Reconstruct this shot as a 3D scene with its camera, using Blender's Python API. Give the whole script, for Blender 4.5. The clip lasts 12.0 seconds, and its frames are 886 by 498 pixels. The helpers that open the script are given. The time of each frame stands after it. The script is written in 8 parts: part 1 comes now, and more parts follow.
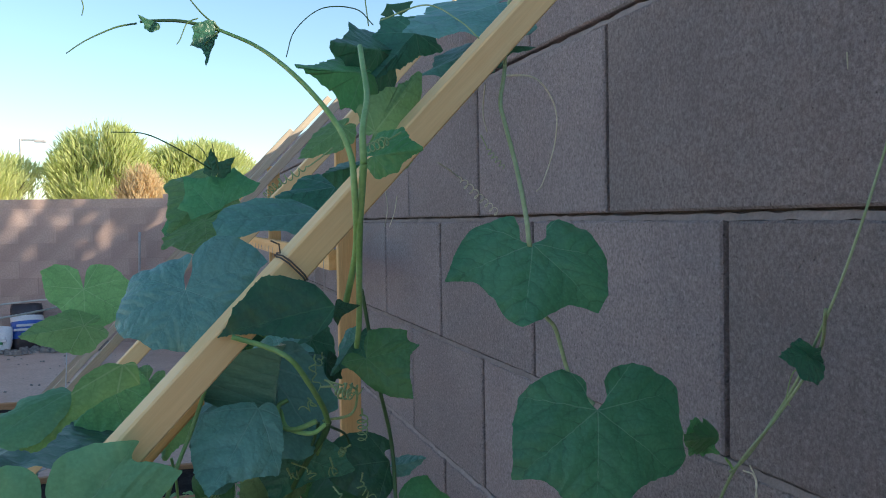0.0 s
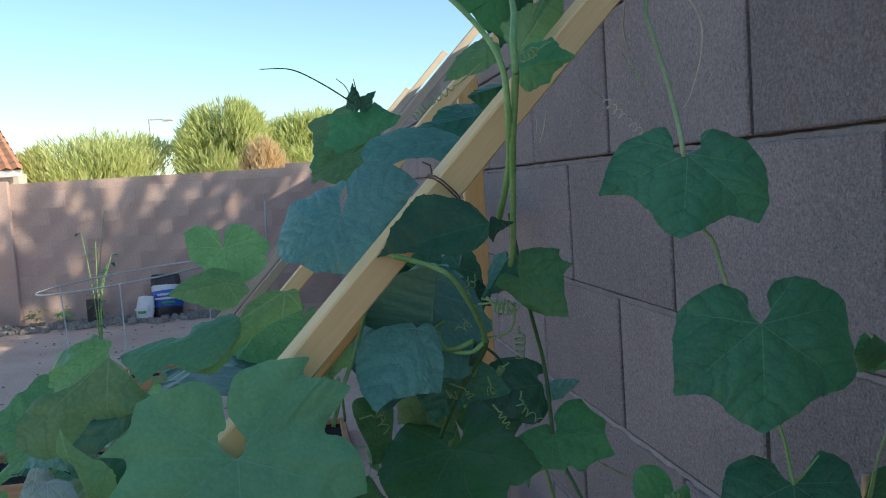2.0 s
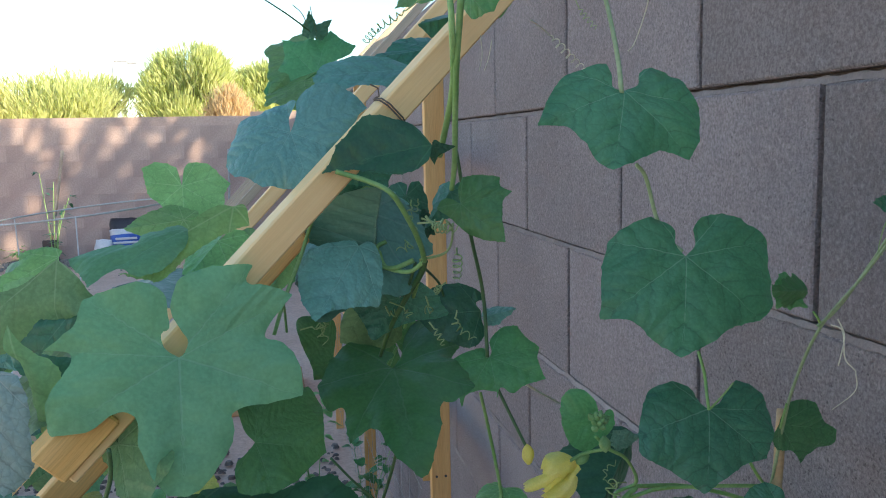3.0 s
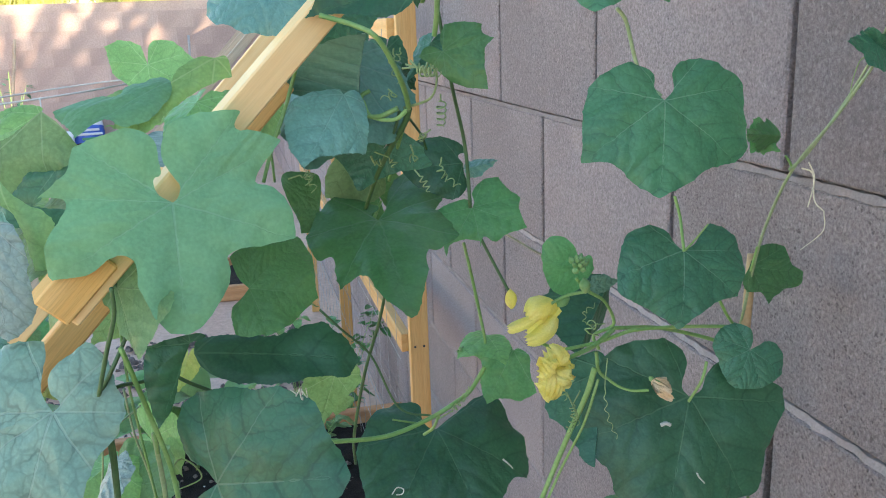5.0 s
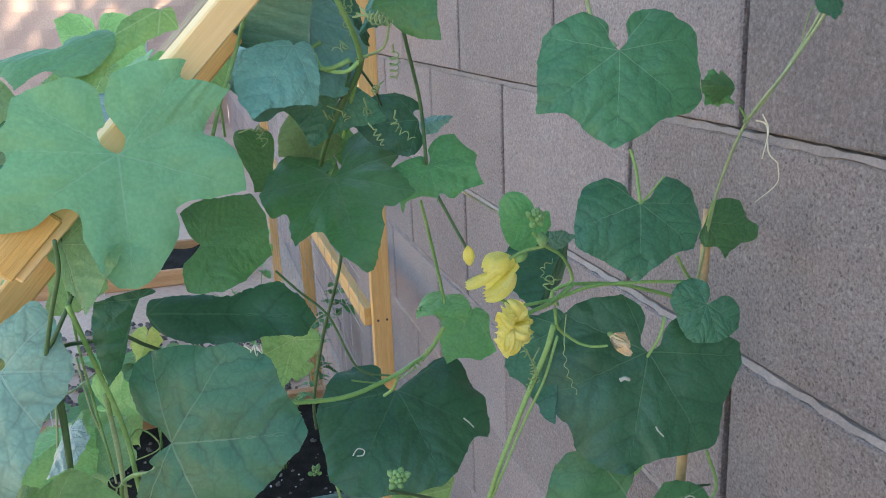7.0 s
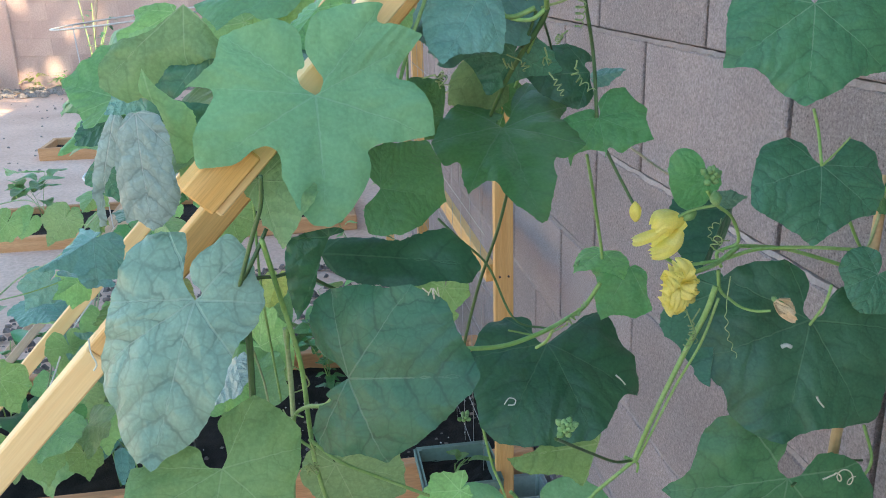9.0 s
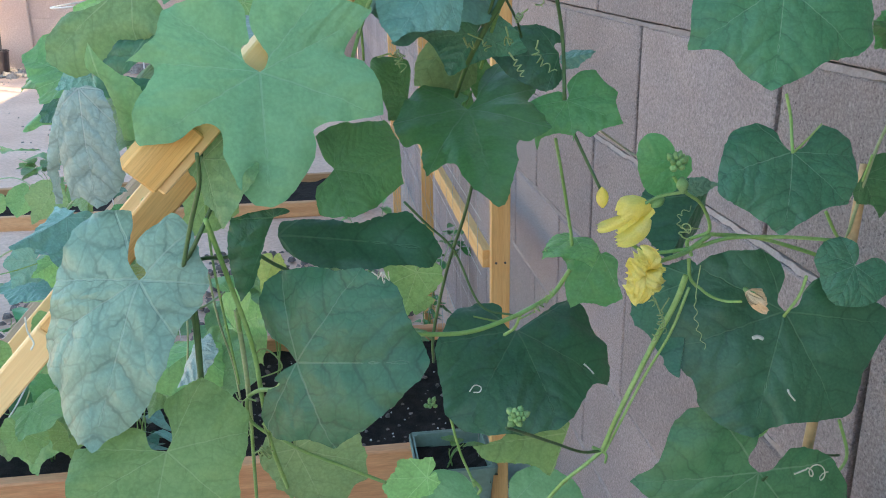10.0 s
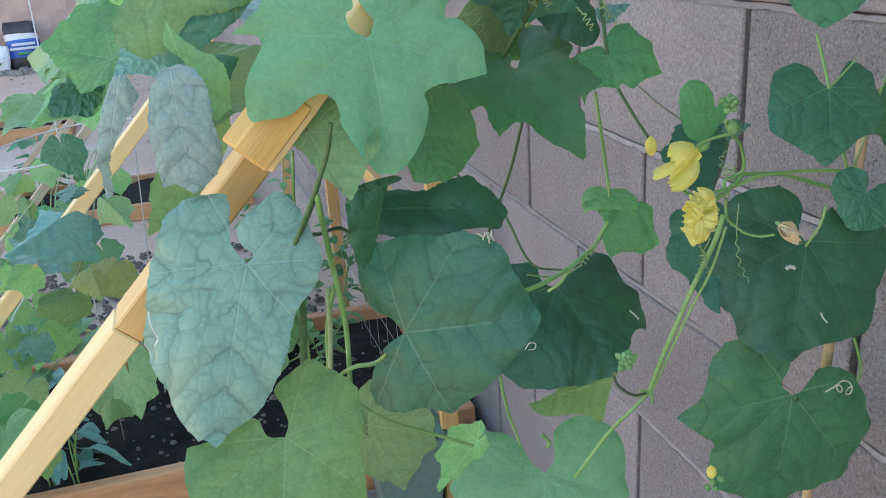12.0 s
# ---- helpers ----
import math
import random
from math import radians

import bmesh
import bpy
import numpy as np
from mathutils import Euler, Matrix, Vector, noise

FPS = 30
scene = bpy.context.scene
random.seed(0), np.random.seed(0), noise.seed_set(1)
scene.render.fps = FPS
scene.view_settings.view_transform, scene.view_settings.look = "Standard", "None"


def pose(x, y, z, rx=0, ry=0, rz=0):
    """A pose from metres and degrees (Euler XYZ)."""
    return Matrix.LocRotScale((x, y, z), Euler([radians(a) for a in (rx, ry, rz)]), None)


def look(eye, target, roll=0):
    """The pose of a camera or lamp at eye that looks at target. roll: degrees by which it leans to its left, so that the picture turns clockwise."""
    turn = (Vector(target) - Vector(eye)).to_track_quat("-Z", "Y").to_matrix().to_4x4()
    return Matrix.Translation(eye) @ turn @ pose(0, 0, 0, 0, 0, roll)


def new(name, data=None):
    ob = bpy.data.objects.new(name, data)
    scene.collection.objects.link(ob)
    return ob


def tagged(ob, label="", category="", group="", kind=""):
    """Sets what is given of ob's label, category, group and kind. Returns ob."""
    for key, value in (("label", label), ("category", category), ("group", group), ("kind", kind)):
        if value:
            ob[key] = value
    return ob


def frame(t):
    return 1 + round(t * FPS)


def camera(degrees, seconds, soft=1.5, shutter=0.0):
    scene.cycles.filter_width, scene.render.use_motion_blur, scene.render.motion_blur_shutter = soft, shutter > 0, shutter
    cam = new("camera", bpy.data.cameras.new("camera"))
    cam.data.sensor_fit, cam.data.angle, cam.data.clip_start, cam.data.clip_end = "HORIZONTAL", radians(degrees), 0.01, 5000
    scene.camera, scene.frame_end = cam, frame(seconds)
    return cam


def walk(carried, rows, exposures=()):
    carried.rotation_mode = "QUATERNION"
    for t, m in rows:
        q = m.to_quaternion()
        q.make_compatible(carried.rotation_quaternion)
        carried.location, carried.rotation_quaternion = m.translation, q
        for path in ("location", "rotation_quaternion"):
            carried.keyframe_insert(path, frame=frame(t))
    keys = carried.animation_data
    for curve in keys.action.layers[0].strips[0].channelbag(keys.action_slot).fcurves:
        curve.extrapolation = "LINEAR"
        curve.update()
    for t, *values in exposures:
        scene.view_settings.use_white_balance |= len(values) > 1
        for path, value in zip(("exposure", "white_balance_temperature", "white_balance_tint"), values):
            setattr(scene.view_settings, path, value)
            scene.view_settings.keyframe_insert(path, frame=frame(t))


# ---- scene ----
from mathutils import geometry

cam = camera(53.3, 12.0, soft=1.0)
PATH = [
    (0, (-0.007, 0.238, 1.423), (0.57, 2.151, 1.355), -1.0),
    (0.5, (-0.007, 0.243, 1.408), (0.564, 2.157, 1.313), -1.4),
    (1, (-0.008, 0.246, 1.407), (0.535, 2.169, 1.308), -2.7),
    (1.5, (-0.025, 0.249, 1.401), (0.375, 2.204, 1.273), -3.9),
    (2, (-0.028, 0.244, 1.399), (0.288, 2.213, 1.252), -3.8),
    (2.5, (-0.019, 0.236, 1.386), (0.299, 2.201, 1.188), -3.2),
    (3, (-0.02, 0.218, 1.378), (0.371, 2.164, 1.135), -1.1),
    (3.5, (-0.024, 0.212, 1.366), (0.407, 2.132, 1.006), -1.9),
    (3.7, (-0.03, 0.213, 1.367), (0.403, 2.126, 0.974), -1.8),
    (5.5, (-0.034, 0.202, 1.348), (0.421, 2.083, 0.845), -2.4),
    (6, (-0.033, 0.204, 1.343), (0.459, 2.075, 0.839), -2.2),
    (6.5, (-0.03, 0.195, 1.34), (0.484, 2.059, 0.828), -1.8),
    (7, (-0.029, 0.204, 1.336), (0.486, 2.06, 0.799), -2.3),
    (7.5, (-0.04, 0.204, 1.33), (0.355, 2.08, 0.759), -2.9),
    (7.7, (-0.047, 0.204, 1.33), (0.305, 2.086, 0.752), -2.6),
    (9.3, (-0.076, 0.211, 1.332), (0.206, 2.088, 0.703), -1.6),
    (9.5, (-0.066, 0.211, 1.331), (0.214, 2.086, 0.692), -1.6),
    (10, (-0.036, 0.216, 1.326), (0.212, 2.092, 0.68), -1.0),
    (10.5, (-0.056, 0.221, 1.329), (0.15, 2.102, 0.682), -2.2),
    (11, (-0.113, 0.233, 1.333), (0.173, 2.101, 0.677), -2.7),
    (11.5, (-0.167, 0.231, 1.334), (0.272, 2.065, 0.667), -3.3),
    (12, (-0.171, 0.24, 1.32), (0.359, 2.038, 0.623), -3.5),
]
EXPOSURES = [(0.0, 0.60, 5950, 4), (0.5, 0.80, 5950, 4), (1.0, 0.80, 5900, 3), (2.0, 0.42, 5800, 1), (2.5, 0.65, 5800, 1), (3.0, 1.2, 6250, 4), (3.5, 1.72, 6550, 6), (5.5, 2.06, 6900, 5), (9.5, 2.04, 6850, 5), (12.0, 2.06, 6800, 3)]
walk(cam, [(t, look(eye, target, roll)) for t, eye, target, roll in PATH], EXPOSURES)

# ---------------------------------------------------------------- light
world = bpy.data.worlds.new("sky")
scene.world = world
world.use_nodes = True
wn = world.node_tree
bg = wn.nodes["Background"]
sky = wn.nodes.new("ShaderNodeTexSky")
sky.sky_type = "NISHITA"
sky.sun_disc = False
SUN_EL, SUN_AZ = radians(22), radians(125)   # azimuth clockwise from +y: from behind the block wall
sky.sun_elevation, sky.sun_rotation = SUN_EL, SUN_AZ
sky.air_density, sky.dust_density, sky.ozone_density = 1.0, 0.3, 1.2
wn.links.new(sky.outputs[0], bg.inputs[0])
bg.inputs[1].default_value = 0.15
sun_data = bpy.data.lights.new("sun", "SUN")
sun_data.energy, sun_data.angle, sun_data.color = 5.0, radians(0.6), (1.0, 0.80, 0.58)
sun = new("sun", sun_data)
sun_dir = Vector((math.sin(SUN_AZ) * math.cos(SUN_EL), math.cos(SUN_AZ) * math.cos(SUN_EL), math.sin(SUN_EL)))
sun.matrix_world = look(sun_dir * 40, (0, 0, 0))


# ---------------------------------------------------------------- materials
def nodes_of(name):
    m = bpy.data.materials.new(name)
    m.use_nodes = True
    return m, m.node_tree.nodes, m.node_tree.links, m.node_tree.nodes["Principled BSDF"]


def mix_colour(nt, fac, a, b, kind="MIX"):
    n = nt.nodes.new("ShaderNodeMix")
    n.data_type, n.blend_type = "RGBA", kind
    for sock, v in ((n.inputs[0], fac), (n.inputs[6], a), (n.inputs[7], b)):
        if hasattr(v, "links"):
            nt.links.new(v, sock)
        else:
            sock.default_value = v if isinstance(v, (int, float)) else (*v, 1)
    return n.outputs[2]


def ramp(nt, src, lo, hi, a=0.0, b=1.0):
    n = nt.nodes.new("ShaderNodeMapRange")
    n.interpolation_type = "SMOOTHSTEP"
    for i, v in enumerate((lo, hi, a, b)):
        n.inputs[i + 1].default_value = v
    nt.links.new(src, n.inputs[0])
    return n.outputs[0]


def math_node(nt, op, a, b=0.0):
    n = nt.nodes.new("ShaderNodeMath")
    n.operation = op
    for sock, v in ((n.inputs[0], a), (n.inputs[1], b)):
        if hasattr(v, "links"):
            nt.links.new(v, sock)
        else:
            sock.default_value = v
    return n.outputs[0]


def noise_tex(nt, scale, detail=4.0, rough=0.55, coord="Object", stretch=None, dist=0.0):
    c = nt.nodes.new("ShaderNodeTexCoord")
    src = c.outputs[coord]
    if stretch:
        mp = nt.nodes.new("ShaderNodeMapping")
        mp.inputs["Scale"].default_value = stretch
        nt.links.new(src, mp.inputs[0])
        src = mp.outputs[0]
    n = nt.nodes.new("ShaderNodeTexNoise")
    n.inputs["Scale"].default_value, n.inputs["Detail"].default_value = scale, detail
    n.inputs["Roughness"].default_value, n.inputs["Distortion"].default_value = rough, dist
    nt.links.new(src, n.inputs["Vector"])
    return n.outputs[0]


def bump(nt, bsdf, height, strength=0.4, dist=0.002):
    b = nt.nodes.new("ShaderNodeBump")
    b.inputs["Strength"].default_value, b.inputs["Distance"].default_value = strength, dist
    nt.links.new(height, b.inputs["Height"])
    nt.links.new(b.outputs[0], bsdf.inputs["Normal"])
    return b


def plain(name, c1, c2, scale=30.0, rough=0.6, bumpy=0.3, fine=None, spec=0.5, stretch=None, random=0.12, depth=0.002, grit=0.35):
    """Two-tone surface with coarse blotches, fine grain and relief, and a tone of its own for each object."""
    m, ns, ls, b = nodes_of(name)
    nt = m.node_tree
    coarse = noise_tex(nt, scale, 4, stretch=stretch)
    small = noise_tex(nt, fine or scale * 9, 3, stretch=stretch)
    fac = ramp(nt, coarse, 0.32, 0.68)
    col = mix_colour(nt, fac, c1, c2)
    col = mix_colour(nt, ramp(nt, small, 0.3, 0.7, 0.0, grit), col, [v * 0.6 for v in c1])
    info = ns.new("ShaderNodeObjectInfo")
    tone = ramp(nt, info.outputs["Random"], 0, 1, 1 - random, 1 + random)
    hsv = ns.new("ShaderNodeHueSaturation")
    ls.new(tone, hsv.inputs["Value"])
    ls.new(col, hsv.inputs["Color"])
    ls.new(hsv.outputs[0], b.inputs["Base Color"])
    b.inputs["Roughness"].default_value = rough
    b.inputs["Specular IOR Level"].default_value = spec
    bump(nt, b, mix_value(nt, coarse, small), bumpy, depth)
    return m


def mix_value(nt, a, b, k=0.6):
    return math_node(nt, "ADD", math_node(nt, "MULTIPLY", a, 1 - k), math_node(nt, "MULTIPLY", b, k))


def leaf_material(name, c_lo, c_hi, vein, rough=0.38, through_light=0.2, relief=0.5, veining=0.5):
    """Leaf blade: palmate main veins and herring-bone side veins laid out in the leaf's own UV, quilted relief, light through the blade."""
    m, ns, ls, b = nodes_of(name)
    nt = m.node_tree
    uv = ns.new("ShaderNodeUVMap")
    sep = ns.new("ShaderNodeSeparateXYZ")
    ls.new(uv.outputs[0], sep.inputs[0])
    wob = noise_tex(nt, 7, 3, coord="UV")
    wobble = math_node(nt, "MULTIPLY", math_node(nt, "SUBTRACT", wob, 0.5), 0.2)
    x, y = sep.outputs[0], sep.outputs[1]
    radius = math_node(nt, "SQRT", math_node(nt, "ADD", math_node(nt, "MULTIPLY", x, x), math_node(nt, "MULTIPLY", y, y)))
    angle = math_node(nt, "ADD", math_node(nt, "ABSOLUTE", math_node(nt, "ARCTAN2", x, y)), math_node(nt, "MULTIPLY", wobble, 0.5))
    sector = 0.86
    delta = math_node(nt, "PINGPONG", angle, sector / 2)
    away = math_node(nt, "MULTIPLY", radius, math_node(nt, "SINE", delta))
    along = math_node(nt, "MULTIPLY", radius, math_node(nt, "COSINE", delta))
    width = math_node(nt, "SUBTRACT", 0.011, math_node(nt, "MULTIPLY", radius, 0.008))
    main = math_node(nt, "SUBTRACT", 1.0, ramp(nt, math_node(nt, "DIVIDE", away, width), 0.35, 1.0))
    curved = math_node(nt, "MULTIPLY", math_node(nt, "POWER", math_node(nt, "ABSOLUTE", away), 1.35), 1.5)
    chev = math_node(nt, "ADD", math_node(nt, "SUBTRACT", along, curved), wobble)
    side = math_node(nt, "PINGPONG", chev, 0.115)
    sidev = math_node(nt, "SUBTRACT", 1.0, ramp(nt, side, 0.003, 0.016))
    patchy = noise_tex(nt, 5, 2, coord="UV")
    sidev = math_node(nt, "MULTIPLY", sidev, math_node(nt, "MULTIPLY", ramp(nt, delta, 0.05, 0.43, 1.0, 0.3), ramp(nt, patchy, 0.3, 0.6, 0.6, 1.0)))
    vor = ns.new("ShaderNodeTexVoronoi")
    vor.feature = "DISTANCE_TO_EDGE"
    vor.inputs["Scale"].default_value = 9
    drift = ns.new("ShaderNodeTexNoise")
    drift.inputs["Scale"].default_value, drift.inputs["Detail"].default_value = 6.0, 2.0
    ls.new(uv.outputs[0], drift.inputs["Vector"])
    warp = ns.new("ShaderNodeVectorMath")
    warp.operation = "MULTIPLY_ADD"
    warp.inputs[1].default_value = (0.10, 0.10, 0.0)
    ls.new(drift.outputs["Color"], warp.inputs[0])
    ls.new(uv.outputs[0], warp.inputs[2])
    ls.new(warp.outputs[0], vor.inputs["Vector"])
    cells = ramp(nt, vor.outputs[0], 0.0, 0.09)
    blotch = noise_tex(nt, 16, 4)
    grain = noise_tex(nt, 420, 3)
    col = mix_colour(nt, ramp(nt, blotch, 0.3, 0.7), c_lo, c_hi)
    mottle = noise_tex(nt, 75, 4)
    col = mix_colour(nt, ramp(nt, mottle, 0.35, 0.7, 0, 0.12), col, [v * 0.66 for v in c_lo])
    col = mix_colour(nt, ramp(nt, grain, 0.35, 0.7, 0, 0.22), col, [min(1, v * 1.5) for v in c_hi])
    # soft shading of the quilted creases, mixed into the colour
    groove_shade = math_node(nt, "SUBTRACT", 1.0, ramp(nt, side, 0.0, 0.06))
    col = mix_colour(nt, math_node(nt, "MULTIPLY", groove_shade, min(0.3, 0.22 * veining)), col, [v * 0.7 for v in c_lo])
    col = mix_colour(nt, math_node(nt, "MULTIPLY", sidev, min(0.7, 0.6 * veining)), col, [v * 0.5 for v in c_lo])
    col = mix_colour(nt, math_node(nt, "MULTIPLY", math_node(nt, "SUBTRACT", 1.0, cells), min(0.4, 0.30 * veining)), col, [v * 0.62 for v in c_lo])
    col = mix_colour(nt, math_node(nt, "MULTIPLY", math_node(nt, "MULTIPLY", main, ramp(nt, radius, 0.35, 1.0, 1.0, 0.3)), 0.26 + 0.2 * min(veining, 1)), col, vein)
    info = ns.new("ShaderNodeObjectInfo")
    hsv = ns.new("ShaderNodeHueSaturation")
    ls.new(ramp(nt, info.outputs["Random"], 0, 1, 0.8, 1.22), hsv.inputs["Value"])
    ls.new(ramp(nt, info.outputs["Random"], 0, 1, 0.485, 0.51), hsv.inputs["Hue"])
    ls.new(col, hsv.inputs["Color"])
    ls.new(hsv.outputs[0], b.inputs["Base Color"])
    b.inputs["Roughness"].default_value = rough
    b.inputs["Specular IOR Level"].default_value = 0.5 if through_light < 0.3 else 0.35
    pillow = ramp(nt, math_node(nt, "SUBTRACT", side, 0.0), 0.0, 0.10)
    puff = ramp(nt, vor.outputs[0], 0.0, 0.30)
    height = math_node(nt, "ADD", math_node(nt, "MULTIPLY", pillow, 0.75), math_node(nt, "MULTIPLY", puff, 0.25))
    height = math_node(nt, "ADD", height, math_node(nt, "MULTIPLY", main, -0.5))
    height = math_node(nt, "ADD", height, math_node(nt, "MULTIPLY", grain, 0.12))
    height = math_node(nt, "ADD", height, math_node(nt, "MULTIPLY", blotch, 0.3))
    bump(nt, b, height, min(0.55, relief * 1.3), 0.0024)
    tr = ns.new("ShaderNodeBsdfTranslucent")
    hs2 = ns.new("ShaderNodeHueSaturation")
    hs2.inputs["Hue"].default_value, hs2.inputs["Value"].default_value = 0.47, 1.6
    ls.new(hsv.outputs[0], hs2.inputs["Color"])
    ls.new(hs2.outputs[0], tr.inputs[0])
    mx = ns.new("ShaderNodeMixShader")
    mx.inputs[0].default_value = through_light
    ls.new(b.outputs[0], mx.inputs[1])
    ls.new(tr.outputs[0], mx.inputs[2])
    ls.new(mx.outputs[0], ns["Material Output"].inputs[0])
    return m


def block_material(name, c1, c2, pitted=0.0):
    """Cast concrete: blotches, sandy grain and small dark pits."""
    m, ns, ls, b = nodes_of(name)
    nt = m.node_tree
    info = ns.new("ShaderNodeObjectInfo")
    own = ns.new("ShaderNodeTexCoord")
    shift = ns.new("ShaderNodeVectorMath")
    shift.operation = "MULTIPLY_ADD"
    shift.inputs[1].default_value = (31.0, 17.0, 23.0)
    ls.new(info.outputs["Random"], shift.inputs[0])
    ls.new(own.outputs["Object"], shift.inputs[2])

    def grainy(scale, detail, rough):
        n = ns.new("ShaderNodeTexNoise")
        n.inputs["Scale"].default_value, n.inputs["Detail"].default_value, n.inputs["Roughness"].default_value = scale, detail, rough
        ls.new(shift.outputs[0], n.inputs["Vector"])
        return n.outputs[0]

    blot = grainy(5, 5, 0.55)
    sand = grainy(300, 4, 0.75)
    stain = grainy(2.2, 4, 0.55)
    hollows = grainy(60, 3, 0.6)
    vor = ns.new("ShaderNodeTexVoronoi")
    vor.inputs["Scale"].default_value = 300
    bent = ns.new("ShaderNodeVectorMath")
    bent.operation = "MULTIPLY_ADD"
    bent.inputs[1].default_value = (0.006, 0.006, 0.006)
    wobbly = ns.new("ShaderNodeTexNoise")
    wobbly.inputs["Scale"].default_value = 160
    ls.new(shift.outputs[0], wobbly.inputs["Vector"])
    ls.new(wobbly.outputs["Color"], bent.inputs[0])
    ls.new(shift.outputs[0], bent.inputs[2])
    ls.new(bent.outputs[0], vor.inputs["Vector"])
    pick = ns.new("ShaderNodeSeparateXYZ")
    ls.new(vor.outputs["Color"], pick.inputs[0])
    size = ramp(nt, pick.outputs[0], 0.70 - pitted * 8, 1.0, 0.0, 0.42)
    col = mix_colour(nt, ramp(nt, blot, 0.3, 0.7), c1, c2)
    col = mix_colour(nt, ramp(nt, stain, 0.5, 0.75, 0, 0.3), col, [v * 0.72 for v in c1])
    col = mix_colour(nt, ramp(nt, sand, 0.3, 0.7, 0.75, 0.0), col, [v * 0.45 for v in c1])
    hole = ramp(nt, math_node(nt, "SUBTRACT", vor.outputs["Distance"], size), -0.10, 0.02, 1.0, 0.0)
    hole = math_node(nt, "MULTIPLY", hole, ramp(nt, hollows, 0.38, 0.56))
    col = mix_colour(nt, math_node(nt, "MULTIPLY", hole, 0.5), col, [v * 0.22 for v in c1])
    col = mix_colour(nt, ramp(nt, grainy(190, 3, 0.7), 0.52, 0.75, 0.0, 0.4), col, [min(1, v * 1.45) for v in c2])
    hsv = ns.new("ShaderNodeHueSaturation")
    ls.new(ramp(nt, info.outputs["Random"], 0, 1, 0.93, 1.07), hsv.inputs["Value"])
    ls.new(col, hsv.inputs["Color"])
    ls.new(hsv.outputs[0], b.inputs["Base Color"])
    b.inputs["Roughness"].default_value, b.inputs["Specular IOR Level"].default_value = 0.95, 0.2
    height = math_node(nt, "SUBTRACT", math_node(nt, "MULTIPLY", sand, 1.0), hole)
    height = math_node(nt, "ADD", height, math_node(nt, "MULTIPLY", hollows, 0.9))
    height = math_node(nt, "ADD", height, math_node(nt, "MULTIPLY", blot, 0.8))
    bump(nt, b, height, 1.0, 0.004)
    return m


def foliage_material(name, c1, c2):
    """Thin feathery leaves that let the sun through; each spray has a tone of its own."""
    m, ns, ls, b = nodes_of(name)
    nt = m.node_tree
    geo = ns.new("ShaderNodeNewGeometry")
    tone = math_node(nt, "ADD", math_node(nt, "MULTIPLY", geo.outputs["Random Per Island"], 0.6), math_node(nt, "MULTIPLY", noise_tex(nt, 1.2, 3), 0.5))
    col = mix_colour(nt, tone, c1, c2)
    ls.new(col, b.inputs["Base Color"])
    b.inputs["Roughness"].default_value = 0.7
    tr = ns.new("ShaderNodeBsdfTranslucent")
    ls.new(col, tr.inputs[0])
    mx = ns.new("ShaderNodeMixShader")
    mx.inputs[0].default_value = 0.5
    ls.new(b.outputs[0], mx.inputs[1])
    ls.new(tr.outputs[0], mx.inputs[2])
    ls.new(mx.outputs[0], ns["Material Output"].inputs[0])
    return m


def petal_material(name, c1, c2):
    """Thin petals that glow where light comes through."""
    m = plain(name, c1, c2, 90, 0.6, 0.5, random=0.04)
    ns, ls = m.node_tree.nodes, m.node_tree.links
    body = ns["Principled BSDF"]
    tr = ns.new("ShaderNodeBsdfTranslucent")
    tr.inputs[0].default_value = (1.0, 0.92, 0.25, 1)
    mx = ns.new("ShaderNodeMixShader")
    mx.inputs[0].default_value = 0.4
    ls.new(body.outputs[0], mx.inputs[1])
    ls.new(tr.outputs[0], mx.inputs[2])
    ls.new(mx.outputs[0], ns["Material Output"].inputs[0])
    return m


LEAF = leaf_material("leaf_green", (0.050, 0.158, 0.072), (0.078, 0.218, 0.099), (0.210, 0.354, 0.210), veining=0.7, relief=0.2)
LEAF_SMOOTH = leaf_material("leaf_smooth", (0.120, 0.284, 0.126), (0.154, 0.343, 0.161), (0.254, 0.409, 0.270), rough=0.5, veining=0.15, relief=0.22)
LEAF_SMOOTH2 = leaf_material("leaf_mid_green", (0.061, 0.212, 0.064), (0.093, 0.275, 0.092), (0.170, 0.323, 0.170), veining=0.3, relief=0.2)
LEAF_YOUNG = leaf_material("leaf_young", (0.151, 0.324, 0.106), (0.216, 0.415, 0.150), (0.401, 0.566, 0.297), veining=0.5, relief=0.25, through_light=0.42)
LEAF_YOUNG2 = leaf_material("leaf_light_green", (0.149, 0.339, 0.120), (0.211, 0.423, 0.163), (0.377, 0.588, 0.307), veining=0.4, relief=0.25, through_light=0.42)
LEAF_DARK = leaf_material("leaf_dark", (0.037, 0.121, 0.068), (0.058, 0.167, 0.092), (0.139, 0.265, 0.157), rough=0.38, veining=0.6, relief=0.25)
# deep green of inner leaves, with the shadow between them put into the colour
LEAF_DEEP = leaf_material("leaf_deep_green_shade", (0.018, 0.072, 0.030), (0.030, 0.105, 0.042), (0.08, 0.19, 0.09), rough=0.42, veining=0.4, relief=0.3)
LEAF_BLUE = leaf_material("leaf_bluish", (0.048, 0.156, 0.087), (0.066, 0.201, 0.113), (0.220, 0.348, 0.247), veining=1.0, relief=0.2, through_light=0.12)
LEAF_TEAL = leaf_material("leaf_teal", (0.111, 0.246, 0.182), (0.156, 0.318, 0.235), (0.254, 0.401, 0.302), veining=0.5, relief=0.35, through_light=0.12)
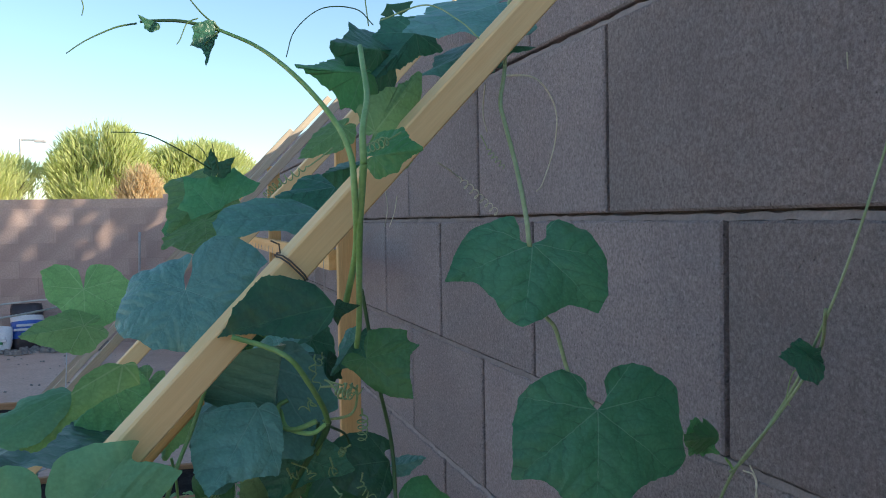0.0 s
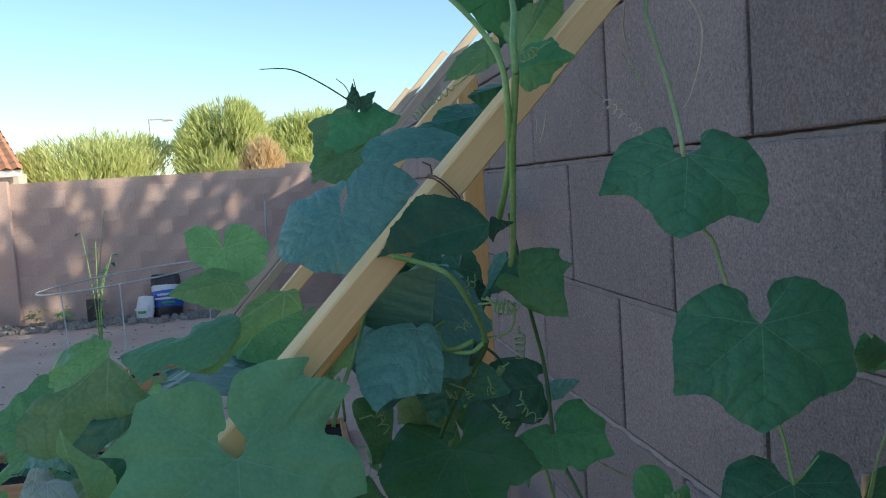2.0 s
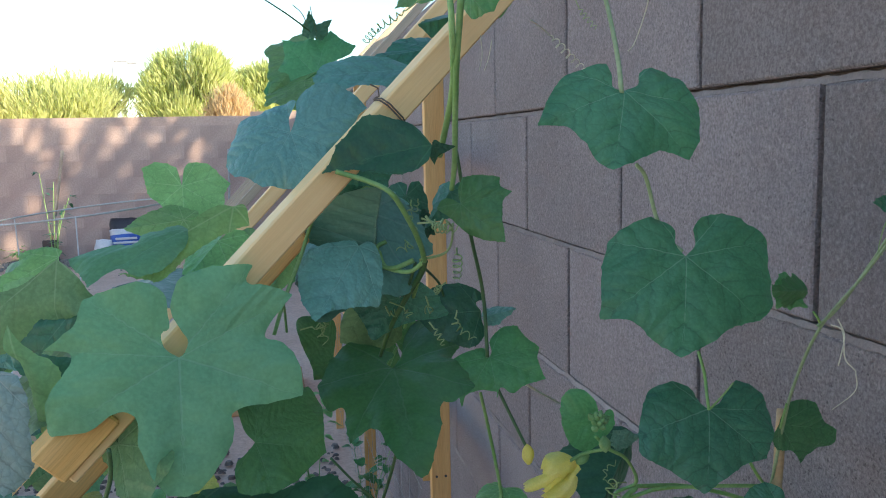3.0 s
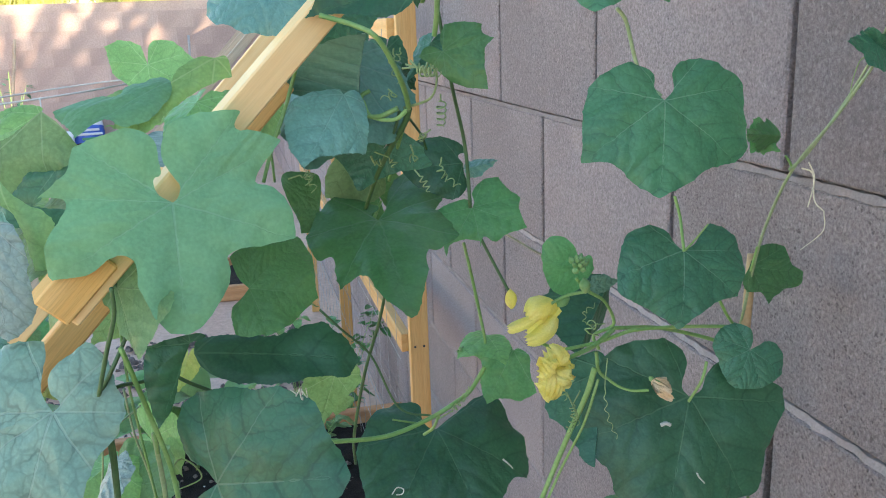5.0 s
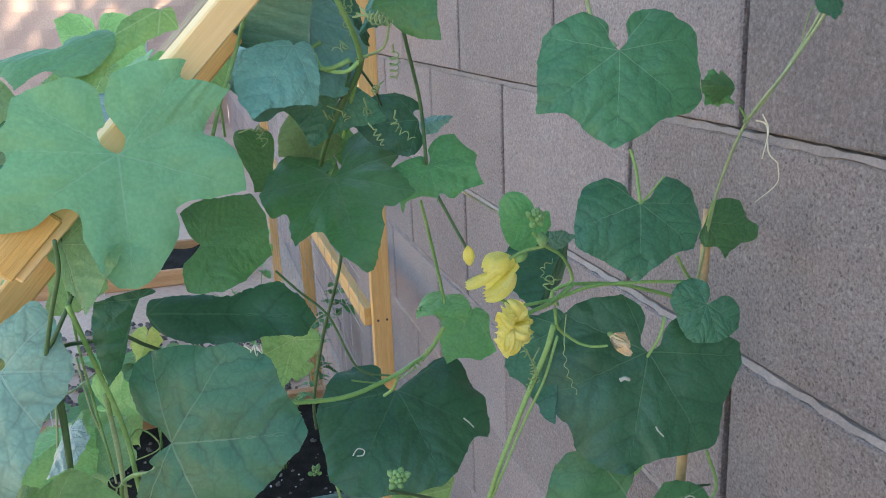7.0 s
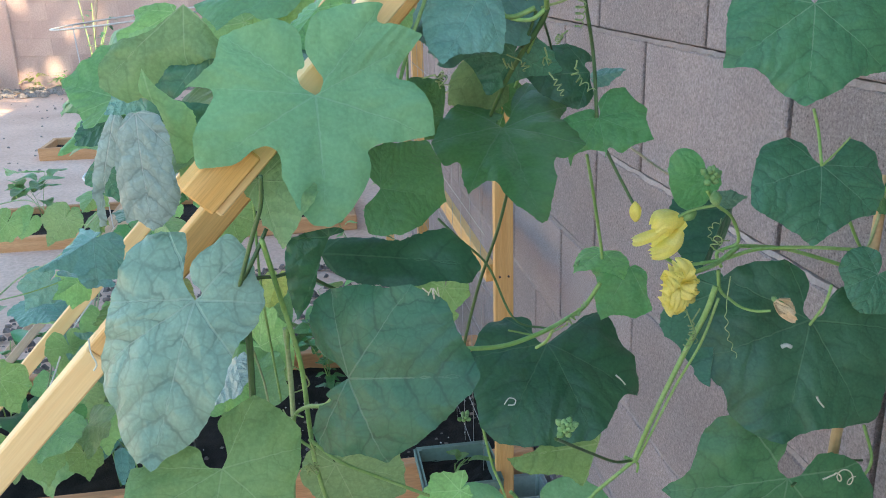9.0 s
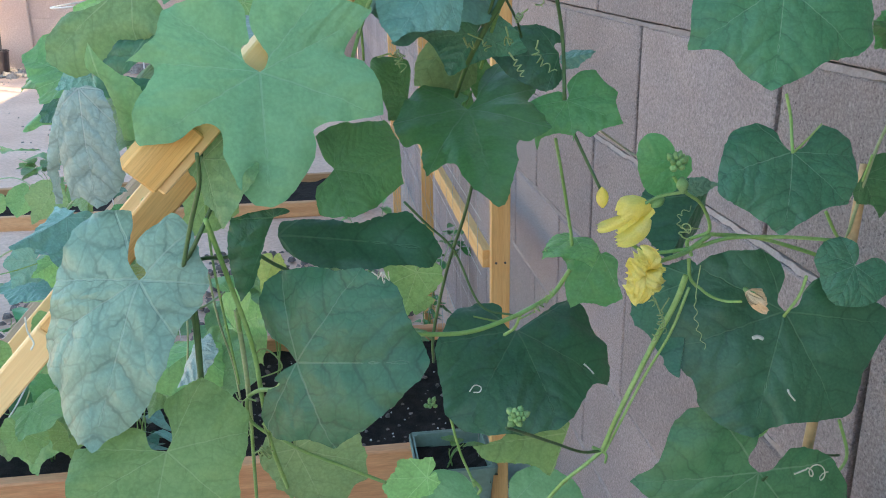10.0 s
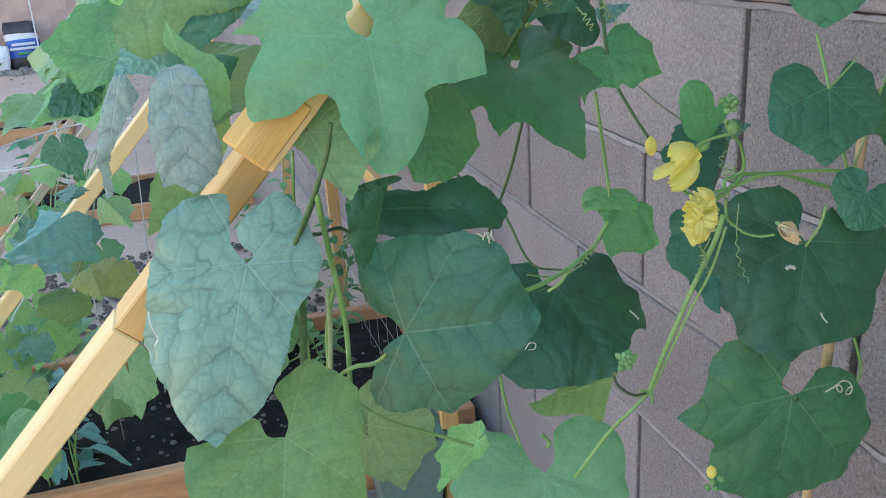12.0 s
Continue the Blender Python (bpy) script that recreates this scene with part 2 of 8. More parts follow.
# reflected sky is painted into this bluish base colour
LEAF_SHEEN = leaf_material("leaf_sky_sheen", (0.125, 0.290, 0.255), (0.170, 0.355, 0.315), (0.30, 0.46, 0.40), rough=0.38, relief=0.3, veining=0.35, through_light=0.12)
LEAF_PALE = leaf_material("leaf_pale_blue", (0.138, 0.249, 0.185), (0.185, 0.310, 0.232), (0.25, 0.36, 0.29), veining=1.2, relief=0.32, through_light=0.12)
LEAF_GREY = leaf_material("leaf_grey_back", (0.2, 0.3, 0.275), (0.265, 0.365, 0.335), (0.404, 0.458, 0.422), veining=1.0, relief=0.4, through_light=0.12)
LEAF_OLIVE = leaf_material("leaf_back", (0.162, 0.300, 0.127), (0.225, 0.391, 0.170), (0.398, 0.539, 0.305), veining=0.4, relief=0.3, through_light=0.42)
LEAF_YELLOW = leaf_material("leaf_yellowing", (0.265, 0.371, 0.095), (0.401, 0.443, 0.124), (0.449, 0.476, 0.224), through_light=0.3, veining=0.4)
SCAR = plain("leaf_scar", (0.62, 0.64, 0.55), (0.75, 0.76, 0.68), 200, 0.8, 0.3)
STEM_PALE = plain("pale_vine_stem", (0.288, 0.384, 0.181), (0.384, 0.469, 0.256), 40, 0.5, 0.25)
STEM = plain("vine_stem", (0.204, 0.372, 0.096), (0.300, 0.480, 0.168), 40, 0.5, 0.25)
STEM_DARK = plain("vine_stem_dark", (0.06, 0.13, 0.04), (0.10, 0.18, 0.06), 40, 0.5, 0.25)
TENDRIL = plain("tendril", (0.26, 0.38, 0.14), (0.36, 0.46, 0.2), 60, 0.5, 0.2)
DRY = plain("dry_tendril", (0.546, 0.513, 0.377), (0.715, 0.675, 0.522), 60, 0.8, 0.2)
PETAL = petal_material("yellow_petal", (0.95, 0.81, 0.20), (1.0, 0.91, 0.36))
PETAL_DRY = plain("dry_petal", (0.70, 0.50, 0.28), (0.80, 0.62, 0.40), 120, 0.8, 0.6)
BUD = plain("flower_bud", (0.16, 0.32, 0.10), (0.26, 0.42, 0.16), 160, 0.5, 0.3)
PINE = plain("pine_lumber", (0.84, 0.56, 0.25), (0.90, 0.65, 0.32), 5, 0.6, 0.15, fine=60, stretch=(14, 14, 0.6), random=0.06, grit=0.14)
PINE_ORANGE = plain("weathered_and_shaded_lumber", (0.68, 0.38, 0.13), (0.77, 0.49, 0.2), 5, 0.65, 0.25, fine=60, stretch=(14, 14, 0.6))
# rafter end: warm light through the leaves is put into this orange
SAWN_END = plain("warm_lit_sawn_lumber", (0.80, 0.44, 0.12), (0.90, 0.56, 0.20), 5, 0.6, 0.3, fine=70, stretch=(14, 14, 0.6))
BED_WOOD = plain("bed_lumber", (0.575, 0.275, 0.125), (0.700, 0.375, 0.188), 4, 0.7, 0.3, fine=40, stretch=(1, 9, 9))
BLOCK = block_material("concrete_block", (0.385, 0.331, 0.334), (0.456, 0.395, 0.395))
# nearest blocks: rough and pitted, with shadow there put in as darker tone
BLOCK_ROUGH = block_material("weathered_shaded_block", (0.326, 0.280, 0.277), (0.392, 0.339, 0.334), 0.02)
# mortar deep in the joints: the shade of the recess is put into its colour
MORTAR_DEEP = plain("shaded_deep_mortar", (0.10, 0.085, 0.082), (0.14, 0.12, 0.115), 20, 0.95, 0.8, fine=240, spec=0.2)
MORTAR = plain("mortar", (0.294, 0.255, 0.249), (0.370, 0.323, 0.314), 25, 0.95, 1.0, fine=300, spec=0.2)
FARWALL = plain("far_block_wall", (0.459, 0.335, 0.295), (0.559, 0.419, 0.366), 2, 0.95, 0.6, fine=60, spec=0.2, random=0.05)
DIRT = plain("dirt", (0.61, 0.42, 0.325), (0.73, 0.54, 0.43), 1.3, 0.95, 0.8, fine=40, spec=0.2, depth=0.01)
SOIL = plain("potting_soil", (0.015, 0.012, 0.011), (0.035, 0.028, 0.024), 30, 0.95, 1.0, fine=260, spec=0.25, depth=0.006)
GRAVEL = plain("gravel", (0.24, 0.21, 0.19), (0.42, 0.37, 0.33), 40, 0.9, 0.5)
POT = plain("green_plastic", (0.16, 0.25, 0.20), (0.20, 0.30, 0.25), 10, 0.45, 0.1, random=0.0)
CANE = plain("bamboo_cane", (0.50, 0.33, 0.16), (0.60, 0.42, 0.22), 30, 0.5, 0.2)
WIRE = plain("galvanised_wire", (0.35, 0.34, 0.33), (0.5, 0.49, 0.47), 60, 0.4, 0.1)
CAGE_WIRE = plain("bright_wire", (0.55, 0.54, 0.53), (0.68, 0.67, 0.66), 60, 0.4, 0.1)
STUCCO = plain("stucco", (0.62, 0.55, 0.46), (0.70, 0.63, 0.54), 3, 0.95, 0.5, fine=90, spec=0.2)
PINE_GREY = plain("greyed_lumber", (0.50, 0.40, 0.29), (0.60, 0.49, 0.36), 5, 0.7, 0.25, fine=60, stretch=(14, 14, 0.6), random=0.08)
SCREW = plain("dark_screw", (0.05, 0.045, 0.04), (0.08, 0.07, 0.06), 200, 0.4, 0.1)
WIRE_DARK = plain("rusty_wire", (0.10, 0.07, 0.055), (0.16, 0.11, 0.08), 200, 0.6, 0.2)
FOLIAGE_SUN = foliage_material("feathery_foliage", (0.460, 0.529, 0.184), (0.713, 0.747, 0.345))
FOLIAGE_DRY = foliage_material("dry_foliage", (0.62, 0.47, 0.26), (0.75, 0.60, 0.36))
BARK = plain("bark", (0.12, 0.10, 0.06), (0.18, 0.14, 0.09), 20, 0.9, 0.6)
TERRACOTTA = plain("roof_tile", (0.42, 0.20, 0.11), (0.52, 0.27, 0.16), 6, 0.85, 0.3)
HILL = plain("far_hills", (0.26, 0.20, 0.19), (0.34, 0.27, 0.25), 0.01, 0.95, 0.1, fine=0.05)
METAL = plain("galvanised_steel", (0.42, 0.42, 0.42), (0.52, 0.52, 0.52), 20, 0.45, 0.1)
HANDLE = plain("wooden_handle", (0.48, 0.36, 0.26), (0.58, 0.46, 0.34), 8, 0.7, 0.2)
BAG_BLUE = plain("blue_plastic", (0.03, 0.09, 0.42), (0.05, 0.14, 0.52), 12, 0.4, 0.6)
BAG_WHITE = plain("white_plastic", (0.66, 0.66, 0.68), (0.75, 0.75, 0.76), 12, 0.45, 0.6)
BAG_DARK = plain("dark_plastic", (0.03, 0.025, 0.03), (0.06, 0.045, 0.05), 12, 0.4, 0.6)
BAG_GREEN = plain("green_plastic_patch", (0.05, 0.25, 0.10), (0.08, 0.3, 0.14), 12, 0.4, 0.4)
# copy of the bed lumber with warm sunlight put into its colour
BED_SUNLIT = plain("sunlit_bed_lumber", (0.52, 0.27, 0.12), (0.62, 0.36, 0.18), 4, 0.7, 0.3, fine=40, stretch=(1, 9, 9))
CHIPS = plain("wood_chips", (0.10, 0.085, 0.08), (0.26, 0.22, 0.20), 25, 0.9, 0.4)
POT_PALE = plain("pale_plastic", (0.36, 0.46, 0.42), (0.42, 0.52, 0.48), 10, 0.45, 0.1)
STRING = plain("white_string", (0.7, 0.68, 0.62), (0.8, 0.78, 0.72), 200, 0.9, 0.3)


# ---------------------------------------------------------------- builders
def mesh_object(name, bm, material, parent=None, label="", smooth=False):
    me = bpy.data.meshes.new(name)
    bm.normal_update()
    bm.to_mesh(me)
    bm.free()
    for m in (material if isinstance(material, (list, tuple)) else [material]):
        me.materials.append(m)
    if smooth:
        for p in me.polygons:
            p.use_smooth = True
    ob = new(name, me)
    ob.parent = parent
    if label:
        tagged(ob, label)
    return ob


def part(name, bm, material, parent, label="", smooth=False):
    return mesh_object(name, bm, material, parent, label, smooth)


def thing(name, label, category, group="", kind=""):
    return tagged(new(name), label, category, group, kind)


def box_bm(lo, hi, bevel=0.0, seg=1):
    bm = bmesh.new()
    bmesh.ops.create_cube(bm, size=1)
    for v in bm.verts:
        v.co = Vector([lo[i] + (v.co[i] + 0.5) * (hi[i] - lo[i]) for i in range(3)])
    if bevel:
        bmesh.ops.bevel(bm, geom=bm.edges[:], offset=bevel, segments=seg, affect="EDGES", profile=0.6)
    return bm


def stick(name, a, b, wide, thick, material, parent, up=(0, 0, 1), label=""):
    """The stick's own axis is kept as its object's z, so that the grain runs along it."""
    a, b = Vector(a), Vector(b)
    d = (b - a).normalized()
    u = Vector(up)
    u = (u - u.dot(d) * d).normalized()
    s = u.cross(d)
    bm = box_bm((-wide / 2, -thick / 2, 0), (wide / 2, thick / 2, (b - a).length), 0.0012)
    ob = mesh_object(name, bm, material, parent, label)
    m = Matrix((s, u, d)).transposed().to_4x4()
    m.translation = a
    ob.matrix_basis = m
    return ob


def smooth_line(pts, n=8):
    pts = [Vector(p) for p in pts]
    if len(pts) < 3:
        return [pts[0].lerp(pts[-1], i / n) for i in range(n + 1)]
    ext = [2 * pts[0] - pts[1]] + pts + [2 * pts[-1] - pts[-2]]
    out = []
    for i in range(1, len(ext) - 2):
        p0, p1, p2, p3 = ext[i - 1:i + 3]
        for k in range(n):
            t = k / n
            out.append(0.5 * (2 * p1 + (p2 - p0) * t + (2 * p0 - 5 * p1 + 4 * p2 - p3) * t * t + (3 * p1 - p0 - 3 * p2 + p3) * t ** 3))
    out.append(pts[-1])
    return out


def tube_bm(line, r0, r1, sides=6, bm=None):
    bm = bm or bmesh.new()
    rings = []
    d0 = (line[1] - line[0]).normalized()
    nrm = d0.orthogonal().normalized()
    for i, p in enumerate(line):
        d = (line[min(i + 1, len(line) - 1)] - line[max(i - 1, 0)]).normalized()
        nrm = (nrm - nrm.dot(d) * d).normalized()
        bn = d.cross(nrm)
        r = r0 + (r1 - r0) * i / (len(line) - 1)
        rings.append([bm.verts.new(p + r * (math.cos(a) * nrm + math.sin(a) * bn)) for a in [2 * math.pi * k / sides for k in range(sides)]])
    for a, b in zip(rings, rings[1:]):
        for k in range(sides):
            bm.faces.new((a[k], a[(k + 1) % sides], b[(k + 1) % sides], b[k]))
    bm.faces.new(rings[0][::-1])
    bm.faces.new(rings[-1])
    return bm


def tube(name, pts, r0, r1, material, parent, label="", n=8, sides=6):
    return mesh_object(name, tube_bm(smooth_line(pts, n), r0, r1, sides), material, parent, label, True)


def coil(pts, turns, radius, wire=0.0006, material=None, parent=None, name="tendril", grow=0.35):
    """A tendril that winds round the line through pts; grow: share of the line before the coiling starts."""
    line = smooth_line(pts, 14)
    n = int(turns * 14) + 12
    out = []
    for i in range(n + 1):
        t = i / n
        f = t * (len(line) - 1)
        k = min(int(f), len(line) - 2)
        p = line[k].lerp(line[k + 1], f - k)
        d = (line[k + 1] - line[k]).normalized()
        a = d.orthogonal().normalized()
        b = d.cross(a)
        w = min(1, max(0, (t - grow) / 0.15))
        ang = 2 * math.pi * turns * t
        out.append(p + radius * w * (1 - 0.3 * t) * (math.cos(ang) * a + math.sin(ang) * b))
    return mesh_object(name, tube_bm(out, wire, wire * 0.55, 5), material or TENDRIL, parent, "", True)


def rounded_outline(pts):
    """Closed run of (u, v, rounding): each corner is replaced by a short curve."""
    out = []
    n = len(pts)
    for i, (u, v, k) in enumerate(pts):
        p = Vector((u, v))
        if i in (0, n - 1) or k <= 0:
            out.append(p)
            continue
        a = p.lerp(Vector(pts[i - 1][:2]), k)
        b = p.lerp(Vector(pts[i + 1][:2]), k)
        for j in range(6):
            t = j / 5
            out.append(a.lerp(p, t).lerp(p.lerp(b, t), t))
    return out


def leaf(vine, base, tip, left, right, lobes=0.1, back=0.7, notch=0.05, fold=0.08, curl=0.12, wave=0.06, point=0.35, seed=0, lift=0.0,
         mat=None, teeth=0.008, low=1.0, hole=0.0, lc=None, rc=None, name="leaf", label=""):
    """One blade. base: where the stalk joins; tip, left, right: ends of the middle and side lobes. lobes: depth of the bays between
    them; back: length of the lobes beside the stalk; notch: opening of the bay at the stalk; lc, rc: (degrees, length, bay) of each
    corner of a side, where a leaf has more of them."""
    rnd = random.Random(seed * 77 + 5)
    base, tip, left, right = (Vector(p) for p in (base, tip, left, right))
    ay = tip - base
    length = ay.length
    ay.normalize()
    across = right - left
    ax = (across - across.dot(ay) * ay).normalized()
    az = ax.cross(ay)
    if az.y > 0:
        az = -az
    phi = min(24.0, notch * 100)
    slope, half = {}, {}
    for sgn, p, given in ((1, right, rc), (-1, left, lc)):
        q = p - base
        u, v, w = q.dot(ax) * sgn, q.dot(ay), q.dot(az)
        th = min(max(math.degrees(math.atan2(u, v)), 40), 112)
        rho = max(math.hypot(u, v), 0.15 * length) / length
        slope[sgn] = w / max(u, 1e-4)
        j = rnd.uniform(0.94, 1.06)
        corners = list(given or []) or [(th, rho, lobes), (th + 0.38 * (160 - th), rho * (0.52 + 0.46 * back) * j, lobes * 0.5),
                            (th + 0.78 * (166 - th), rho * back / j, 0.02)]
        run = [(0.0, 1.0, 0.10)]
        for a, r, bay in corners:
            a0, r0, _ = run[-1]
            am = (a0 + a) / 2 + rnd.uniform(-2, 2)
            s0, s1 = math.sin(math.radians(am - a0)), math.sin(math.radians(a - am))
            rm = r0 * r * math.sin(math.radians(a - a0)) / max(1e-4, r0 * s0 + r * s1)
            run.append((am, rm * (1.01 - 0.62 * bay), 0.46))
            run.append((a, r, 0.34 * (1 - point)))
        rb = corners[-1][1]
        run[-1] = (run[-1][0], rb, 0.44)
        run.append((max(run[-1][0], (run[-1][0] + 180 - phi) / 2), rb * 0.97, 0.48))
        run.append((180 - phi, rb * 0.66, 0.40))
        run.append((180 - min(60, phi * 3.2), rb * 0.25, 0.40))
        run.append((180, 0.012, 0.0))
        half[sgn] = [(r * length * math.sin(math.radians(a)) * sgn, r * length * math.cos(math.radians(a)), k) for a, r, k in run]
    line = rounded_outline(half[-1][::-1] + half[1][1:])
    total = sum((b - a).length for a, b in zip(line, line[1:]))
    count = 190
    edge, acc, k = [], 0.0, 0
    for i in range(count + 1):
        want = total * i / count
        while k < len(line) - 2 and acc + (line[k + 1] - line[k]).length < want:
            acc += (line[k + 1] - line[k]).length
            k += 1
        seg = line[k + 1] - line[k]
        edge.append(line[k] + seg * min(1.0, (want - acc) / max(seg.length, 1e-9)))
    ph = [rnd.uniform(0, 6.28) for _ in range(8)]
    shaped = []
    tooth = 0.0
    for i, p in enumerate(edge):
        d = (edge[min(i + 1, count)] - edge[max(i - 1, 0)]).normalized()
        out = Vector((-d.y, d.x))
        inner = min(1.0, min(i, count - i) / 24)
        step = i % 6
        if step == 0:
            tooth = rnd.uniform(0.1, 1.0)
        amp = teeth * length * (tooth * max(0.0, 1 - abs(step - 2) * 0.62) * 2.4 + rnd.uniform(-0.35, 0.35))
        amp += length * 0.016 * (math.sin(i * 0.21 + ph[1]) + 0.6 * math.sin(i * 0.47 + ph[7]))
        shaped.append(p + out * amp * inner)
    narrow = min(1.0, 0.85 * (max(p.x for p in shaped) - min(p.x for p in shaped)) / length) ** 2
    bm = bmesh.new()
    uvl = bm.loops.layers.uv.new("UVMap")
    flat = {}

    def place(u, v, k):
        rr = math.hypot(u, v)
        th = math.atan2(u, v)
        w = slope[1 if u >= 0 else -1] * abs(u)
        w -= fold * abs(u) * (0.4 + 0.6 * k)
        w += curl * max(v, 0) ** 2 / length * 0.5 - 0.10 * curl * length * k ** 4
        w += lift * min(v, 0) ** 2 / length
        w += narrow * wave * rr * k * (0.6 * math.sin(3 * th + ph[0]) + 0.5 * math.sin(5 * th + ph[1]) + 0.4 * k * math.sin(11 * th + ph[2]) + 0.25 * k * k * math.sin(23 * th + ph[6]))
        w += 0.010 * length * (math.sin(14 * u / length + ph[3]) * math.sin(13 * v / length + ph[4])) * k
        return base + ax * u + ay * v + az * w

    def vert(u, v, k, side=0):
        if side and hole and v < 0:
            s = -v / (hole * length)
            u += side * 0.42 * hole * length * math.sin(math.pi * min(1.0, s * 0.5)) * max(0.0, 1 - abs(u) / (1.6 * hole * length)) * (1 if s < 2 else 0)
        x = bm.verts.new(place(u, v, k))
        flat[x] = (u / length, v / length)
        return x

    nring = 9
    centre = vert(0, 0, 0)
    rings = []
    for k in range(1, nring + 1):
        f = (k / nring) ** 0.85
        rings.append([vert(p.x * f, p.y * f, f, 1 if i * 2 > count else -1) for i, p in enumerate(shaped)])
    for i in range(count):
        bm.faces.new((centre, rings[0][i + 1], rings[0][i]))
    for a, b in zip(rings, rings[1:]):
        for i in range(count):
            bm.faces.new((a[i], a[i + 1], b[i + 1], b[i]))
    for fc in bm.faces:
        for lp in fc.loops:
            lp[uvl].uv = flat[lp.vert]
    return mesh_object(name, bm, mat or LEAF, vine, label, True)


def blade(vine, base, tip, facing, mat, seed, rim=(), fold=0.10, curl=0.16, wave=0.045, lift=0.0, pucker=0.032, label=""):
    """One large lobed blade. base: where the stalk joins; tip: end of the middle lobe; facing: the way its upper side looks; rim: lobes
    and bays round the edge, as degrees from the midrib and shares of its length, with a 1 where a lobe ends in a point."""
    rnd = random.Random(seed * 77 + 5)
    base, tip, az = Vector(base), Vector(tip), Vector(facing)
    ay = tip - base
    length = ay.length
    ay.normalize()
    az = (az - az.dot(ay) * ay).normalized()
    ax = ay.cross(az)
    knots = [(Vector((0, 0)), 1)] + [(Vector((r[1] * math.sin(radians(r[0])), r[1] * math.cos(radians(r[0])))), len(r) > 2) for r in rim] + [(Vector((0, 0)), 1)]
    line = []
    for i in range(len(knots) - 1):
        (p, sharp_p), (q, sharp_q) = knots[i], knots[i + 1]
        seg = q - p
        ma = seg * 0.9 if sharp_p else (q - knots[i - 1][0]).normalized() * seg.length
        mb = seg * 0.9 if sharp_q else (knots[i + 2][0] - p).normalized() * seg.length
        for k in range(10):
            t = k / 10
            line.append(p * (2 * t ** 3 - 3 * t * t + 1) + ma * (t ** 3 - 2 * t * t + t) + q * (3 * t * t - 2 * t ** 3) + mb * (t ** 3 - t * t))
    line.append(Vector((0, 0)))
    total = sum((b - a).length for a, b in zip(line, line[1:]))
    count = 300
    edge, acc, k = [], 0.0, 0
    for i in range(count + 1):
        want = total * i / count
        while k < len(line) - 2 and acc + (line[k + 1] - line[k]).length < want:
            acc += (line[k + 1] - line[k]).length
            k += 1
        seg = line[k + 1] - line[k]
        edge.append(line[k] + seg * min(1.0, (want - acc) / max(seg.length, 1e-9)))
    ph = [rnd.uniform(0, 6.28) for _ in range(8)]
    shaped, gap, tall = [], 0, 0.0
    for i, p in enumerate(edge):
        d = (edge[min(i + 1, count)] - edge[max(i - 1, 0)]).normalized()
        away = Vector((-d.y, d.x))
        if away.dot(p) < 0:
            away = -away
        if gap == 0:
            gap, tall = rnd.randint(6, 12), rnd.uniform(0.3, 1.0)
        gap -= 1
        amp = 0.011 * tall * (1.0 if gap == 2 else 0.45 if gap in (1, 3) else 0.0) + 0.004 * math.sin(i * 0.31 + ph[5]) + rnd.uniform(-0.0012, 0.0012)
        shaped.append(p + away * amp * min(1.0, p.length * 2.2))
    # main veins run to the pointed lobes
    stops = {}
    for sgn in (1, -1):
        tips = sorted(abs(r[0]) for r in rim if len(r) > 2 and r[0] * sgn > 12)
        marks, last = [(0.0, 0.0)], 0.0
        for goal in (49.3, 98.6, 147.8):
            near = [a for a in tips if abs(a - goal) < 24 and a > last + 18]
            if near:
                last = min(near, key=lambda a: abs(a - goal))
                marks.append((last, goal))
        stops[sgn] = marks + [(181.0, 181.0)]

    def vein_angle(deg):
        sgn, a = (1 if deg >= 0 else -1), abs(deg)
        for (a0, b0), (a1, b1) in zip(stops[sgn], stops[sgn][1:]):
            if a <= a1:
                return radians(sgn * (b0 + (b1 - b0) * (a - a0) / max(a1 - a0, 1e-6)))
        return radians(deg)

    bm = bmesh.new()
    uvl = bm.loops.layers.uv.new("UVMap")
    flat = {}

    def vert(p, k):
        rr = p.length
        th = math.atan2(p.x, p.y)
        va = vein_angle(math.degrees(th))
        w = -fold * abs(p.x) * (0.4 + 0.6 * k)
        w -= 0.5 * curl * max(p.y, 0) ** 2 + 0.08 * curl * k ** 4
        w += lift * min(p.y, 0) ** 2
        w += pucker * min(1.0, rr * 2) * abs(math.sin(va * math.pi / 0.86)) * (1.2 - 0.6 * k)
        w += wave * rr * k * (0.6 * math.sin(3 * th + ph[0]) + 0.5 * math.sin(5 * th + ph[1]) + 0.5 * k * math.sin(11 * th + ph[2]) + 0.3 * k * k * math.sin(23 * th + ph[6]))
        w += 0.010 * (math.sin(14 * p.x + ph[3]) * math.sin(13 * p.y + ph[4])) * k
        x = bm.verts.new(base + length * (ax * p.x + ay * p.y + az * w))
        flat[x] = (rr * math.sin(va), rr * math.cos(va))
        return x

    # a lattice inside the outline, closer than the quilting, joined to the edge
    ring = np.array([(p.x, p.y) for p in shaped[:-1]])
    nxt = np.roll(ring, -1, axis=0)
    step = 0.05
    lo, hi = ring.min(0), ring.max(0)
    inner = []
    for i in range(int((hi[0] - lo[0]) / step) + 1):
        for j in range(int((hi[1] - lo[1]) / step) + 1):
            q = np.array((lo[0] + (i + 0.5 * (j % 2)) * step, lo[1] + j * step))
            cross = (ring[:, 1] > q[1]) != (nxt[:, 1] > q[1])
            xs = ring[:, 0] + (q[1] - ring[:, 1]) / np.where(cross, nxt[:, 1] - ring[:, 1], 1) * (nxt[:, 0] - ring[:, 0])
            gap = np.hypot(*(ring - q).T).min()
            if (cross & (q[0] < xs)).sum() % 2 and gap > step * 0.45:
                inner.append((Vector(q), gap))
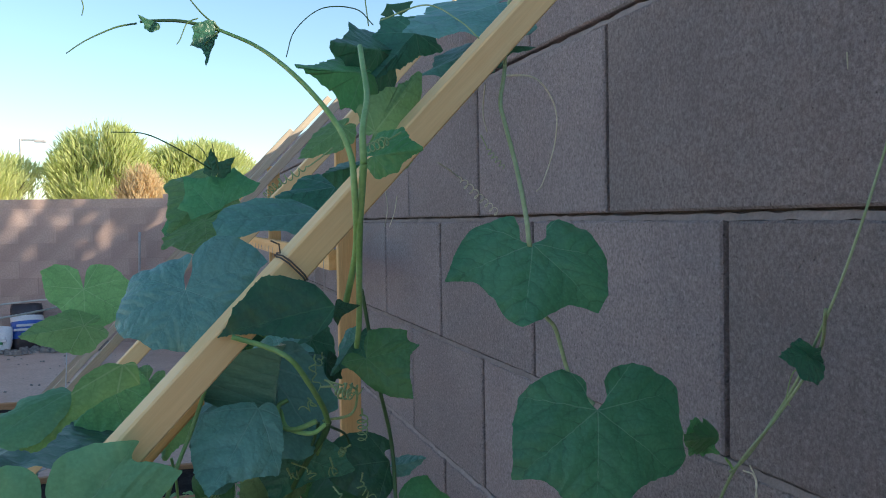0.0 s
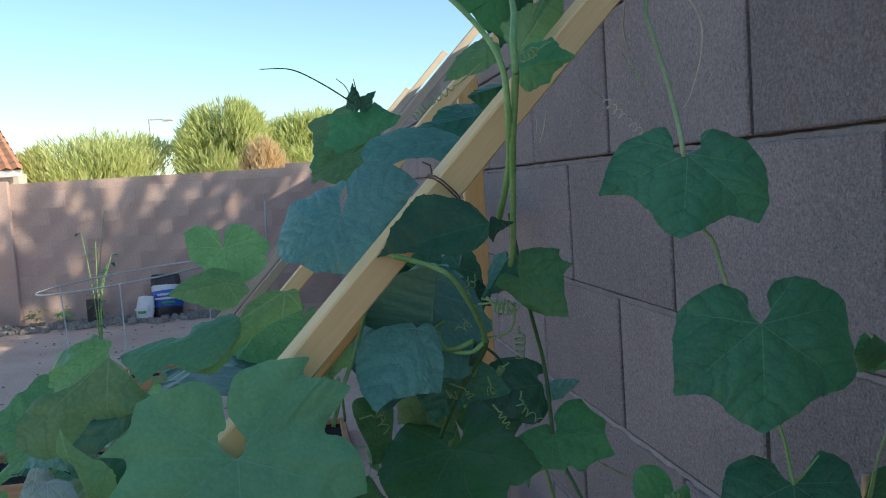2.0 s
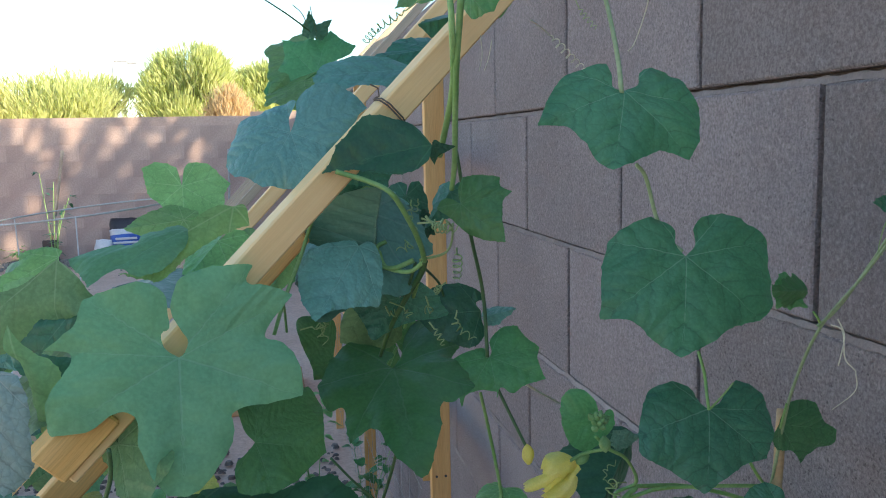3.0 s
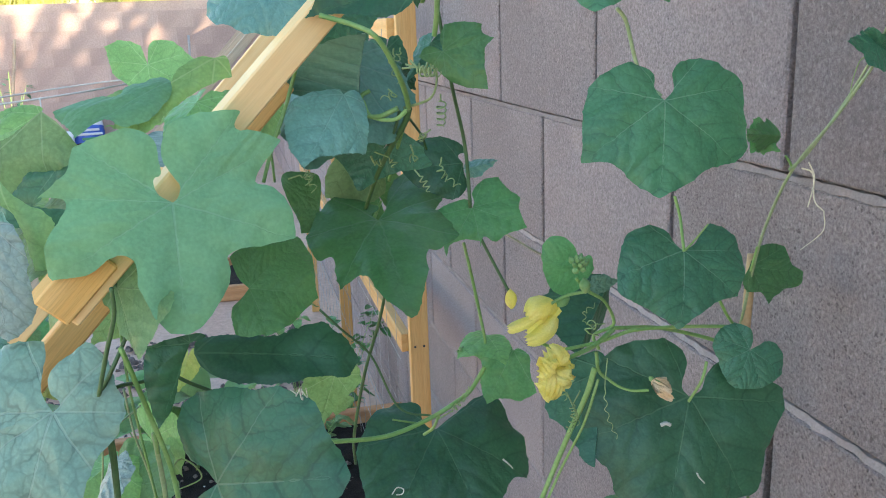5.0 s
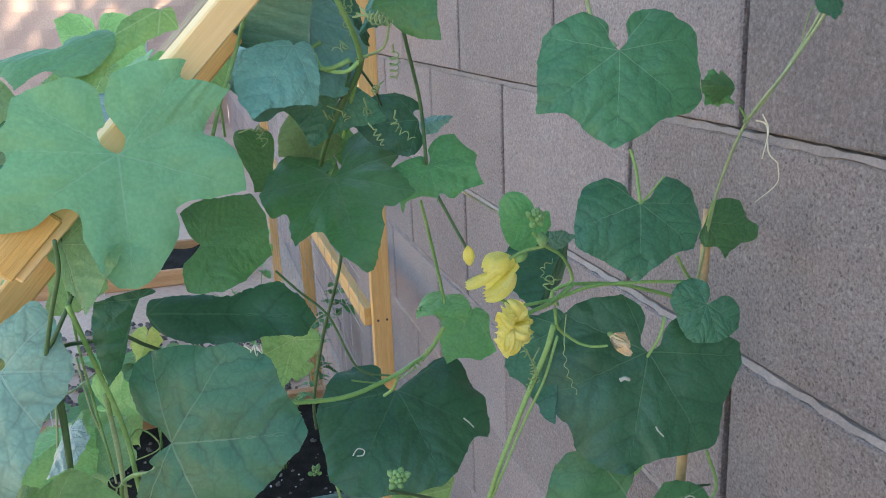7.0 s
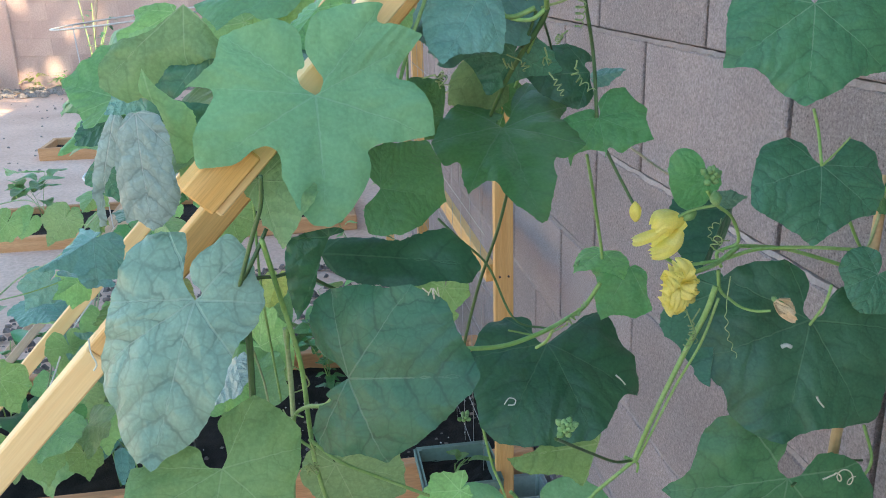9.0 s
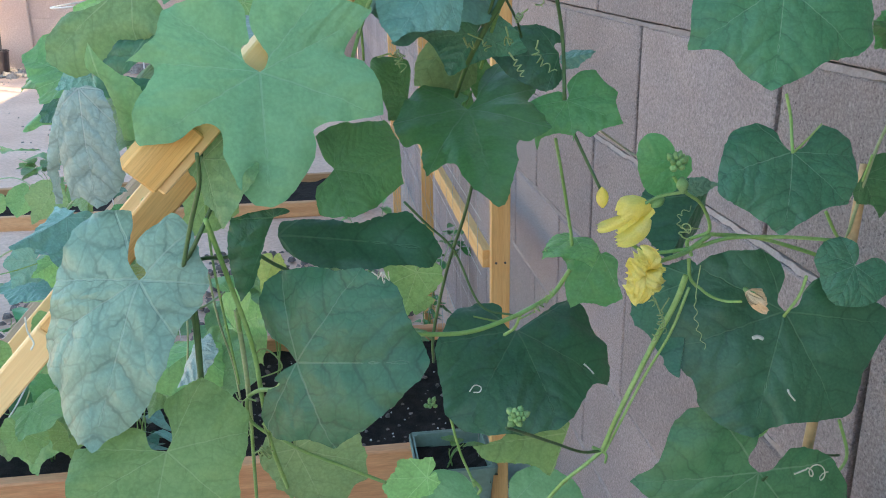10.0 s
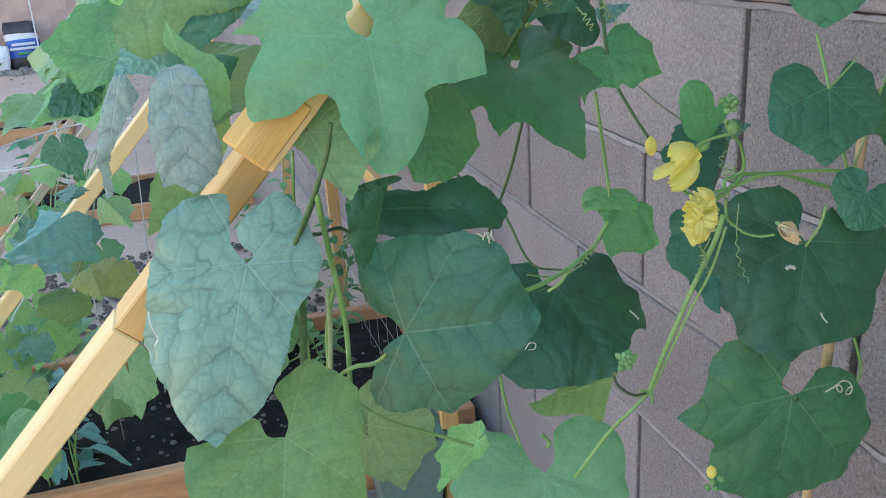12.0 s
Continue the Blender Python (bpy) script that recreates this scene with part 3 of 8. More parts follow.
    flat_pts = shaped[:-1] + [q for q, _ in inner]
    depth = [0.0] * (len(shaped) - 1) + [g for _, g in inner]
    most = max(depth)
    got = geometry.delaunay_2d_cdt(flat_pts, [], [list(range(len(shaped) - 1))], 1, 1e-6)
    made = []
    for co, orig in zip(got[0], got[3]):
        g = depth[orig[0]] if orig else 0.0
        made.append(vert(Vector(co), max(0.0, 1 - g / most) ** 1.5))
    for f in got[2]:
        if len(set(f)) == 3:
            bm.faces.new([made[i] for i in f])
    for fc in bm.faces:
        for lp in fc.loops:
            lp[uvl].uv = flat[lp.vert]
    return mesh_object("leaf", bm, mat, vine, label, True)


# ---------------------------------------------------------------- structure
def ground_sheet():
    bm = bmesh.new()
    xs = sorted(set([-900, -300, -90, -40, -20] + [round(-12 + 0.4 * i, 2) for i in range(61)] + [20, 40, 90, 300, 900]))
    ys = sorted(set([-900, -300, -60, -20, -8] + [round(-5 + 0.4 * i, 2) for i in range(61)] + [24, 40, 90, 300, 900]))
    grid = [[bm.verts.new((x, y, 0.02 * noise.noise((x * 0.7, y * 0.7, 0)) if abs(x) < 12 and y < 11 else 0)) for y in ys] for x in xs]
    for i in range(len(xs) - 1):
        for j in range(len(ys) - 1):
            bm.faces.new((grid[i][j], grid[i + 1][j], grid[i + 1][j + 1], grid[i][j + 1]))
    return tagged(mesh_object("ground", bm, DIRT, smooth=True), "pale dry dirt ground with scattered pebbles", "ground", kind="structure")


ground_sheet()

WALL_X, COURSE, ROW_Y = 0.42, 0.203, 0.86     # face of the block wall, course height, a head joint
wall_east = tagged(mesh_object("wall_east", box_bm((WALL_X + 0.014, -2.6, -0.1), (WALL_X + 0.15, 11.5, 1.735)), MORTAR_DEEP),
                   "tall grey-brown concrete block wall in running bond", "wall", kind="structure")


def block_mesh(name, length, height, material=None):
    bm = box_bm((0, -length / 2, -height / 2), (0.03, length / 2, height / 2))
    front = [e for e in bm.edges if all(v.co.x < 0.001 for v in e.verts)]
    bmesh.ops.bevel(bm, geom=front, offset=0.0022, segments=1, affect="EDGES")
    me = bpy.data.meshes.new(name)
    bm.to_mesh(me)
    bm.free()
    me.materials.append(material or BLOCK)
    return me


def bed_joint(z, seed):
    """The struck mortar bed under a course: a rough rounded strip nearly flush with the face."""
    rnd = random.Random(seed)
    bm = bmesh.new()
    rows = []
    n = 900
    for i in range(n + 1):
        y = -2.6 + 14.1 * i / n
        d = 0.0035 + rnd.uniform(-0.0014, 0.0014)
        rows.append([bm.verts.new((WALL_X + dx, y, z + dz)) for dx, dz in ((0.016, -0.0075), (d, -0.0032 + rnd.uniform(-0.0014, 0.0014)), (d + 0.002, 0.0026 + rnd.uniform(-0.0012, 0.0012)), (0.015, 0.0036))])
    for a, b in zip(rows, rows[1:]):
        for k in range(3):
            bm.faces.new((a[k], b[k], b[k + 1], a[k + 1]))
    return part("mortar_bed", bm, MORTAR, wall_east)


block_me = [block_mesh("block", 0.3965, 0.194), block_mesh("block", 0.3955, 0.1935), block_mesh("block", 0.397, 0.195)]
rough_me = block_mesh("block", 0.3965, 0.194, BLOCK_ROUGH)
cap_me = block_mesh("cap_block", 0.4015, 0.1)
rnd = random.Random(4)
for row in range(8):
    zb = row * COURSE
    y = ROW_Y + (0 if row % 2 == 0 else COURSE) - 8 * 2 * COURSE
    back_set = (0.0, 0.0015, 0.003)[row % 3] if row < 7 else 0.0
    while y < 11.3:
        ob = new("block", rough_me if y < 0.7 else block_me[rnd.randrange(3)])
        ob.parent = wall_east
        ob.location = (WALL_X + back_set + rnd.uniform(-0.001, 0.001), y + COURSE, zb + COURSE / 2 + 0.001)
        y += 2 * COURSE
    if row:
        bed_joint(zb, row)
y = ROW_Y - 8 * 2 * COURSE
while y < 11.3:
    ob = new("cap_block", cap_me)
    ob.parent = wall_east
    ob.location = (WALL_X, y + COURSE, 8 * COURSE + 0.056)
    y += 2 * COURSE
bed_joint(8 * COURSE, 8)

FAR_Y = 11.55
wall_north = tagged(mesh_object("wall_north", box_bm((-9, FAR_Y + 0.007, -0.1), (-0.15, FAR_Y + 0.15, 1.735)), FARWALL),
                    "long brown block wall across the yard, dappled with sun", "wall", kind="structure")
part("higher_stretch", box_bm((-0.15, FAR_Y + 0.003, -0.1), (0.42, FAR_Y + 0.15, 1.785)), FARWALL, wall_north)
part("pilaster", box_bm((-4.1, FAR_Y - 0.05, -0.1), (-3.42, FAR_Y + 0.02, 1.77), 0.01), FARWALL, wall_north)
far_me = block_mesh("block", 0.4056, 0.2026)
far_me.materials.clear()
far_me.materials.append(FARWALL)
for row in range(8):
    x = -3.40 + (0.2 if row % 2 else 0.0)
    while x < -0.2:
        ob = new("block", far_me)
        ob.parent = wall_north
        ob.matrix_basis = pose(x + COURSE, FAR_Y + rnd.uniform(-0.002, 0.002), row * COURSE + COURSE / 2, 0, 0, 90)
        x += 2 * COURSE
# plain walls added unseen beside and behind the camera, closing the yard and bouncing sun
tagged(mesh_object("wall_west", box_bm((-9.2, -9, -0.1), (-9.0, 11.5, 1.9)), STUCCO), "unseen light stucco wall added to close the yard and bounce sun", "wall", kind="structure")
tagged(mesh_object("wall_south", box_bm((-9.0, -9.2, -0.1), (0.57, -9, 2.4)), STUCCO), "unseen light stucco wall added to close the yard", "wall", kind="structure")

# ---------------------------------------------------------------- trellis
trellis = thing("lean_to_trellis", "lean-to trellis of pale pine furring strips against the wall", "trellis")
FACE = Vector((-0.726, 0.0, 0.688))


def on_slope(x, y, c=1.318):
    return Vector((x, y, c + 1.055 * x))


stick("rafter", (-0.134, 0.711, 1.205), (0.460, 0.842, 1.803), 0.0168, 0.0182, PINE, trellis, up=(-0.72, -0.2, 0.66))
stub = stick("rafter_end", (-0.1400, 0.7053, 1.2100), (-0.1110, 0.7117, 1.2390), 0.0215, 0.0225, SAWN_END, trellis, up=(-0.72, -0.2, 0.66), label="sawn end of the rafter, warm light painted as orange")
stick("rafter", on_slope(-1.12, 0.785, 1.325), on_slope(-0.22, 0.785, 1.325), 0.036, 0.019, PINE, trellis, up=FACE)
# length under the big leaf; its shade is put into a browner colour
stick("rafter", on_slope(-0.2195, 0.785, 1.325), on_slope(0.0, 0.785, 1.325), 0.036, 0.019, PINE_ORANGE, trellis, up=FACE, label="upper length of the lower rafter, shade painted as darker brown")
for yy, lo, hi in ((1.47, -1.1, 0.47), (2.26, -1.1, 0.47), (3.05, -1.1, 0.47), (3.85, -1.1, 0.45)):
    stick("rafter", on_slope(lo, yy), on_slope(hi, yy), 0.038, 0.019, PINE_GREY if yy > 2 else PINE, trellis, up=FACE)
for yy in (1.85, 3.1, 4.4):
    post = stick("post", (0.294, yy, 0.0), (0.294, yy, 1.60), 0.038, 0.019, PINE_ORANGE, trellis, up=(0, 1, 0))
    for dx in (-0.009, 0.009):
        hole = bmesh.new()
        bmesh.ops.create_cone(hole, cap_ends=True, segments=8, radius1=0.0028, radius2=0.0022, depth=0.003)
        bmesh.ops.transform(hole, matrix=pose(dx, -0.0098, 0.73, 90), verts=hole.verts)
        part("screw", hole, SCREW, post)
stick("rail", (0.272, 1.87, 0.73), (0.272, 4.4, 0.73), 0.019, 0.038, PINE_ORANGE, trellis)
stick("rail", (0.272, 1.87, 1.35), (0.272, 4.4, 1.35), 0.019, 0.038, PINE_ORANGE, trellis)
for k in range(22):
    yy = 1.9 + 0.115 * k
    part("mesh_wire", tube_bm(smooth_line([(0.258, yy, 0.2), (0.258, yy, 1.35)], 3), 0.0007, 0.0007, 4), WIRE, trellis)
for k in range(10):
    zz = 0.24 + 0.115 * k
    part("mesh_wire", tube_bm(smooth_line([(0.258, 1.86, zz), (0.258, 4.4, zz)], 3), 0.0007, 0.0007, 4), WIRE, trellis)
TIE = Vector((0.056, 0.7529, 1.3963))
AXIS = Vector((0.594, 0.131, 0.598)).normalized()
TIE_U = (Vector((-0.72, -0.2, 0.66)) - Vector((-0.72, -0.2, 0.66)).dot(AXIS) * AXIS).normalized()
TIE_S = AXIS.cross(TIE_U)
loop_pts = []
for k in range(25):
    a = k * 2 * math.pi / 12
    r_ = 0.0108 / max(abs(math.cos(a)), abs(math.sin(a))) ** 0.8
    loop_pts.append(TIE + (TIE_U * math.cos(a) + TIE_S * math.sin(a)) * r_ + AXIS * 0.0016 * (k / 12 - 1))
loop_pts += [loop_pts[-1] + TIE_U * 0.004 + AXIS * 0.003, loop_pts[-1] + TIE_U * 0.009 + AXIS * 0.001]
part("tie_wire", tube_bm(loop_pts, 0.0005, 0.0005, 5), WIRE_DARK, trellis, "twisted dark tie wire")

# ---------------------------------------------------------------- vines
wall_vine = thing("gourd_vine", "gourd vine with large green leaves climbing the block wall", "vine", "gourd vines")
trellis_vine = thing("gourd_vine", "gourd vine hanging from the trellis rafters", "vine", "gourd vines")
front_vine = thing("gourd_vine", "gourd vine with broad leaves draped over the trellis end", "vine", "gourd vines")
far_vine = thing("gourd_vine", "gourd vine with small leaves on the farther rafters", "vine", "gourd vines")
blade(wall_vine, (0.201, 0.738, 1.407), (0.186, 0.714, 1.361), (0.03, -0.89, 0.46), LEAF, 1, curl=0.18,
      rim=((-131, 0.20), (-151, 0.36), (-144, 0.52), (-130, 0.64), (-121, 0.79, 1), (-111, 0.82), (-95, 0.95, 1), (-72, 1.03), (-59, 1.09, 1), (-50, 0.88), (-37, 0.79), (-13, 0.89), (0, 1.00, 1), (10, 0.96), (28, 0.84), (44, 0.84), (51, 1.01), (54, 1.14, 1), (71, 0.89), (92, 0.71), (117, 0.48), (143, 0.40, 1), (137, 0.26), (103, 0.13)))
blade(wall_vine, (0.242, 0.735, 1.302), (0.229, 0.708, 1.244), (0.02, -0.91, 0.42), LEAF, 2, curl=0.16,
      rim=((-144, 0.19), (-166, 0.32), (-157, 0.49), (-143, 0.69, 1), (-129, 0.79), (-119, 0.92), (-110, 0.99, 1), (-97, 0.92), (-84, 0.97), (-75, 1.05), (-60, 0.99, 1), (-42, 0.82), (-20, 0.86), (0, 1.00, 1), (19, 0.90), (33, 0.86), (48, 1.06, 1), (62, 0.93), (80, 0.82), (93, 0.78, 1), (110, 0.65), (134, 0.51), (150, 0.40), (158, 0.28), (136, 0.13)))
blade(wall_vine, (0.268, 0.750, 1.195), (0.257, 0.725, 1.147), (0.08, -0.89, 0.45), LEAF_BLUE, 3, curl=0.16,
      rim=((-124, 0.21), (-136, 0.44), (-135, 0.63, 1), (-119, 0.79), (-102, 0.89), (-79, 0.93), (-60, 0.97, 1), (-43, 0.80), (-17, 0.83), (0, 1.00, 1), (25, 0.91), (40, 0.96), (52, 1.08), (64, 0.99, 1), (81, 0.87), (100, 0.76), (121, 0.56, 1), (135, 0.34), (125, 0.15)))
blade(wall_vine, (0.354, 0.801, 1.161), (0.375, 0.801, 1.127), (0.00, -1.00, 0.00), LEAF, 4,
      rim=((-130, 0.18), (-123, 0.41), (-101, 0.62), (-80, 0.88, 1), (-56, 0.99), (-47, 1.32, 1), (-37, 1.35), (-24, 1.08), (-12, 0.97), (0, 1.00, 1), (3, 0.67), (32, 0.53, 1), (57, 0.29)))
blade(wall_vine, (0.357, 0.799, 1.092), (0.341, 0.790, 1.064), (-0.07, -0.94, 0.33), LEAF_BLUE, 5,
      rim=((-137, 0.24), (-137, 0.49), (-121, 0.74), (-98, 0.95), (-79, 1.04, 1), (-55, 0.97), (-32, 0.95), (0, 1.00, 1), (22, 0.92), (49, 0.81), (73, 0.93), (101, 0.88), (131, 0.73, 1), (160, 0.51), (177, 0.25)))
blade(wall_vine, (0.308, 0.806, 1.055), (0.273, 0.769, 0.968), (-0.06, -0.91, 0.42), LEAF_DARK, 6, curl=0.1,
      rim=((-129, 0.13), (-150, 0.25), (-148, 0.40, 1), (-125, 0.44), (-117, 0.63), (-109, 0.83), (-100, 0.87, 1), (-88, 0.81), (-79, 0.79, 1), (-62, 0.84), (-52, 0.96), (-44, 0.94, 1), (-27, 0.86), (-11, 0.87), (0, 1.00, 1), (14, 1.00), (25, 0.98, 1), (37, 0.88), (44, 0.91), (55, 0.92, 1), (69, 0.88), (84, 0.80), (95, 0.76), (109, 0.71), (123, 0.62), (133, 0.54), (148, 0.50, 1), (161, 0.39), (167, 0.25), (133, 0.10)))
blade(wall_vine, (0.290, 0.784, 0.926), (0.271, 0.772, 0.822), (-0.09, -0.99, 0.13), LEAF, 7,
      rim=((-108, 0.12), (-128, 0.19), (-137, 0.31), (-117, 0.46), (-105, 0.60, 1), (-89, 0.71), (-74, 0.83, 1), (-58, 0.87), (-46, 1.02, 1), (-34, 0.97), (-18, 0.93), (0, 1.00, 1), (22, 0.96), (36, 0.95), (44, 0.81, 1), (56, 0.74), (66, 0.82), (76, 0.96, 1), (86, 0.77), (105, 0.73), (122, 0.73), (137, 0.64, 1), (152, 0.50), (167, 0.34), (161, 0.22), (130, 0.13)))
blade(trellis_vine, (0.110, 0.865, 1.029), (0.131, 0.795, 0.980), (0.04, -0.56, 0.83), LEAF_DARK, 8, fold=0.16, curl=0.2,
      rim=((-112, 0.12), (-110, 0.28), (-111, 0.51), (-108, 0.73, 1), (-93, 0.78), (-80, 0.78), (-67, 0.88), (-52, 0.94), (-41, 0.96, 1), (-32, 0.84), (-22, 0.87), (-11, 0.94), (0, 1.00, 1), (15, 0.98), (32, 1.02), (48, 1.07, 1), (60, 1.04), (70, 0.90), (93, 0.79), (106, 0.72), (129, 0.61), (150, 0.49, 1), (172, 0.31), (157, 0.19), (124, 0.08)))
blade(trellis_vine, (-0.062, 0.701, 1.093), (0.011, 0.668, 1.102), (-0.42, -0.85, 0.31), LEAF_BLUE, 9, fold=0.06, curl=0.25,
      rim=((-132, 0.16), (-139, 0.23), (-138, 0.38, 1), (-124, 0.52), (-113, 0.65), (-101, 0.69, 1), (-83, 0.71), (-63, 0.76), (-53, 0.86, 1), (-41, 0.92), (-32, 0.94), (-22, 0.91), (-11, 0.93), (0, 1.00, 1), (8, 0.94), (17, 0.84), (31, 0.76), (47, 0.70), (68, 0.69, 1), (81, 0.59), (107, 0.61), (120, 0.60, 1), (130, 0.49), (139, 0.32), (132, 0.22), (148, 0.22)))
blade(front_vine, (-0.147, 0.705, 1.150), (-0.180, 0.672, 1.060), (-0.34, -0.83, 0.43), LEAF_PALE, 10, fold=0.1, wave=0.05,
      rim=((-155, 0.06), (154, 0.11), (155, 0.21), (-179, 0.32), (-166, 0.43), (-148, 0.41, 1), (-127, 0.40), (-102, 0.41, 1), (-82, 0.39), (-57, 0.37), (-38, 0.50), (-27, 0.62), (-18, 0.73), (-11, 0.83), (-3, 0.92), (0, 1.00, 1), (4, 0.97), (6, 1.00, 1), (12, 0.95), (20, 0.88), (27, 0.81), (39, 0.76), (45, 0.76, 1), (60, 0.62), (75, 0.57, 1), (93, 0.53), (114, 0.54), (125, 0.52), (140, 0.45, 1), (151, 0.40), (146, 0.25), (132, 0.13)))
blade(front_vine, (-0.140, 0.688, 1.048), (-0.153, 0.651, 0.995), (0.01, -0.82, 0.58), LEAF_YOUNG2, 11,
      rim=((-167, 0.12), (173, 0.27), (166, 0.43), (-178, 0.54), (-165, 0.72, 1), (-140, 0.74), (-124, 0.78, 1), (-103, 0.71), (-79, 0.68), (-57, 0.88, 1), (-30, 0.92), (0, 1.00, 1), (28, 0.97), (53, 0.96, 1), (73, 0.87), (85, 0.83, 1), (88, 0.64), (109, 0.44), (123, 0.29), (96, 0.15)))
blade(front_vine, (-0.069, 0.703, 1.265), (-0.067, 0.673, 1.199), (0.05, -0.91, 0.42), LEAF_SMOOTH, 12, fold=0.04, wave=0.05, lift=0.35,
      rim=((-124, 0.05), (-150, 0.14), (-173, 0.20), (173, 0.32), (177, 0.47), (-174, 0.60), (-158, 0.70), (-138, 0.87, 1), (-135, 0.74), (-124, 0.85), (-115, 0.96, 1), (-101, 0.65), (-94, 0.78), (-80, 0.90), (-68, 0.97, 1), (-58, 0.74), (-39, 0.58), (-33, 0.68), (-21, 0.81), (-7, 0.97), (0, 1.00, 1), (6, 0.99, 1), (13, 0.90), (26, 0.68), (36, 0.53), (51, 0.58), (54, 0.79), (62, 1.03, 1), (69, 1.00), (79, 0.90), (96, 0.76), (98, 0.96, 1), (111, 0.79), (126, 0.81, 1), (136, 0.72), (159, 0.60), (170, 0.46), (168, 0.33), (164, 0.23), (147, 0.22), (128, 0.12)))
blade(trellis_vine, (0.064, 0.825, 1.220), (0.066, 0.723, 1.179), (-0.02, -0.38, 0.93), LEAF_SMOOTH2, 13, fold=0.04,
      rim=((-150, 0.16), (-156, 0.32), (-153, 0.54), (-148, 0.61, 1), (-133, 0.56), (-114, 0.55, 1), (-99, 0.41), (-88, 0.44), (-61, 0.56, 1), (-43, 0.49), (-31, 0.47), (-17, 0.64), (-4, 0.91), (0, 1.00, 1), (4, 0.92), (12, 0.72), (22, 0.56), (28, 0.63), (30, 0.71, 1), (36, 0.60), (47, 0.49), (54, 0.55), (77, 0.51, 1), (126, 0.40), (155, 0.37), (174, 0.20), (-168, 0.15), (152, 0.07)))
blade(trellis_vine, (0.135, 0.825, 1.222), (0.173, 0.810, 1.208), (-0.13, -0.84, 0.53), LEAF_SMOOTH2, 14,
      rim=((-93, 0.12), (-109, 0.26), (-98, 0.44), (-85, 0.61), (-71, 0.77, 1), (-54, 0.74), (-35, 0.89, 1), (-17, 0.81), (0, 1.00, 1), (22, 0.73), (40, 0.70), (50, 0.54), (60, 0.68, 1), (60, 0.58), (101, 0.71), (99, 0.96, 1), (109, 0.82, 1), (117, 0.64), (145, 0.68), (161, 0.55), (179, 0.33), (-140, 0.18)))
blade(trellis_vine, (0.133, 0.841, 1.253), (0.084, 0.837, 1.253), (0.08, -0.91, 0.41), LEAF_DARK, 15,
      rim=((-89, 0.15), (-95, 0.32), (-80, 0.48), (-66, 0.59, 1), (-42, 0.66), (-16, 0.85), (0, 1.00, 1), (15, 0.94), (37, 0.76), (59, 0.55, 1), (79, 0.38), (117, 0.22), (71, 0.15)))
leaf(trellis_vine, (0.136, 0.840, 1.249), (0.159, 0.835, 1.254), (0.148, 0.845, 1.255), (0.145, 0.835, 1.245), lobes=0, back=.3, seed=35, mat=LEAF_TEAL)
# this leaf and its upper fold: sky light put in as a lighter teal
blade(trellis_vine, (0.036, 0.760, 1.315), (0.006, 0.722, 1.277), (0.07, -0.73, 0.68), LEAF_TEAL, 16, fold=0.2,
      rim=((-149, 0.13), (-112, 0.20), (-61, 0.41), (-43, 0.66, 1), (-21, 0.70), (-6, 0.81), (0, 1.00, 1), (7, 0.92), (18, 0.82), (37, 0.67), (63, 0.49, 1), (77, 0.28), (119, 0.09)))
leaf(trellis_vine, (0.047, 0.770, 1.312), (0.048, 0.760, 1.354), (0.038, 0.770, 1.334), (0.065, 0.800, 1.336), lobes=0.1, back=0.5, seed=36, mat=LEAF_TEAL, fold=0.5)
blade(trellis_vine, (0.103, 0.771, 1.338), (0.128, 0.755, 1.314), (-0.38, -0.90, 0.19), LEAF_SMOOTH2, 17,
      rim=((-140, 0.26), (-127, 0.45, 1), (-98, 0.58), (-75, 0.79, 1), (-64, 0.73), (-54, 0.89, 1), (-43, 0.71), (0, 1.00, 1), (15, 0.75), (39, 0.49), (82, 0.30), (129, 0.43, 1), (159, 0.28)))
blade(trellis_vine, (-0.072, 0.790, 1.145), (0.039, 0.780, 1.135), (0.00, -0.71, 0.71), LEAF_DARK, 18, fold=0.1,
      rim=((-88, 0.08), (-70, 0.12), (-26, 0.33), (-15, 0.48), (-18, 0.67), (-17, 0.81, 1), (-9, 0.93), (0, 1.00, 1), (7, 0.93), (10, 0.78), (16, 0.65, 1), (26, 0.45), (39, 0.27), (57, 0.10)))
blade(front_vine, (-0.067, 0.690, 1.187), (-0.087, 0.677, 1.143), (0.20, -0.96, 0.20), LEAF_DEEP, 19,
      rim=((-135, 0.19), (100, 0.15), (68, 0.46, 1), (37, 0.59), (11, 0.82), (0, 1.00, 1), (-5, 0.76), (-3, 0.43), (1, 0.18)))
leaf(front_vine, (-0.104, 0.710, 1.217), (-0.092, 0.670, 1.187), (-0.108, 0.700, 1.208), (-0.087, 0.670, 1.195), lobes=.05, back=.4, seed=37, mat=LEAF_OLIVE, fold=.2)
blade(trellis_vine, (0.171, 0.844, 1.098), (0.147, 0.842, 1.055), (-0.42, -0.86, 0.29), LEAF_SMOOTH2, 20,
      rim=((-132, 0.10), (-96, 0.28), (-63, 0.46), (-55, 0.79, 1), (-34, 0.85, 1), (-11, 0.83), (0, 1.00, 1), (18, 0.79), (35, 0.59), (55, 0.64, 1), (82, 0.44), (117, 0.23)))
blade(trellis_vine, (0.154, 0.859, 1.108), (0.122, 0.838, 1.101), (-0.14, -0.08, 0.99), LEAF_YOUNG, 38,
      rim=((-123, 0.30), (-82, 0.71), (-58, 1.09, 1), (-39, 0.81), (-17, 0.87), (0, 1.00, 1), (52, 0.54), (105, 0.41)))
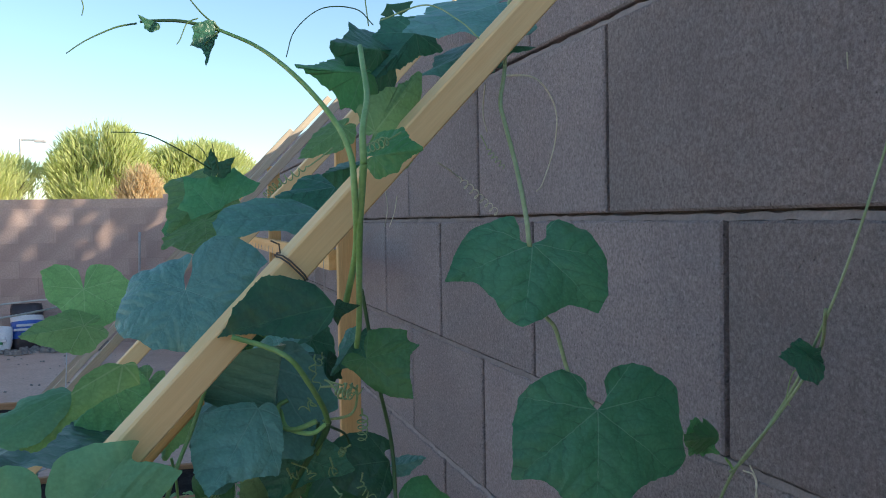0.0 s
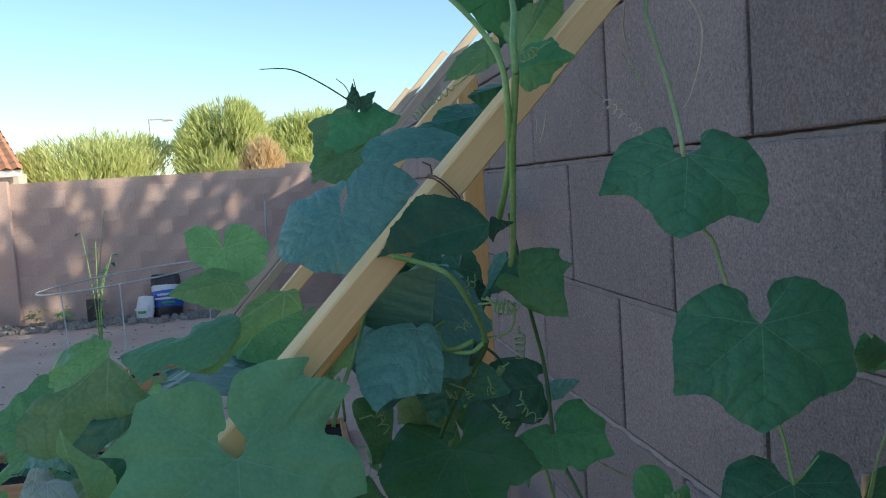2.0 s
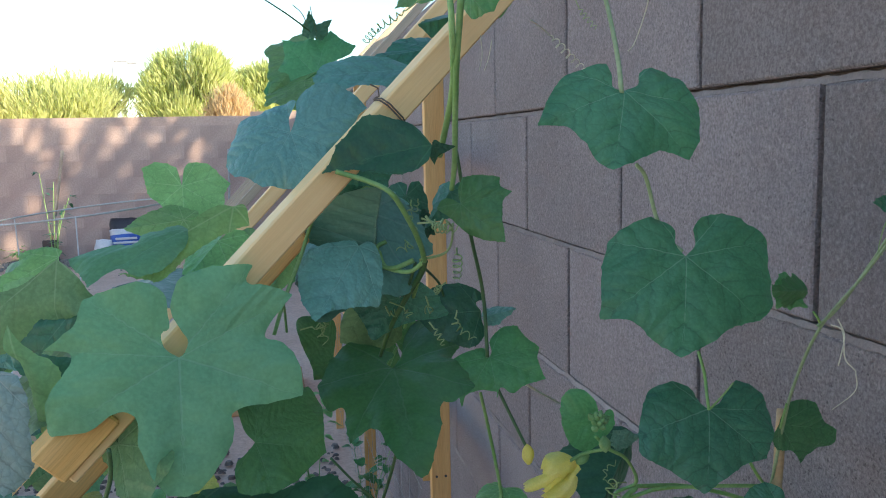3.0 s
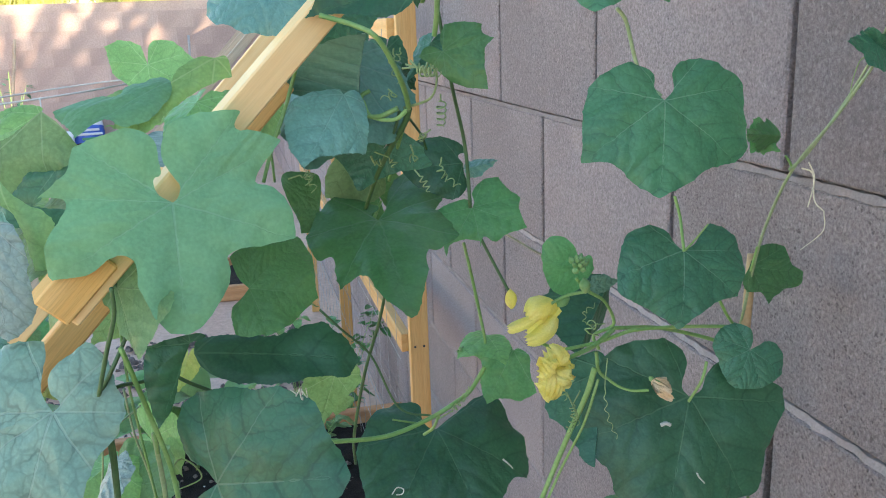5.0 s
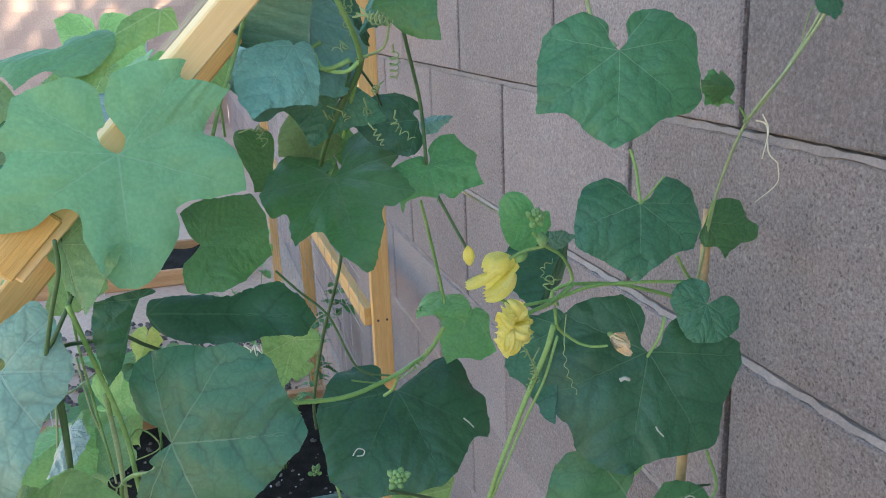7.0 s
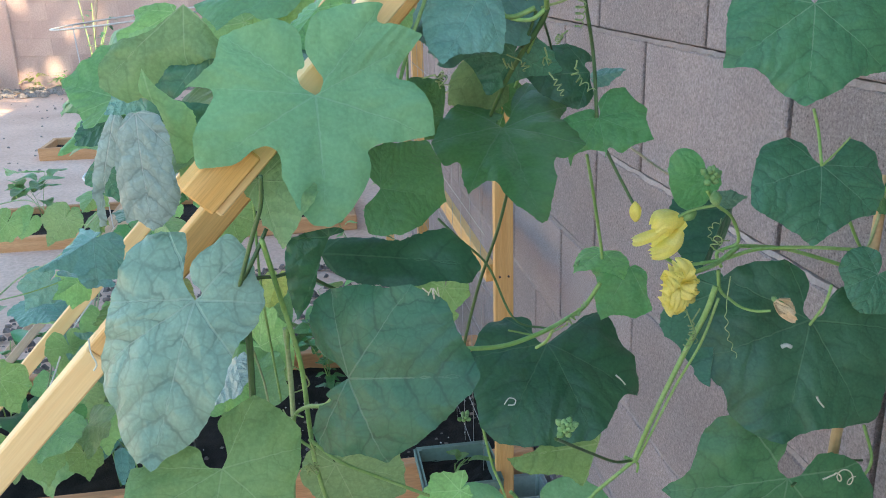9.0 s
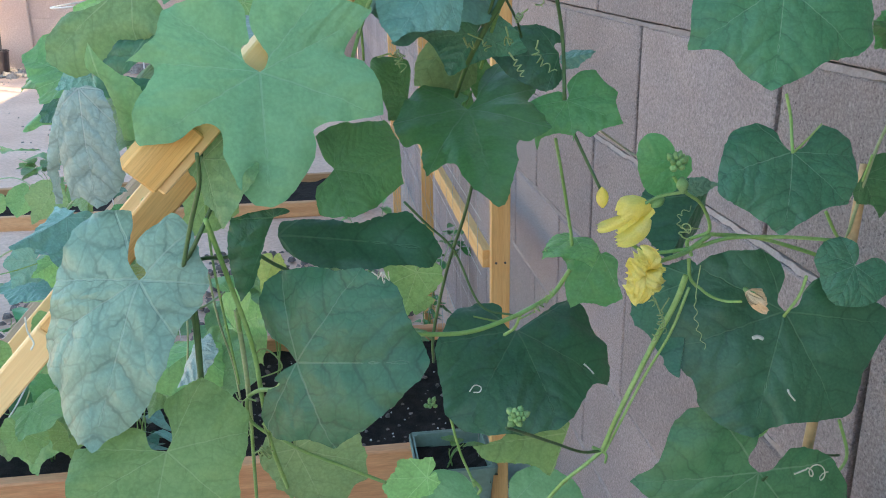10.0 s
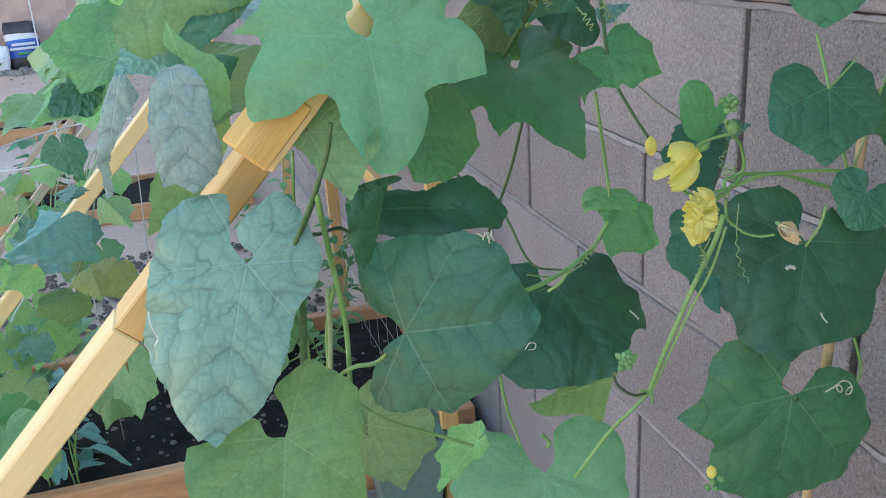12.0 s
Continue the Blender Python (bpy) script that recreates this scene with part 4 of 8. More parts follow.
blade(trellis_vine, (0.144, 0.828, 0.951), (0.066, 0.823, 0.949), (0.05, -0.92, 0.40), LEAF_YOUNG, 21,
      rim=((-64, 0.31), (-63, 0.48, 1), (-33, 0.50), (-11, 0.88), (0, 1.00, 1), (0, 0.85), (4, 0.68), (19, 0.56, 1), (31, 0.25), (107, 0.12)))
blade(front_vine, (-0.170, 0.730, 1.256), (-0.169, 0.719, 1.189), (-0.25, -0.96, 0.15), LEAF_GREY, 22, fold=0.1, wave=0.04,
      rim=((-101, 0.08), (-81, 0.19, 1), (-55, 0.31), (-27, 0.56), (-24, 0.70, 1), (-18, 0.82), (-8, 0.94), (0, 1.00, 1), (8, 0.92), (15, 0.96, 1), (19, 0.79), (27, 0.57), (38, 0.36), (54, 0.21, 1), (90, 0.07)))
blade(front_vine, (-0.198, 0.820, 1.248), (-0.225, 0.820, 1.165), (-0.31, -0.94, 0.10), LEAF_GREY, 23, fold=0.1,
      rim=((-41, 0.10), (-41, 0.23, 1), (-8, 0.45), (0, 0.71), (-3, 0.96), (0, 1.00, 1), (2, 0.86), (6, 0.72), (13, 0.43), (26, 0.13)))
blade(front_vine, (-0.032, 0.748, 1.199), (-0.022, 0.729, 1.174), (0.28, -0.71, 0.65), LEAF_SMOOTH2, 24,
      rim=((158, 0.26), (173, 0.75, 1), (-161, 0.95), (-130, 1.38), (-120, 1.70, 1), (-104, 1.64), (-82, 1.40), (-69, 1.43, 1), (-52, 1.15), (-25, 1.03), (0, 1.00, 1), (34, 0.96), (47, 0.73), (58, 0.53), (53, 0.19)))
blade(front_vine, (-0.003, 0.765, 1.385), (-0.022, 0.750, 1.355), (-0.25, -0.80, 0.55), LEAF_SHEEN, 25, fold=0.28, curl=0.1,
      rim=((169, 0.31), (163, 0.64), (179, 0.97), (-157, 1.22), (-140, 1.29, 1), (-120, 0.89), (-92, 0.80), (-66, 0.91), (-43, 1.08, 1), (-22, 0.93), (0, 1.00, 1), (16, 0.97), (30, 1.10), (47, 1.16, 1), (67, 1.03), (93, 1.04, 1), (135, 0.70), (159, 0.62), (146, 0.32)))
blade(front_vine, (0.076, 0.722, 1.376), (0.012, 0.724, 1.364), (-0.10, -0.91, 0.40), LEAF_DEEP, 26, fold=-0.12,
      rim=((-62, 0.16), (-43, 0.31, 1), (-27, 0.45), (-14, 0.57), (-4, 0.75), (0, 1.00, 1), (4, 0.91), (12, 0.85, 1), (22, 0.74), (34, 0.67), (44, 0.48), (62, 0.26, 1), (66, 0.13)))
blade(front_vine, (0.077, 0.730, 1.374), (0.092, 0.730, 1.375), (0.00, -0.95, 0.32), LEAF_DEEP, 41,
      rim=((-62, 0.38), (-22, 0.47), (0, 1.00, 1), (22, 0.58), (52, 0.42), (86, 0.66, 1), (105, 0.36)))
blade(front_vine, (0.022, 0.910, 1.430), (-0.018, 0.915, 1.419), (-0.21, -0.93, 0.31), LEAF_SMOOTH2, 27,
      rim=((-73, 0.21), (-48, 0.44), (-36, 0.67), (-14, 0.93), (0, 1.00, 1), (15, 0.86), (31, 0.69), (52, 0.73), (65, 0.98, 1), (82, 0.77), (114, 0.76), (122, 0.93, 1), (135, 0.86), (158, 0.94, 1), (163, 0.73), (147, 0.23)))
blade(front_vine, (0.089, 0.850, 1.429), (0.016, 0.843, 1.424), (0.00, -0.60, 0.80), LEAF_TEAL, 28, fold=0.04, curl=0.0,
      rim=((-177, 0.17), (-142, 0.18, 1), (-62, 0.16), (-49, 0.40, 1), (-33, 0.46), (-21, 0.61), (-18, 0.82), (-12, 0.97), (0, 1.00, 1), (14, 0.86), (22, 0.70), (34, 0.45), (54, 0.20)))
blade(front_vine, (-0.040, 0.800, 1.339), (-0.109, 0.772, 1.305), (0.10, -0.86, 0.50), LEAF_YOUNG, 29, wave=0.03,
      rim=((-154, 0.09), (-98, 0.19, 1), (-48, 0.22), (-28, 0.33), (-18, 0.55), (-16, 0.79), (-8, 0.88), (0, 1.00, 1), (-3, 0.90), (-8, 0.76), (-6, 0.58), (3, 0.38), (16, 0.29, 1), (42, 0.11)))
blade(front_vine, (-0.068, 0.790, 1.327), (-0.137, 0.772, 1.318), (-0.00, -0.45, 0.89), LEAF_SMOOTH, 42, fold=0.2, wave=0.05,
      rim=((-74, 0.16), (-57, 0.48), (-43, 0.66), (-26, 0.78), (-25, 0.92), (-26, 1.01, 1), (-16, 0.97), (0, 1.00, 1), (2, 0.80), (1, 0.62), (-4, 0.45), (19, 0.37), (21, 0.23), (66, 0.13)))
blade(wall_vine, (0.209, 0.797, 1.179), (0.199, 0.797, 1.153), (-0.00, -1.00, 0.00), LEAF_SMOOTH2, 30,
      rim=((-145, 0.35), (-85, 0.46, 1), (-31, 0.64), (0, 1.00, 1), (26, 1.02), (57, 1.00), (83, 1.08, 1), (108, 1.14), (126, 0.92), (141, 0.50)))
leaf(wall_vine, (0.245, 0.830, 1.146), (0.205, 0.800, 1.104), (0.204, 0.820, 1.125), (0.247, 0.830, 1.115), lobes=0.05, back=0.3, seed=31, mat=LEAF_DARK, fold=.4)
leaf(wall_vine, (0.245, 0.830, 1.078), (0.219, 0.800, 1.007), (0.195, 0.830, 1.050), (0.249, 0.840, 1.033), lobes=0.05, back=0.3, seed=32, mat=LEAF_DARK)
leaf(wall_vine, (0.345, 0.760, 1.270), (0.302, 0.740, 1.276), (0.330, 0.760, 1.259), (0.332, 0.760, 1.279), lobes=0.2, back=0.4, seed=33, mat=LEAF_SMOOTH2)
leaf(wall_vine, (0.372, 0.700, 1.333), (0.338, 0.690, 1.336), (0.351, 0.690, 1.329), (0.359, 0.700, 1.341), lobes=0.3, back=0.6, seed=34, mat=LEAF_DARK)
leaf(wall_vine, (0.372, 0.700, 1.331), (0.372, 0.690, 1.340), (0.368, 0.690, 1.344), (0.383, 0.700, 1.327), lobes=0.3, back=0.6, seed=43, mat=LEAF_DARK)
leaf(wall_vine, (0.221, 0.800, 1.159), (0.242, 0.800, 1.162), (0.232, 0.800, 1.164), (0.232, 0.800, 1.156), lobes=0.05, back=0.3, seed=44, mat=LEAF_TEAL)
leaf(trellis_vine, (0.066, 0.800, 1.273), (0.046, 0.800, 1.246), (0.008, 0.800, 1.293), (0.102, 0.800, 1.259), lobes=0.3, back=0.5, seed=45, mat=LEAF_DARK)
leaf(trellis_vine, (0.119, 0.840, 1.525), (0.065, 0.800, 1.520), (0.095, 0.820, 1.508), (0.103, 0.860, 1.544), lobes=0.5, back=0.5, seed=50, mat=LEAF_SMOOTH2, point=.8)
leaf(trellis_vine, (0.136, 0.860, 1.545), (0.092, 0.820, 1.540), (0.107, 0.840, 1.528), (0.137, 0.900, 1.572), lobes=0.4, back=0.9, seed=51, mat=LEAF_DARK, point=.8)
leaf(trellis_vine, (0.168, 0.880, 1.563), (0.128, 0.860, 1.520), (0.133, 0.880, 1.557), (0.190, 0.880, 1.551), lobes=0.3, back=0.5, seed=52, mat=LEAF_DARK)
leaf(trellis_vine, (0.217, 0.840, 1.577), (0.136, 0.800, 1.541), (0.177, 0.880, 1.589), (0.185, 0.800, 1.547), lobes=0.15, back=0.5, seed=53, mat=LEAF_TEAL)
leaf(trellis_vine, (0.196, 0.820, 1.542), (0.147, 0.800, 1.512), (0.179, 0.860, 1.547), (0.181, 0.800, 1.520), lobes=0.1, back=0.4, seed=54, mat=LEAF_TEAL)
leaf(trellis_vine, (0.208, 0.830, 1.546), (0.241, 0.820, 1.542), (0.225, 0.840, 1.549), (0.217, 0.820, 1.537), lobes=0.1, back=0.4, seed=55, mat=LEAF_DARK)
leaf(trellis_vine, (0.109, 0.760, 1.476), (0.148, 0.800, 1.518), (0.110, 0.770, 1.499), (0.146, 0.790, 1.492), lobes=0.1, back=0.3, seed=56, mat=LEAF_YOUNG2)
leaf(trellis_vine, (0.097, 0.710, 1.458), (0.119, 0.690, 1.461), (0.113, 0.710, 1.475), (0.108, 0.700, 1.455), lobes=0.15, back=0.5, seed=57, mat=LEAF_SMOOTH2)
leaf(trellis_vine, (0.093, 0.780, 1.481), (0.064, 0.780, 1.460), (0.075, 0.790, 1.476), (0.085, 0.770, 1.464), lobes=0.15, back=0.4, seed=58, mat=LEAF_YOUNG2)
leaf(trellis_vine, (0.107, 0.794, 1.459), (0.080, 0.783, 1.451), (0.097, 0.817, 1.463), (0.094, 0.783, 1.442), lobes=0.1, back=0.4, seed=59, mat=LEAF_DARK)
leaf(trellis_vine, (0.109, 0.900, 1.449), (0.062, 0.900, 1.440), (0.086, 0.920, 1.458), (0.088, 0.880, 1.423), lobes=0.2, back=0.6, seed=60, mat=LEAF_BLUE)
leaf(trellis_vine, (0.017, 0.755, 1.530), (0.011, 0.750, 1.510), (0.003, 0.750, 1.521), (0.017, 0.755, 1.527), lobes=0.6, back=0.5, seed=61, mat=LEAF_DARK, point=.9)
leaf(trellis_vine, (-0.015, 0.785, 1.541), (-0.026, 0.785, 1.545), (-0.022, 0.785, 1.538), (-0.020, 0.790, 1.544), lobes=0.3, back=0.5, seed=62, mat=LEAF_DARK)
leaf(front_vine, (0.019, 0.910, 1.460), (0.019, 0.910, 1.478), (0.016, 0.910, 1.468), (0.024, 0.910, 1.468), lobes=0.1, back=0.4, seed=63, mat=LEAF_DARK)
leaf(front_vine, (0.024, 0.910, 1.460), (0.036, 0.910, 1.472), (0.026, 0.910, 1.468), (0.032, 0.910, 1.463), lobes=0.1, back=0.4, seed=64, mat=LEAF_DARK)
leaf(trellis_vine, (0.155, 0.900, 1.584), (0.151, 0.900, 1.588), (0.174, 0.900, 1.589), (0.146, 0.900, 1.579), lobes=0.4, back=0.5, seed=65, mat=LEAF_DARK)
leaf(trellis_vine, (0.039, 0.900, 1.340), (0.073, 0.900, 1.317), (0.057, 0.900, 1.348), (0.042, 0.900, 1.319), lobes=0.1, back=0.7, seed=66, mat=LEAF_DARK)
leaf(trellis_vine, (0.064, 0.930, 1.330), (0.040, 0.930, 1.309), (0.032, 0.930, 1.327), (0.073, 0.930, 1.312), lobes=0.1, back=0.7, seed=67, mat=LEAF_YOUNG2)
leaf(trellis_vine, (-0.008, 0.820, 1.305), (-0.019, 0.800, 1.277), (-0.023, 0.820, 1.298), (0.003, 0.820, 1.289), lobes=0.1, back=0.7, seed=68, mat=LEAF_YOUNG2)
blade(trellis_vine, (0.060, 0.865, 1.266), (0.030, 0.854, 1.233), (0.00, -0.95, 0.30), LEAF_OLIVE, 69,
      rim=((-107, 0.19), (-134, 0.28, 1), (-88, 0.46), (-73, 0.70), (-64, 0.83, 1), (-43, 0.91), (-19, 0.89), (0, 1.00, 1), (17, 0.72), (34, 0.44), (75, 0.20, 1)))
blade(trellis_vine, (0.024, 0.845, 1.225), (0.009, 0.840, 1.210), (-0.00, -0.95, 0.30), LEAF_SMOOTH2, 70,
      rim=((-47, 0.39), (-21, 0.73), (0, 1.00, 1), (23, 0.79), (78, 1.27), (97, 1.73), (119, 1.45, 1), (141, 1.14)))
leaf(trellis_vine, (0.072, 0.860, 1.310), (0.086, 0.860, 1.293), (0.065, 0.860, 1.298), (0.090, 0.860, 1.316), lobes=0.3, back=0.6, seed=71, mat=LEAF_DARK)
leaf(trellis_vine, (0.047, 0.850, 1.367), (0.066, 0.850, 1.343), (0.034, 0.850, 1.348), (0.075, 0.850, 1.355), lobes=0.2, back=0.6, seed=72, mat=LEAF_DARK)
leaf(trellis_vine, (0.061, 0.860, 1.332), (0.014, 0.860, 1.308), (0.034, 0.880, 1.328), (0.051, 0.840, 1.299), lobes=0.1, back=0.6, seed=73, mat=LEAF_TEAL)
leaf(trellis_vine, (0.085, 0.880, 1.337), (0.070, 0.860, 1.290), (0.067, 0.880, 1.317), (0.096, 0.880, 1.306), lobes=0.1, back=0.6, seed=74, mat=LEAF_DARK)
leaf(front_vine, (-0.158, 0.800, 1.277), (-0.172, 0.800, 1.261), (-0.184, 0.800, 1.278), (-0.138, 0.820, 1.293), lobes=0.1, back=0.9, seed=80, mat=LEAF_OLIVE)
blade(front_vine, (-0.168, 0.755, 1.278), (-0.151, 0.743, 1.199), (-0.20, -0.97, 0.10), LEAF_OLIVE, 83,
      rim=((-21, 0.12), (-28, 0.27), (-34, 0.39), (-28, 0.54), (-8, 0.85), (0, 1.00, 1), (0, 0.81), (-2, 0.61), (-4, 0.45), (0, 0.26), (26, 0.16)))
leaf(front_vine, (-0.216, 0.900, 1.268), (-0.249, 0.880, 1.232), (-0.251, 0.950, 1.251), (-0.210, 0.850, 1.240), seed=84, mat=LEAF_YOUNG2, lc=((83, 2.58, 0.08), (93, 1.69, 0.08),), rc=((30, 0.96, 0.08), (50, 0.83, 0.08), (61, 0.43, 0.08),))
leaf(front_vine, (-0.232, 0.950, 1.219), (-0.261, 0.950, 1.200), (-0.256, 0.970, 1.220), (-0.232, 0.930, 1.201), lobes=.1, back=.6, seed=85, mat=LEAF_DARK)
leaf(front_vine, (-0.204, 0.860, 1.248), (-0.251, 0.900, 1.255), (-0.228, 0.920, 1.280), (-0.228, 0.840, 1.233), lobes=0.2, back=0.6, seed=86, mat=LEAF_YOUNG2)
leaf(front_vine, (-0.178, 0.800, 1.260), (-0.203, 0.800, 1.246), (-0.191, 0.810, 1.270), (-0.173, 0.790, 1.243), lobes=0.1, back=0.6, seed=87, mat=LEAF_TEAL)
blade(front_vine, (-0.158, 0.850, 1.305), (-0.199, 0.848, 1.285), (-0.21, -0.83, 0.52), LEAF_YOUNG, 88,
      rim=((-61, 0.19), (-31, 0.44), (-18, 0.78), (0, 1.00, 1), (12, 0.92, 1), (16, 0.65), (39, 0.67, 1), (61, 0.37), (122, 0.12)))
blade(front_vine, (-0.142, 0.770, 1.313), (-0.197, 0.767, 1.268), (-0.21, -0.93, 0.31), LEAF_OLIVE, 89, fold=0.2, wave=0.09,
      rim=((-100, 0.15), (-92, 0.38, 1), (-96, 0.52, 1), (-74, 0.51), (-45, 0.49), (-30, 0.52), (-23, 0.71), (-20, 0.82, 1), (-12, 0.96), (0, 1.00, 1), (9, 0.88), (16, 0.65), (8, 0.44), (4, 0.23)))
leaf(front_vine, (-0.106, 0.950, 1.274), (-0.131, 0.850, 1.268), (-0.145, 0.980, 1.268), (-0.090, 0.850, 1.264), lobes=0.2, back=0.6, seed=95, mat=LEAF_DARK)
leaf(front_vine, (-0.332, 1.400, 1.148), (-0.356, 1.300, 1.122), (-0.369, 1.400, 1.152), (-0.296, 1.300, 1.128), lobes=0.2, back=0.6, seed=96, mat=LEAF_YOUNG)
leaf(front_vine, (-0.243, 1.000, 1.224), (-0.274, 0.950, 1.192), (-0.266, 1.000, 1.213), (-0.241, 0.950, 1.197), lobes=0.2, back=0.6, seed=97, mat=LEAF_YOUNG2)
leaf(far_vine, (-0.287, 1.070, 1.087), (-0.326, 1.020, 1.073), (-0.298, 1.100, 1.094), (-0.302, 1.020, 1.058), lobes=0.5, back=0.5, seed=100, mat=LEAF_TEAL, point=.8)
leaf(far_vine, (-0.273, 1.100, 1.147), (-0.264, 1.100, 1.114), (-0.295, 1.100, 1.134), (-0.253, 1.100, 1.134), lobes=0.1, back=0.5, seed=101, mat=LEAF_BLUE)
leaf(far_vine, (-0.608, 1.900, 0.987), (-0.608, 1.850, 0.998), (-0.628, 1.900, 0.994), (-0.560, 1.900, 0.983), lobes=0.02, back=0.9, seed=102, mat=LEAF_YOUNG2, notch=.02)
leaf(far_vine, (-0.599, 1.900, 0.893), (-0.613, 1.880, 0.863), (-0.639, 1.900, 0.892), (-0.584, 1.900, 0.877), lobes=0.02, back=0.9, seed=103, mat=LEAF_YOUNG2, notch=.03)
leaf(far_vine, (-0.527, 1.900, 0.901), (-0.528, 1.860, 0.868), (-0.557, 1.900, 0.903), (-0.504, 1.900, 0.888), lobes=0.02, back=0.9, seed=104, mat=LEAF_YOUNG2, notch=.03)
leaf(far_vine, (-0.328, 1.200, 1.017), (-0.350, 1.150, 1.029), (-0.351, 1.250, 1.016), (-0.319, 1.150, 1.007), lobes=0.4, back=0.5, seed=105, mat=LEAF_TEAL)
leaf(far_vine, (-0.438, 1.500, 0.908), (-0.481, 1.500, 0.886), (-0.452, 1.500, 0.918), (-0.435, 1.500, 0.873), lobes=0.3, back=0.6, seed=106, mat=LEAF_YOUNG2)
leaf(far_vine, (-0.380, 1.500, 1.031), (-0.391, 1.450, 1.015), (-0.408, 1.500, 1.027), (-0.362, 1.500, 1.013), lobes=0.2, back=0.7, seed=107, mat=LEAF_YOUNG2)
leaf(far_vine, (-0.379, 1.500, 0.999), (-0.371, 1.450, 0.977), (-0.403, 1.500, 0.987), (-0.369, 1.500, 0.986), lobes=0.2, back=0.7, seed=108, mat=LEAF_YOUNG)
leaf(far_vine, (-0.292, 1.300, 1.055), (-0.302, 1.250, 1.050), (-0.319, 1.300, 1.055), (-0.277, 1.300, 1.053), lobes=0.3, back=0.7, seed=109, mat=LEAF_DARK)
leaf(far_vine, (-0.268, 1.350, 1.024), (-0.239, 1.300, 0.999), (-0.280, 1.350, 0.997), (-0.237, 1.350, 1.012), lobes=0.2, back=0.7, seed=110, mat=LEAF_OLIVE)
leaf(far_vine, (-0.282, 1.200, 0.984), (-0.272, 1.150, 0.969), (-0.309, 1.200, 0.976), (-0.263, 1.200, 0.974), lobes=0.2, back=0.7, seed=111, mat=LEAF_YELLOW)
leaf(far_vine, (-0.352, 1.300, 0.996), (-0.332, 1.250, 0.982), (-0.377, 1.300, 0.993), (-0.335, 1.300, 0.993), lobes=0.2, back=0.7, seed=112, mat=LEAF_YOUNG)
blade(wall_vine, (0.091, 0.852, 0.857), (0.075, 0.825, 0.795), (-0.08, -0.91, 0.41), LEAF_SMOOTH, 120,
      rim=((-147, 0.22), (-170, 0.49), (-160, 0.71), (-144, 0.93, 1), (-121, 1.10), (-105, 1.14), (-76, 1.22, 1), (-49, 0.98), (0, 1.00, 1), (51, 1.05, 1), (78, 1.23), (91, 1.09, 1), (117, 0.99), (133, 0.69, 1), (137, 0.45), (125, 0.22)))
leaf(wall_vine, (0.032, 0.860, 0.900), (-0.007, 0.860, 0.859), (-0.005, 0.860, 0.893), (0.036, 0.860, 0.882), lobes=0.2, back=0.5, seed=121, mat=LEAF_YOUNG2)
leaf(front_vine, (-0.072, 0.800, 0.975), (-0.050, 0.800, 0.915), (-0.088, 0.800, 0.940), (-0.038, 0.800, 0.922), lobes=0.1, back=0.6, seed=122, mat=LEAF_OLIVE)
leaf(wall_vine, (0.318, 0.840, 0.938), (0.269, 0.840, 0.948), (0.301, 0.840, 0.924), (0.301, 0.860, 0.943), lobes=0.1, back=0.6, seed=123, mat=LEAF_YOUNG2)
leaf(wall_vine, (0.371, 0.840, 0.868), (0.356, 0.840, 0.835), (0.337, 0.840, 0.874), (0.394, 0.840, 0.870), lobes=0.2, back=0.6, seed=124, mat=LEAF_SMOOTH2)
leaf(trellis_vine, (0.037, 0.950, 1.053), (0.020, 0.950, 1.003), (0.012, 0.950, 1.026), (0.062, 0.950, 1.041), lobes=0.2, back=0.6, seed=125, mat=LEAF_YOUNG)
leaf(front_vine, (-0.189, 2.150, 1.294), (-0.182, 2.100, 1.194), (-0.270, 2.150, 1.330), (-0.094, 2.120, 1.289), seed=130, notch=.08, mat=LEAF_YOUNG, lc=((79, 0.62, 0.08), (118, 0.82, 0.08), (139, 0.70, 0.08), (168, 0.43, 0.08),), rc=((52, 0.93, 0.08), (85, 0.88, 0.08), (127, 0.66, 0.08), (155, 0.50, 0.08),))
leaf(front_vine, (-0.181, 2.050, 1.231), (-0.295, 2.000, 1.217), (-0.251, 2.060, 1.250), (-0.223, 2.000, 1.193), lobes=.1, back=.6, seed=131, mat=LEAF_YOUNG)
leaf(front_vine, (0.016, 0.930, 1.448), (-0.013, 0.900, 1.413), (-0.015, 0.950, 1.456), (0.035, 0.920, 1.425), lobes=0.1, back=0.8, seed=132, mat=LEAF_YOUNG2)
blade(front_vine, (-0.129, 0.765, 1.288), (-0.167, 0.768, 1.245), (-0.31, -0.93, 0.21), LEAF_DARK, 134,
      rim=((-144, 0.12), (-121, 0.18, 1), (-52, 0.21), (-7, 0.53), (-2, 0.69, 1), (-37, 0.59, 1), (-33, 0.72), (-27, 0.86), (-11, 0.89), (0, 1.00, 1), (10, 0.98), (20, 0.95), (24, 0.66), (31, 0.55), (17, 0.27)))
leaf(front_vine, (-0.160, 0.800, 1.241), (-0.165, 0.740, 1.209), (-0.179, 0.780, 1.224), (-0.136, 0.740, 1.225), lobes=0.1, back=0.5, seed=135, mat=LEAF_OLIVE)
leaf(front_vine, (0.013, 0.900, 1.425), (-0.018, 0.880, 1.405), (-0.012, 0.930, 1.428), (0.009, 0.860, 1.403), lobes=0.1, back=0.7, seed=137, mat=LEAF_YOUNG)
leaf(trellis_vine, (0.045, 0.800, 1.333), (0.007, 0.740, 1.271), (0.005, 0.780, 1.291), (0.044, 0.760, 1.284), lobes=0.1, back=0.5, seed=138, mat=LEAF_TEAL)
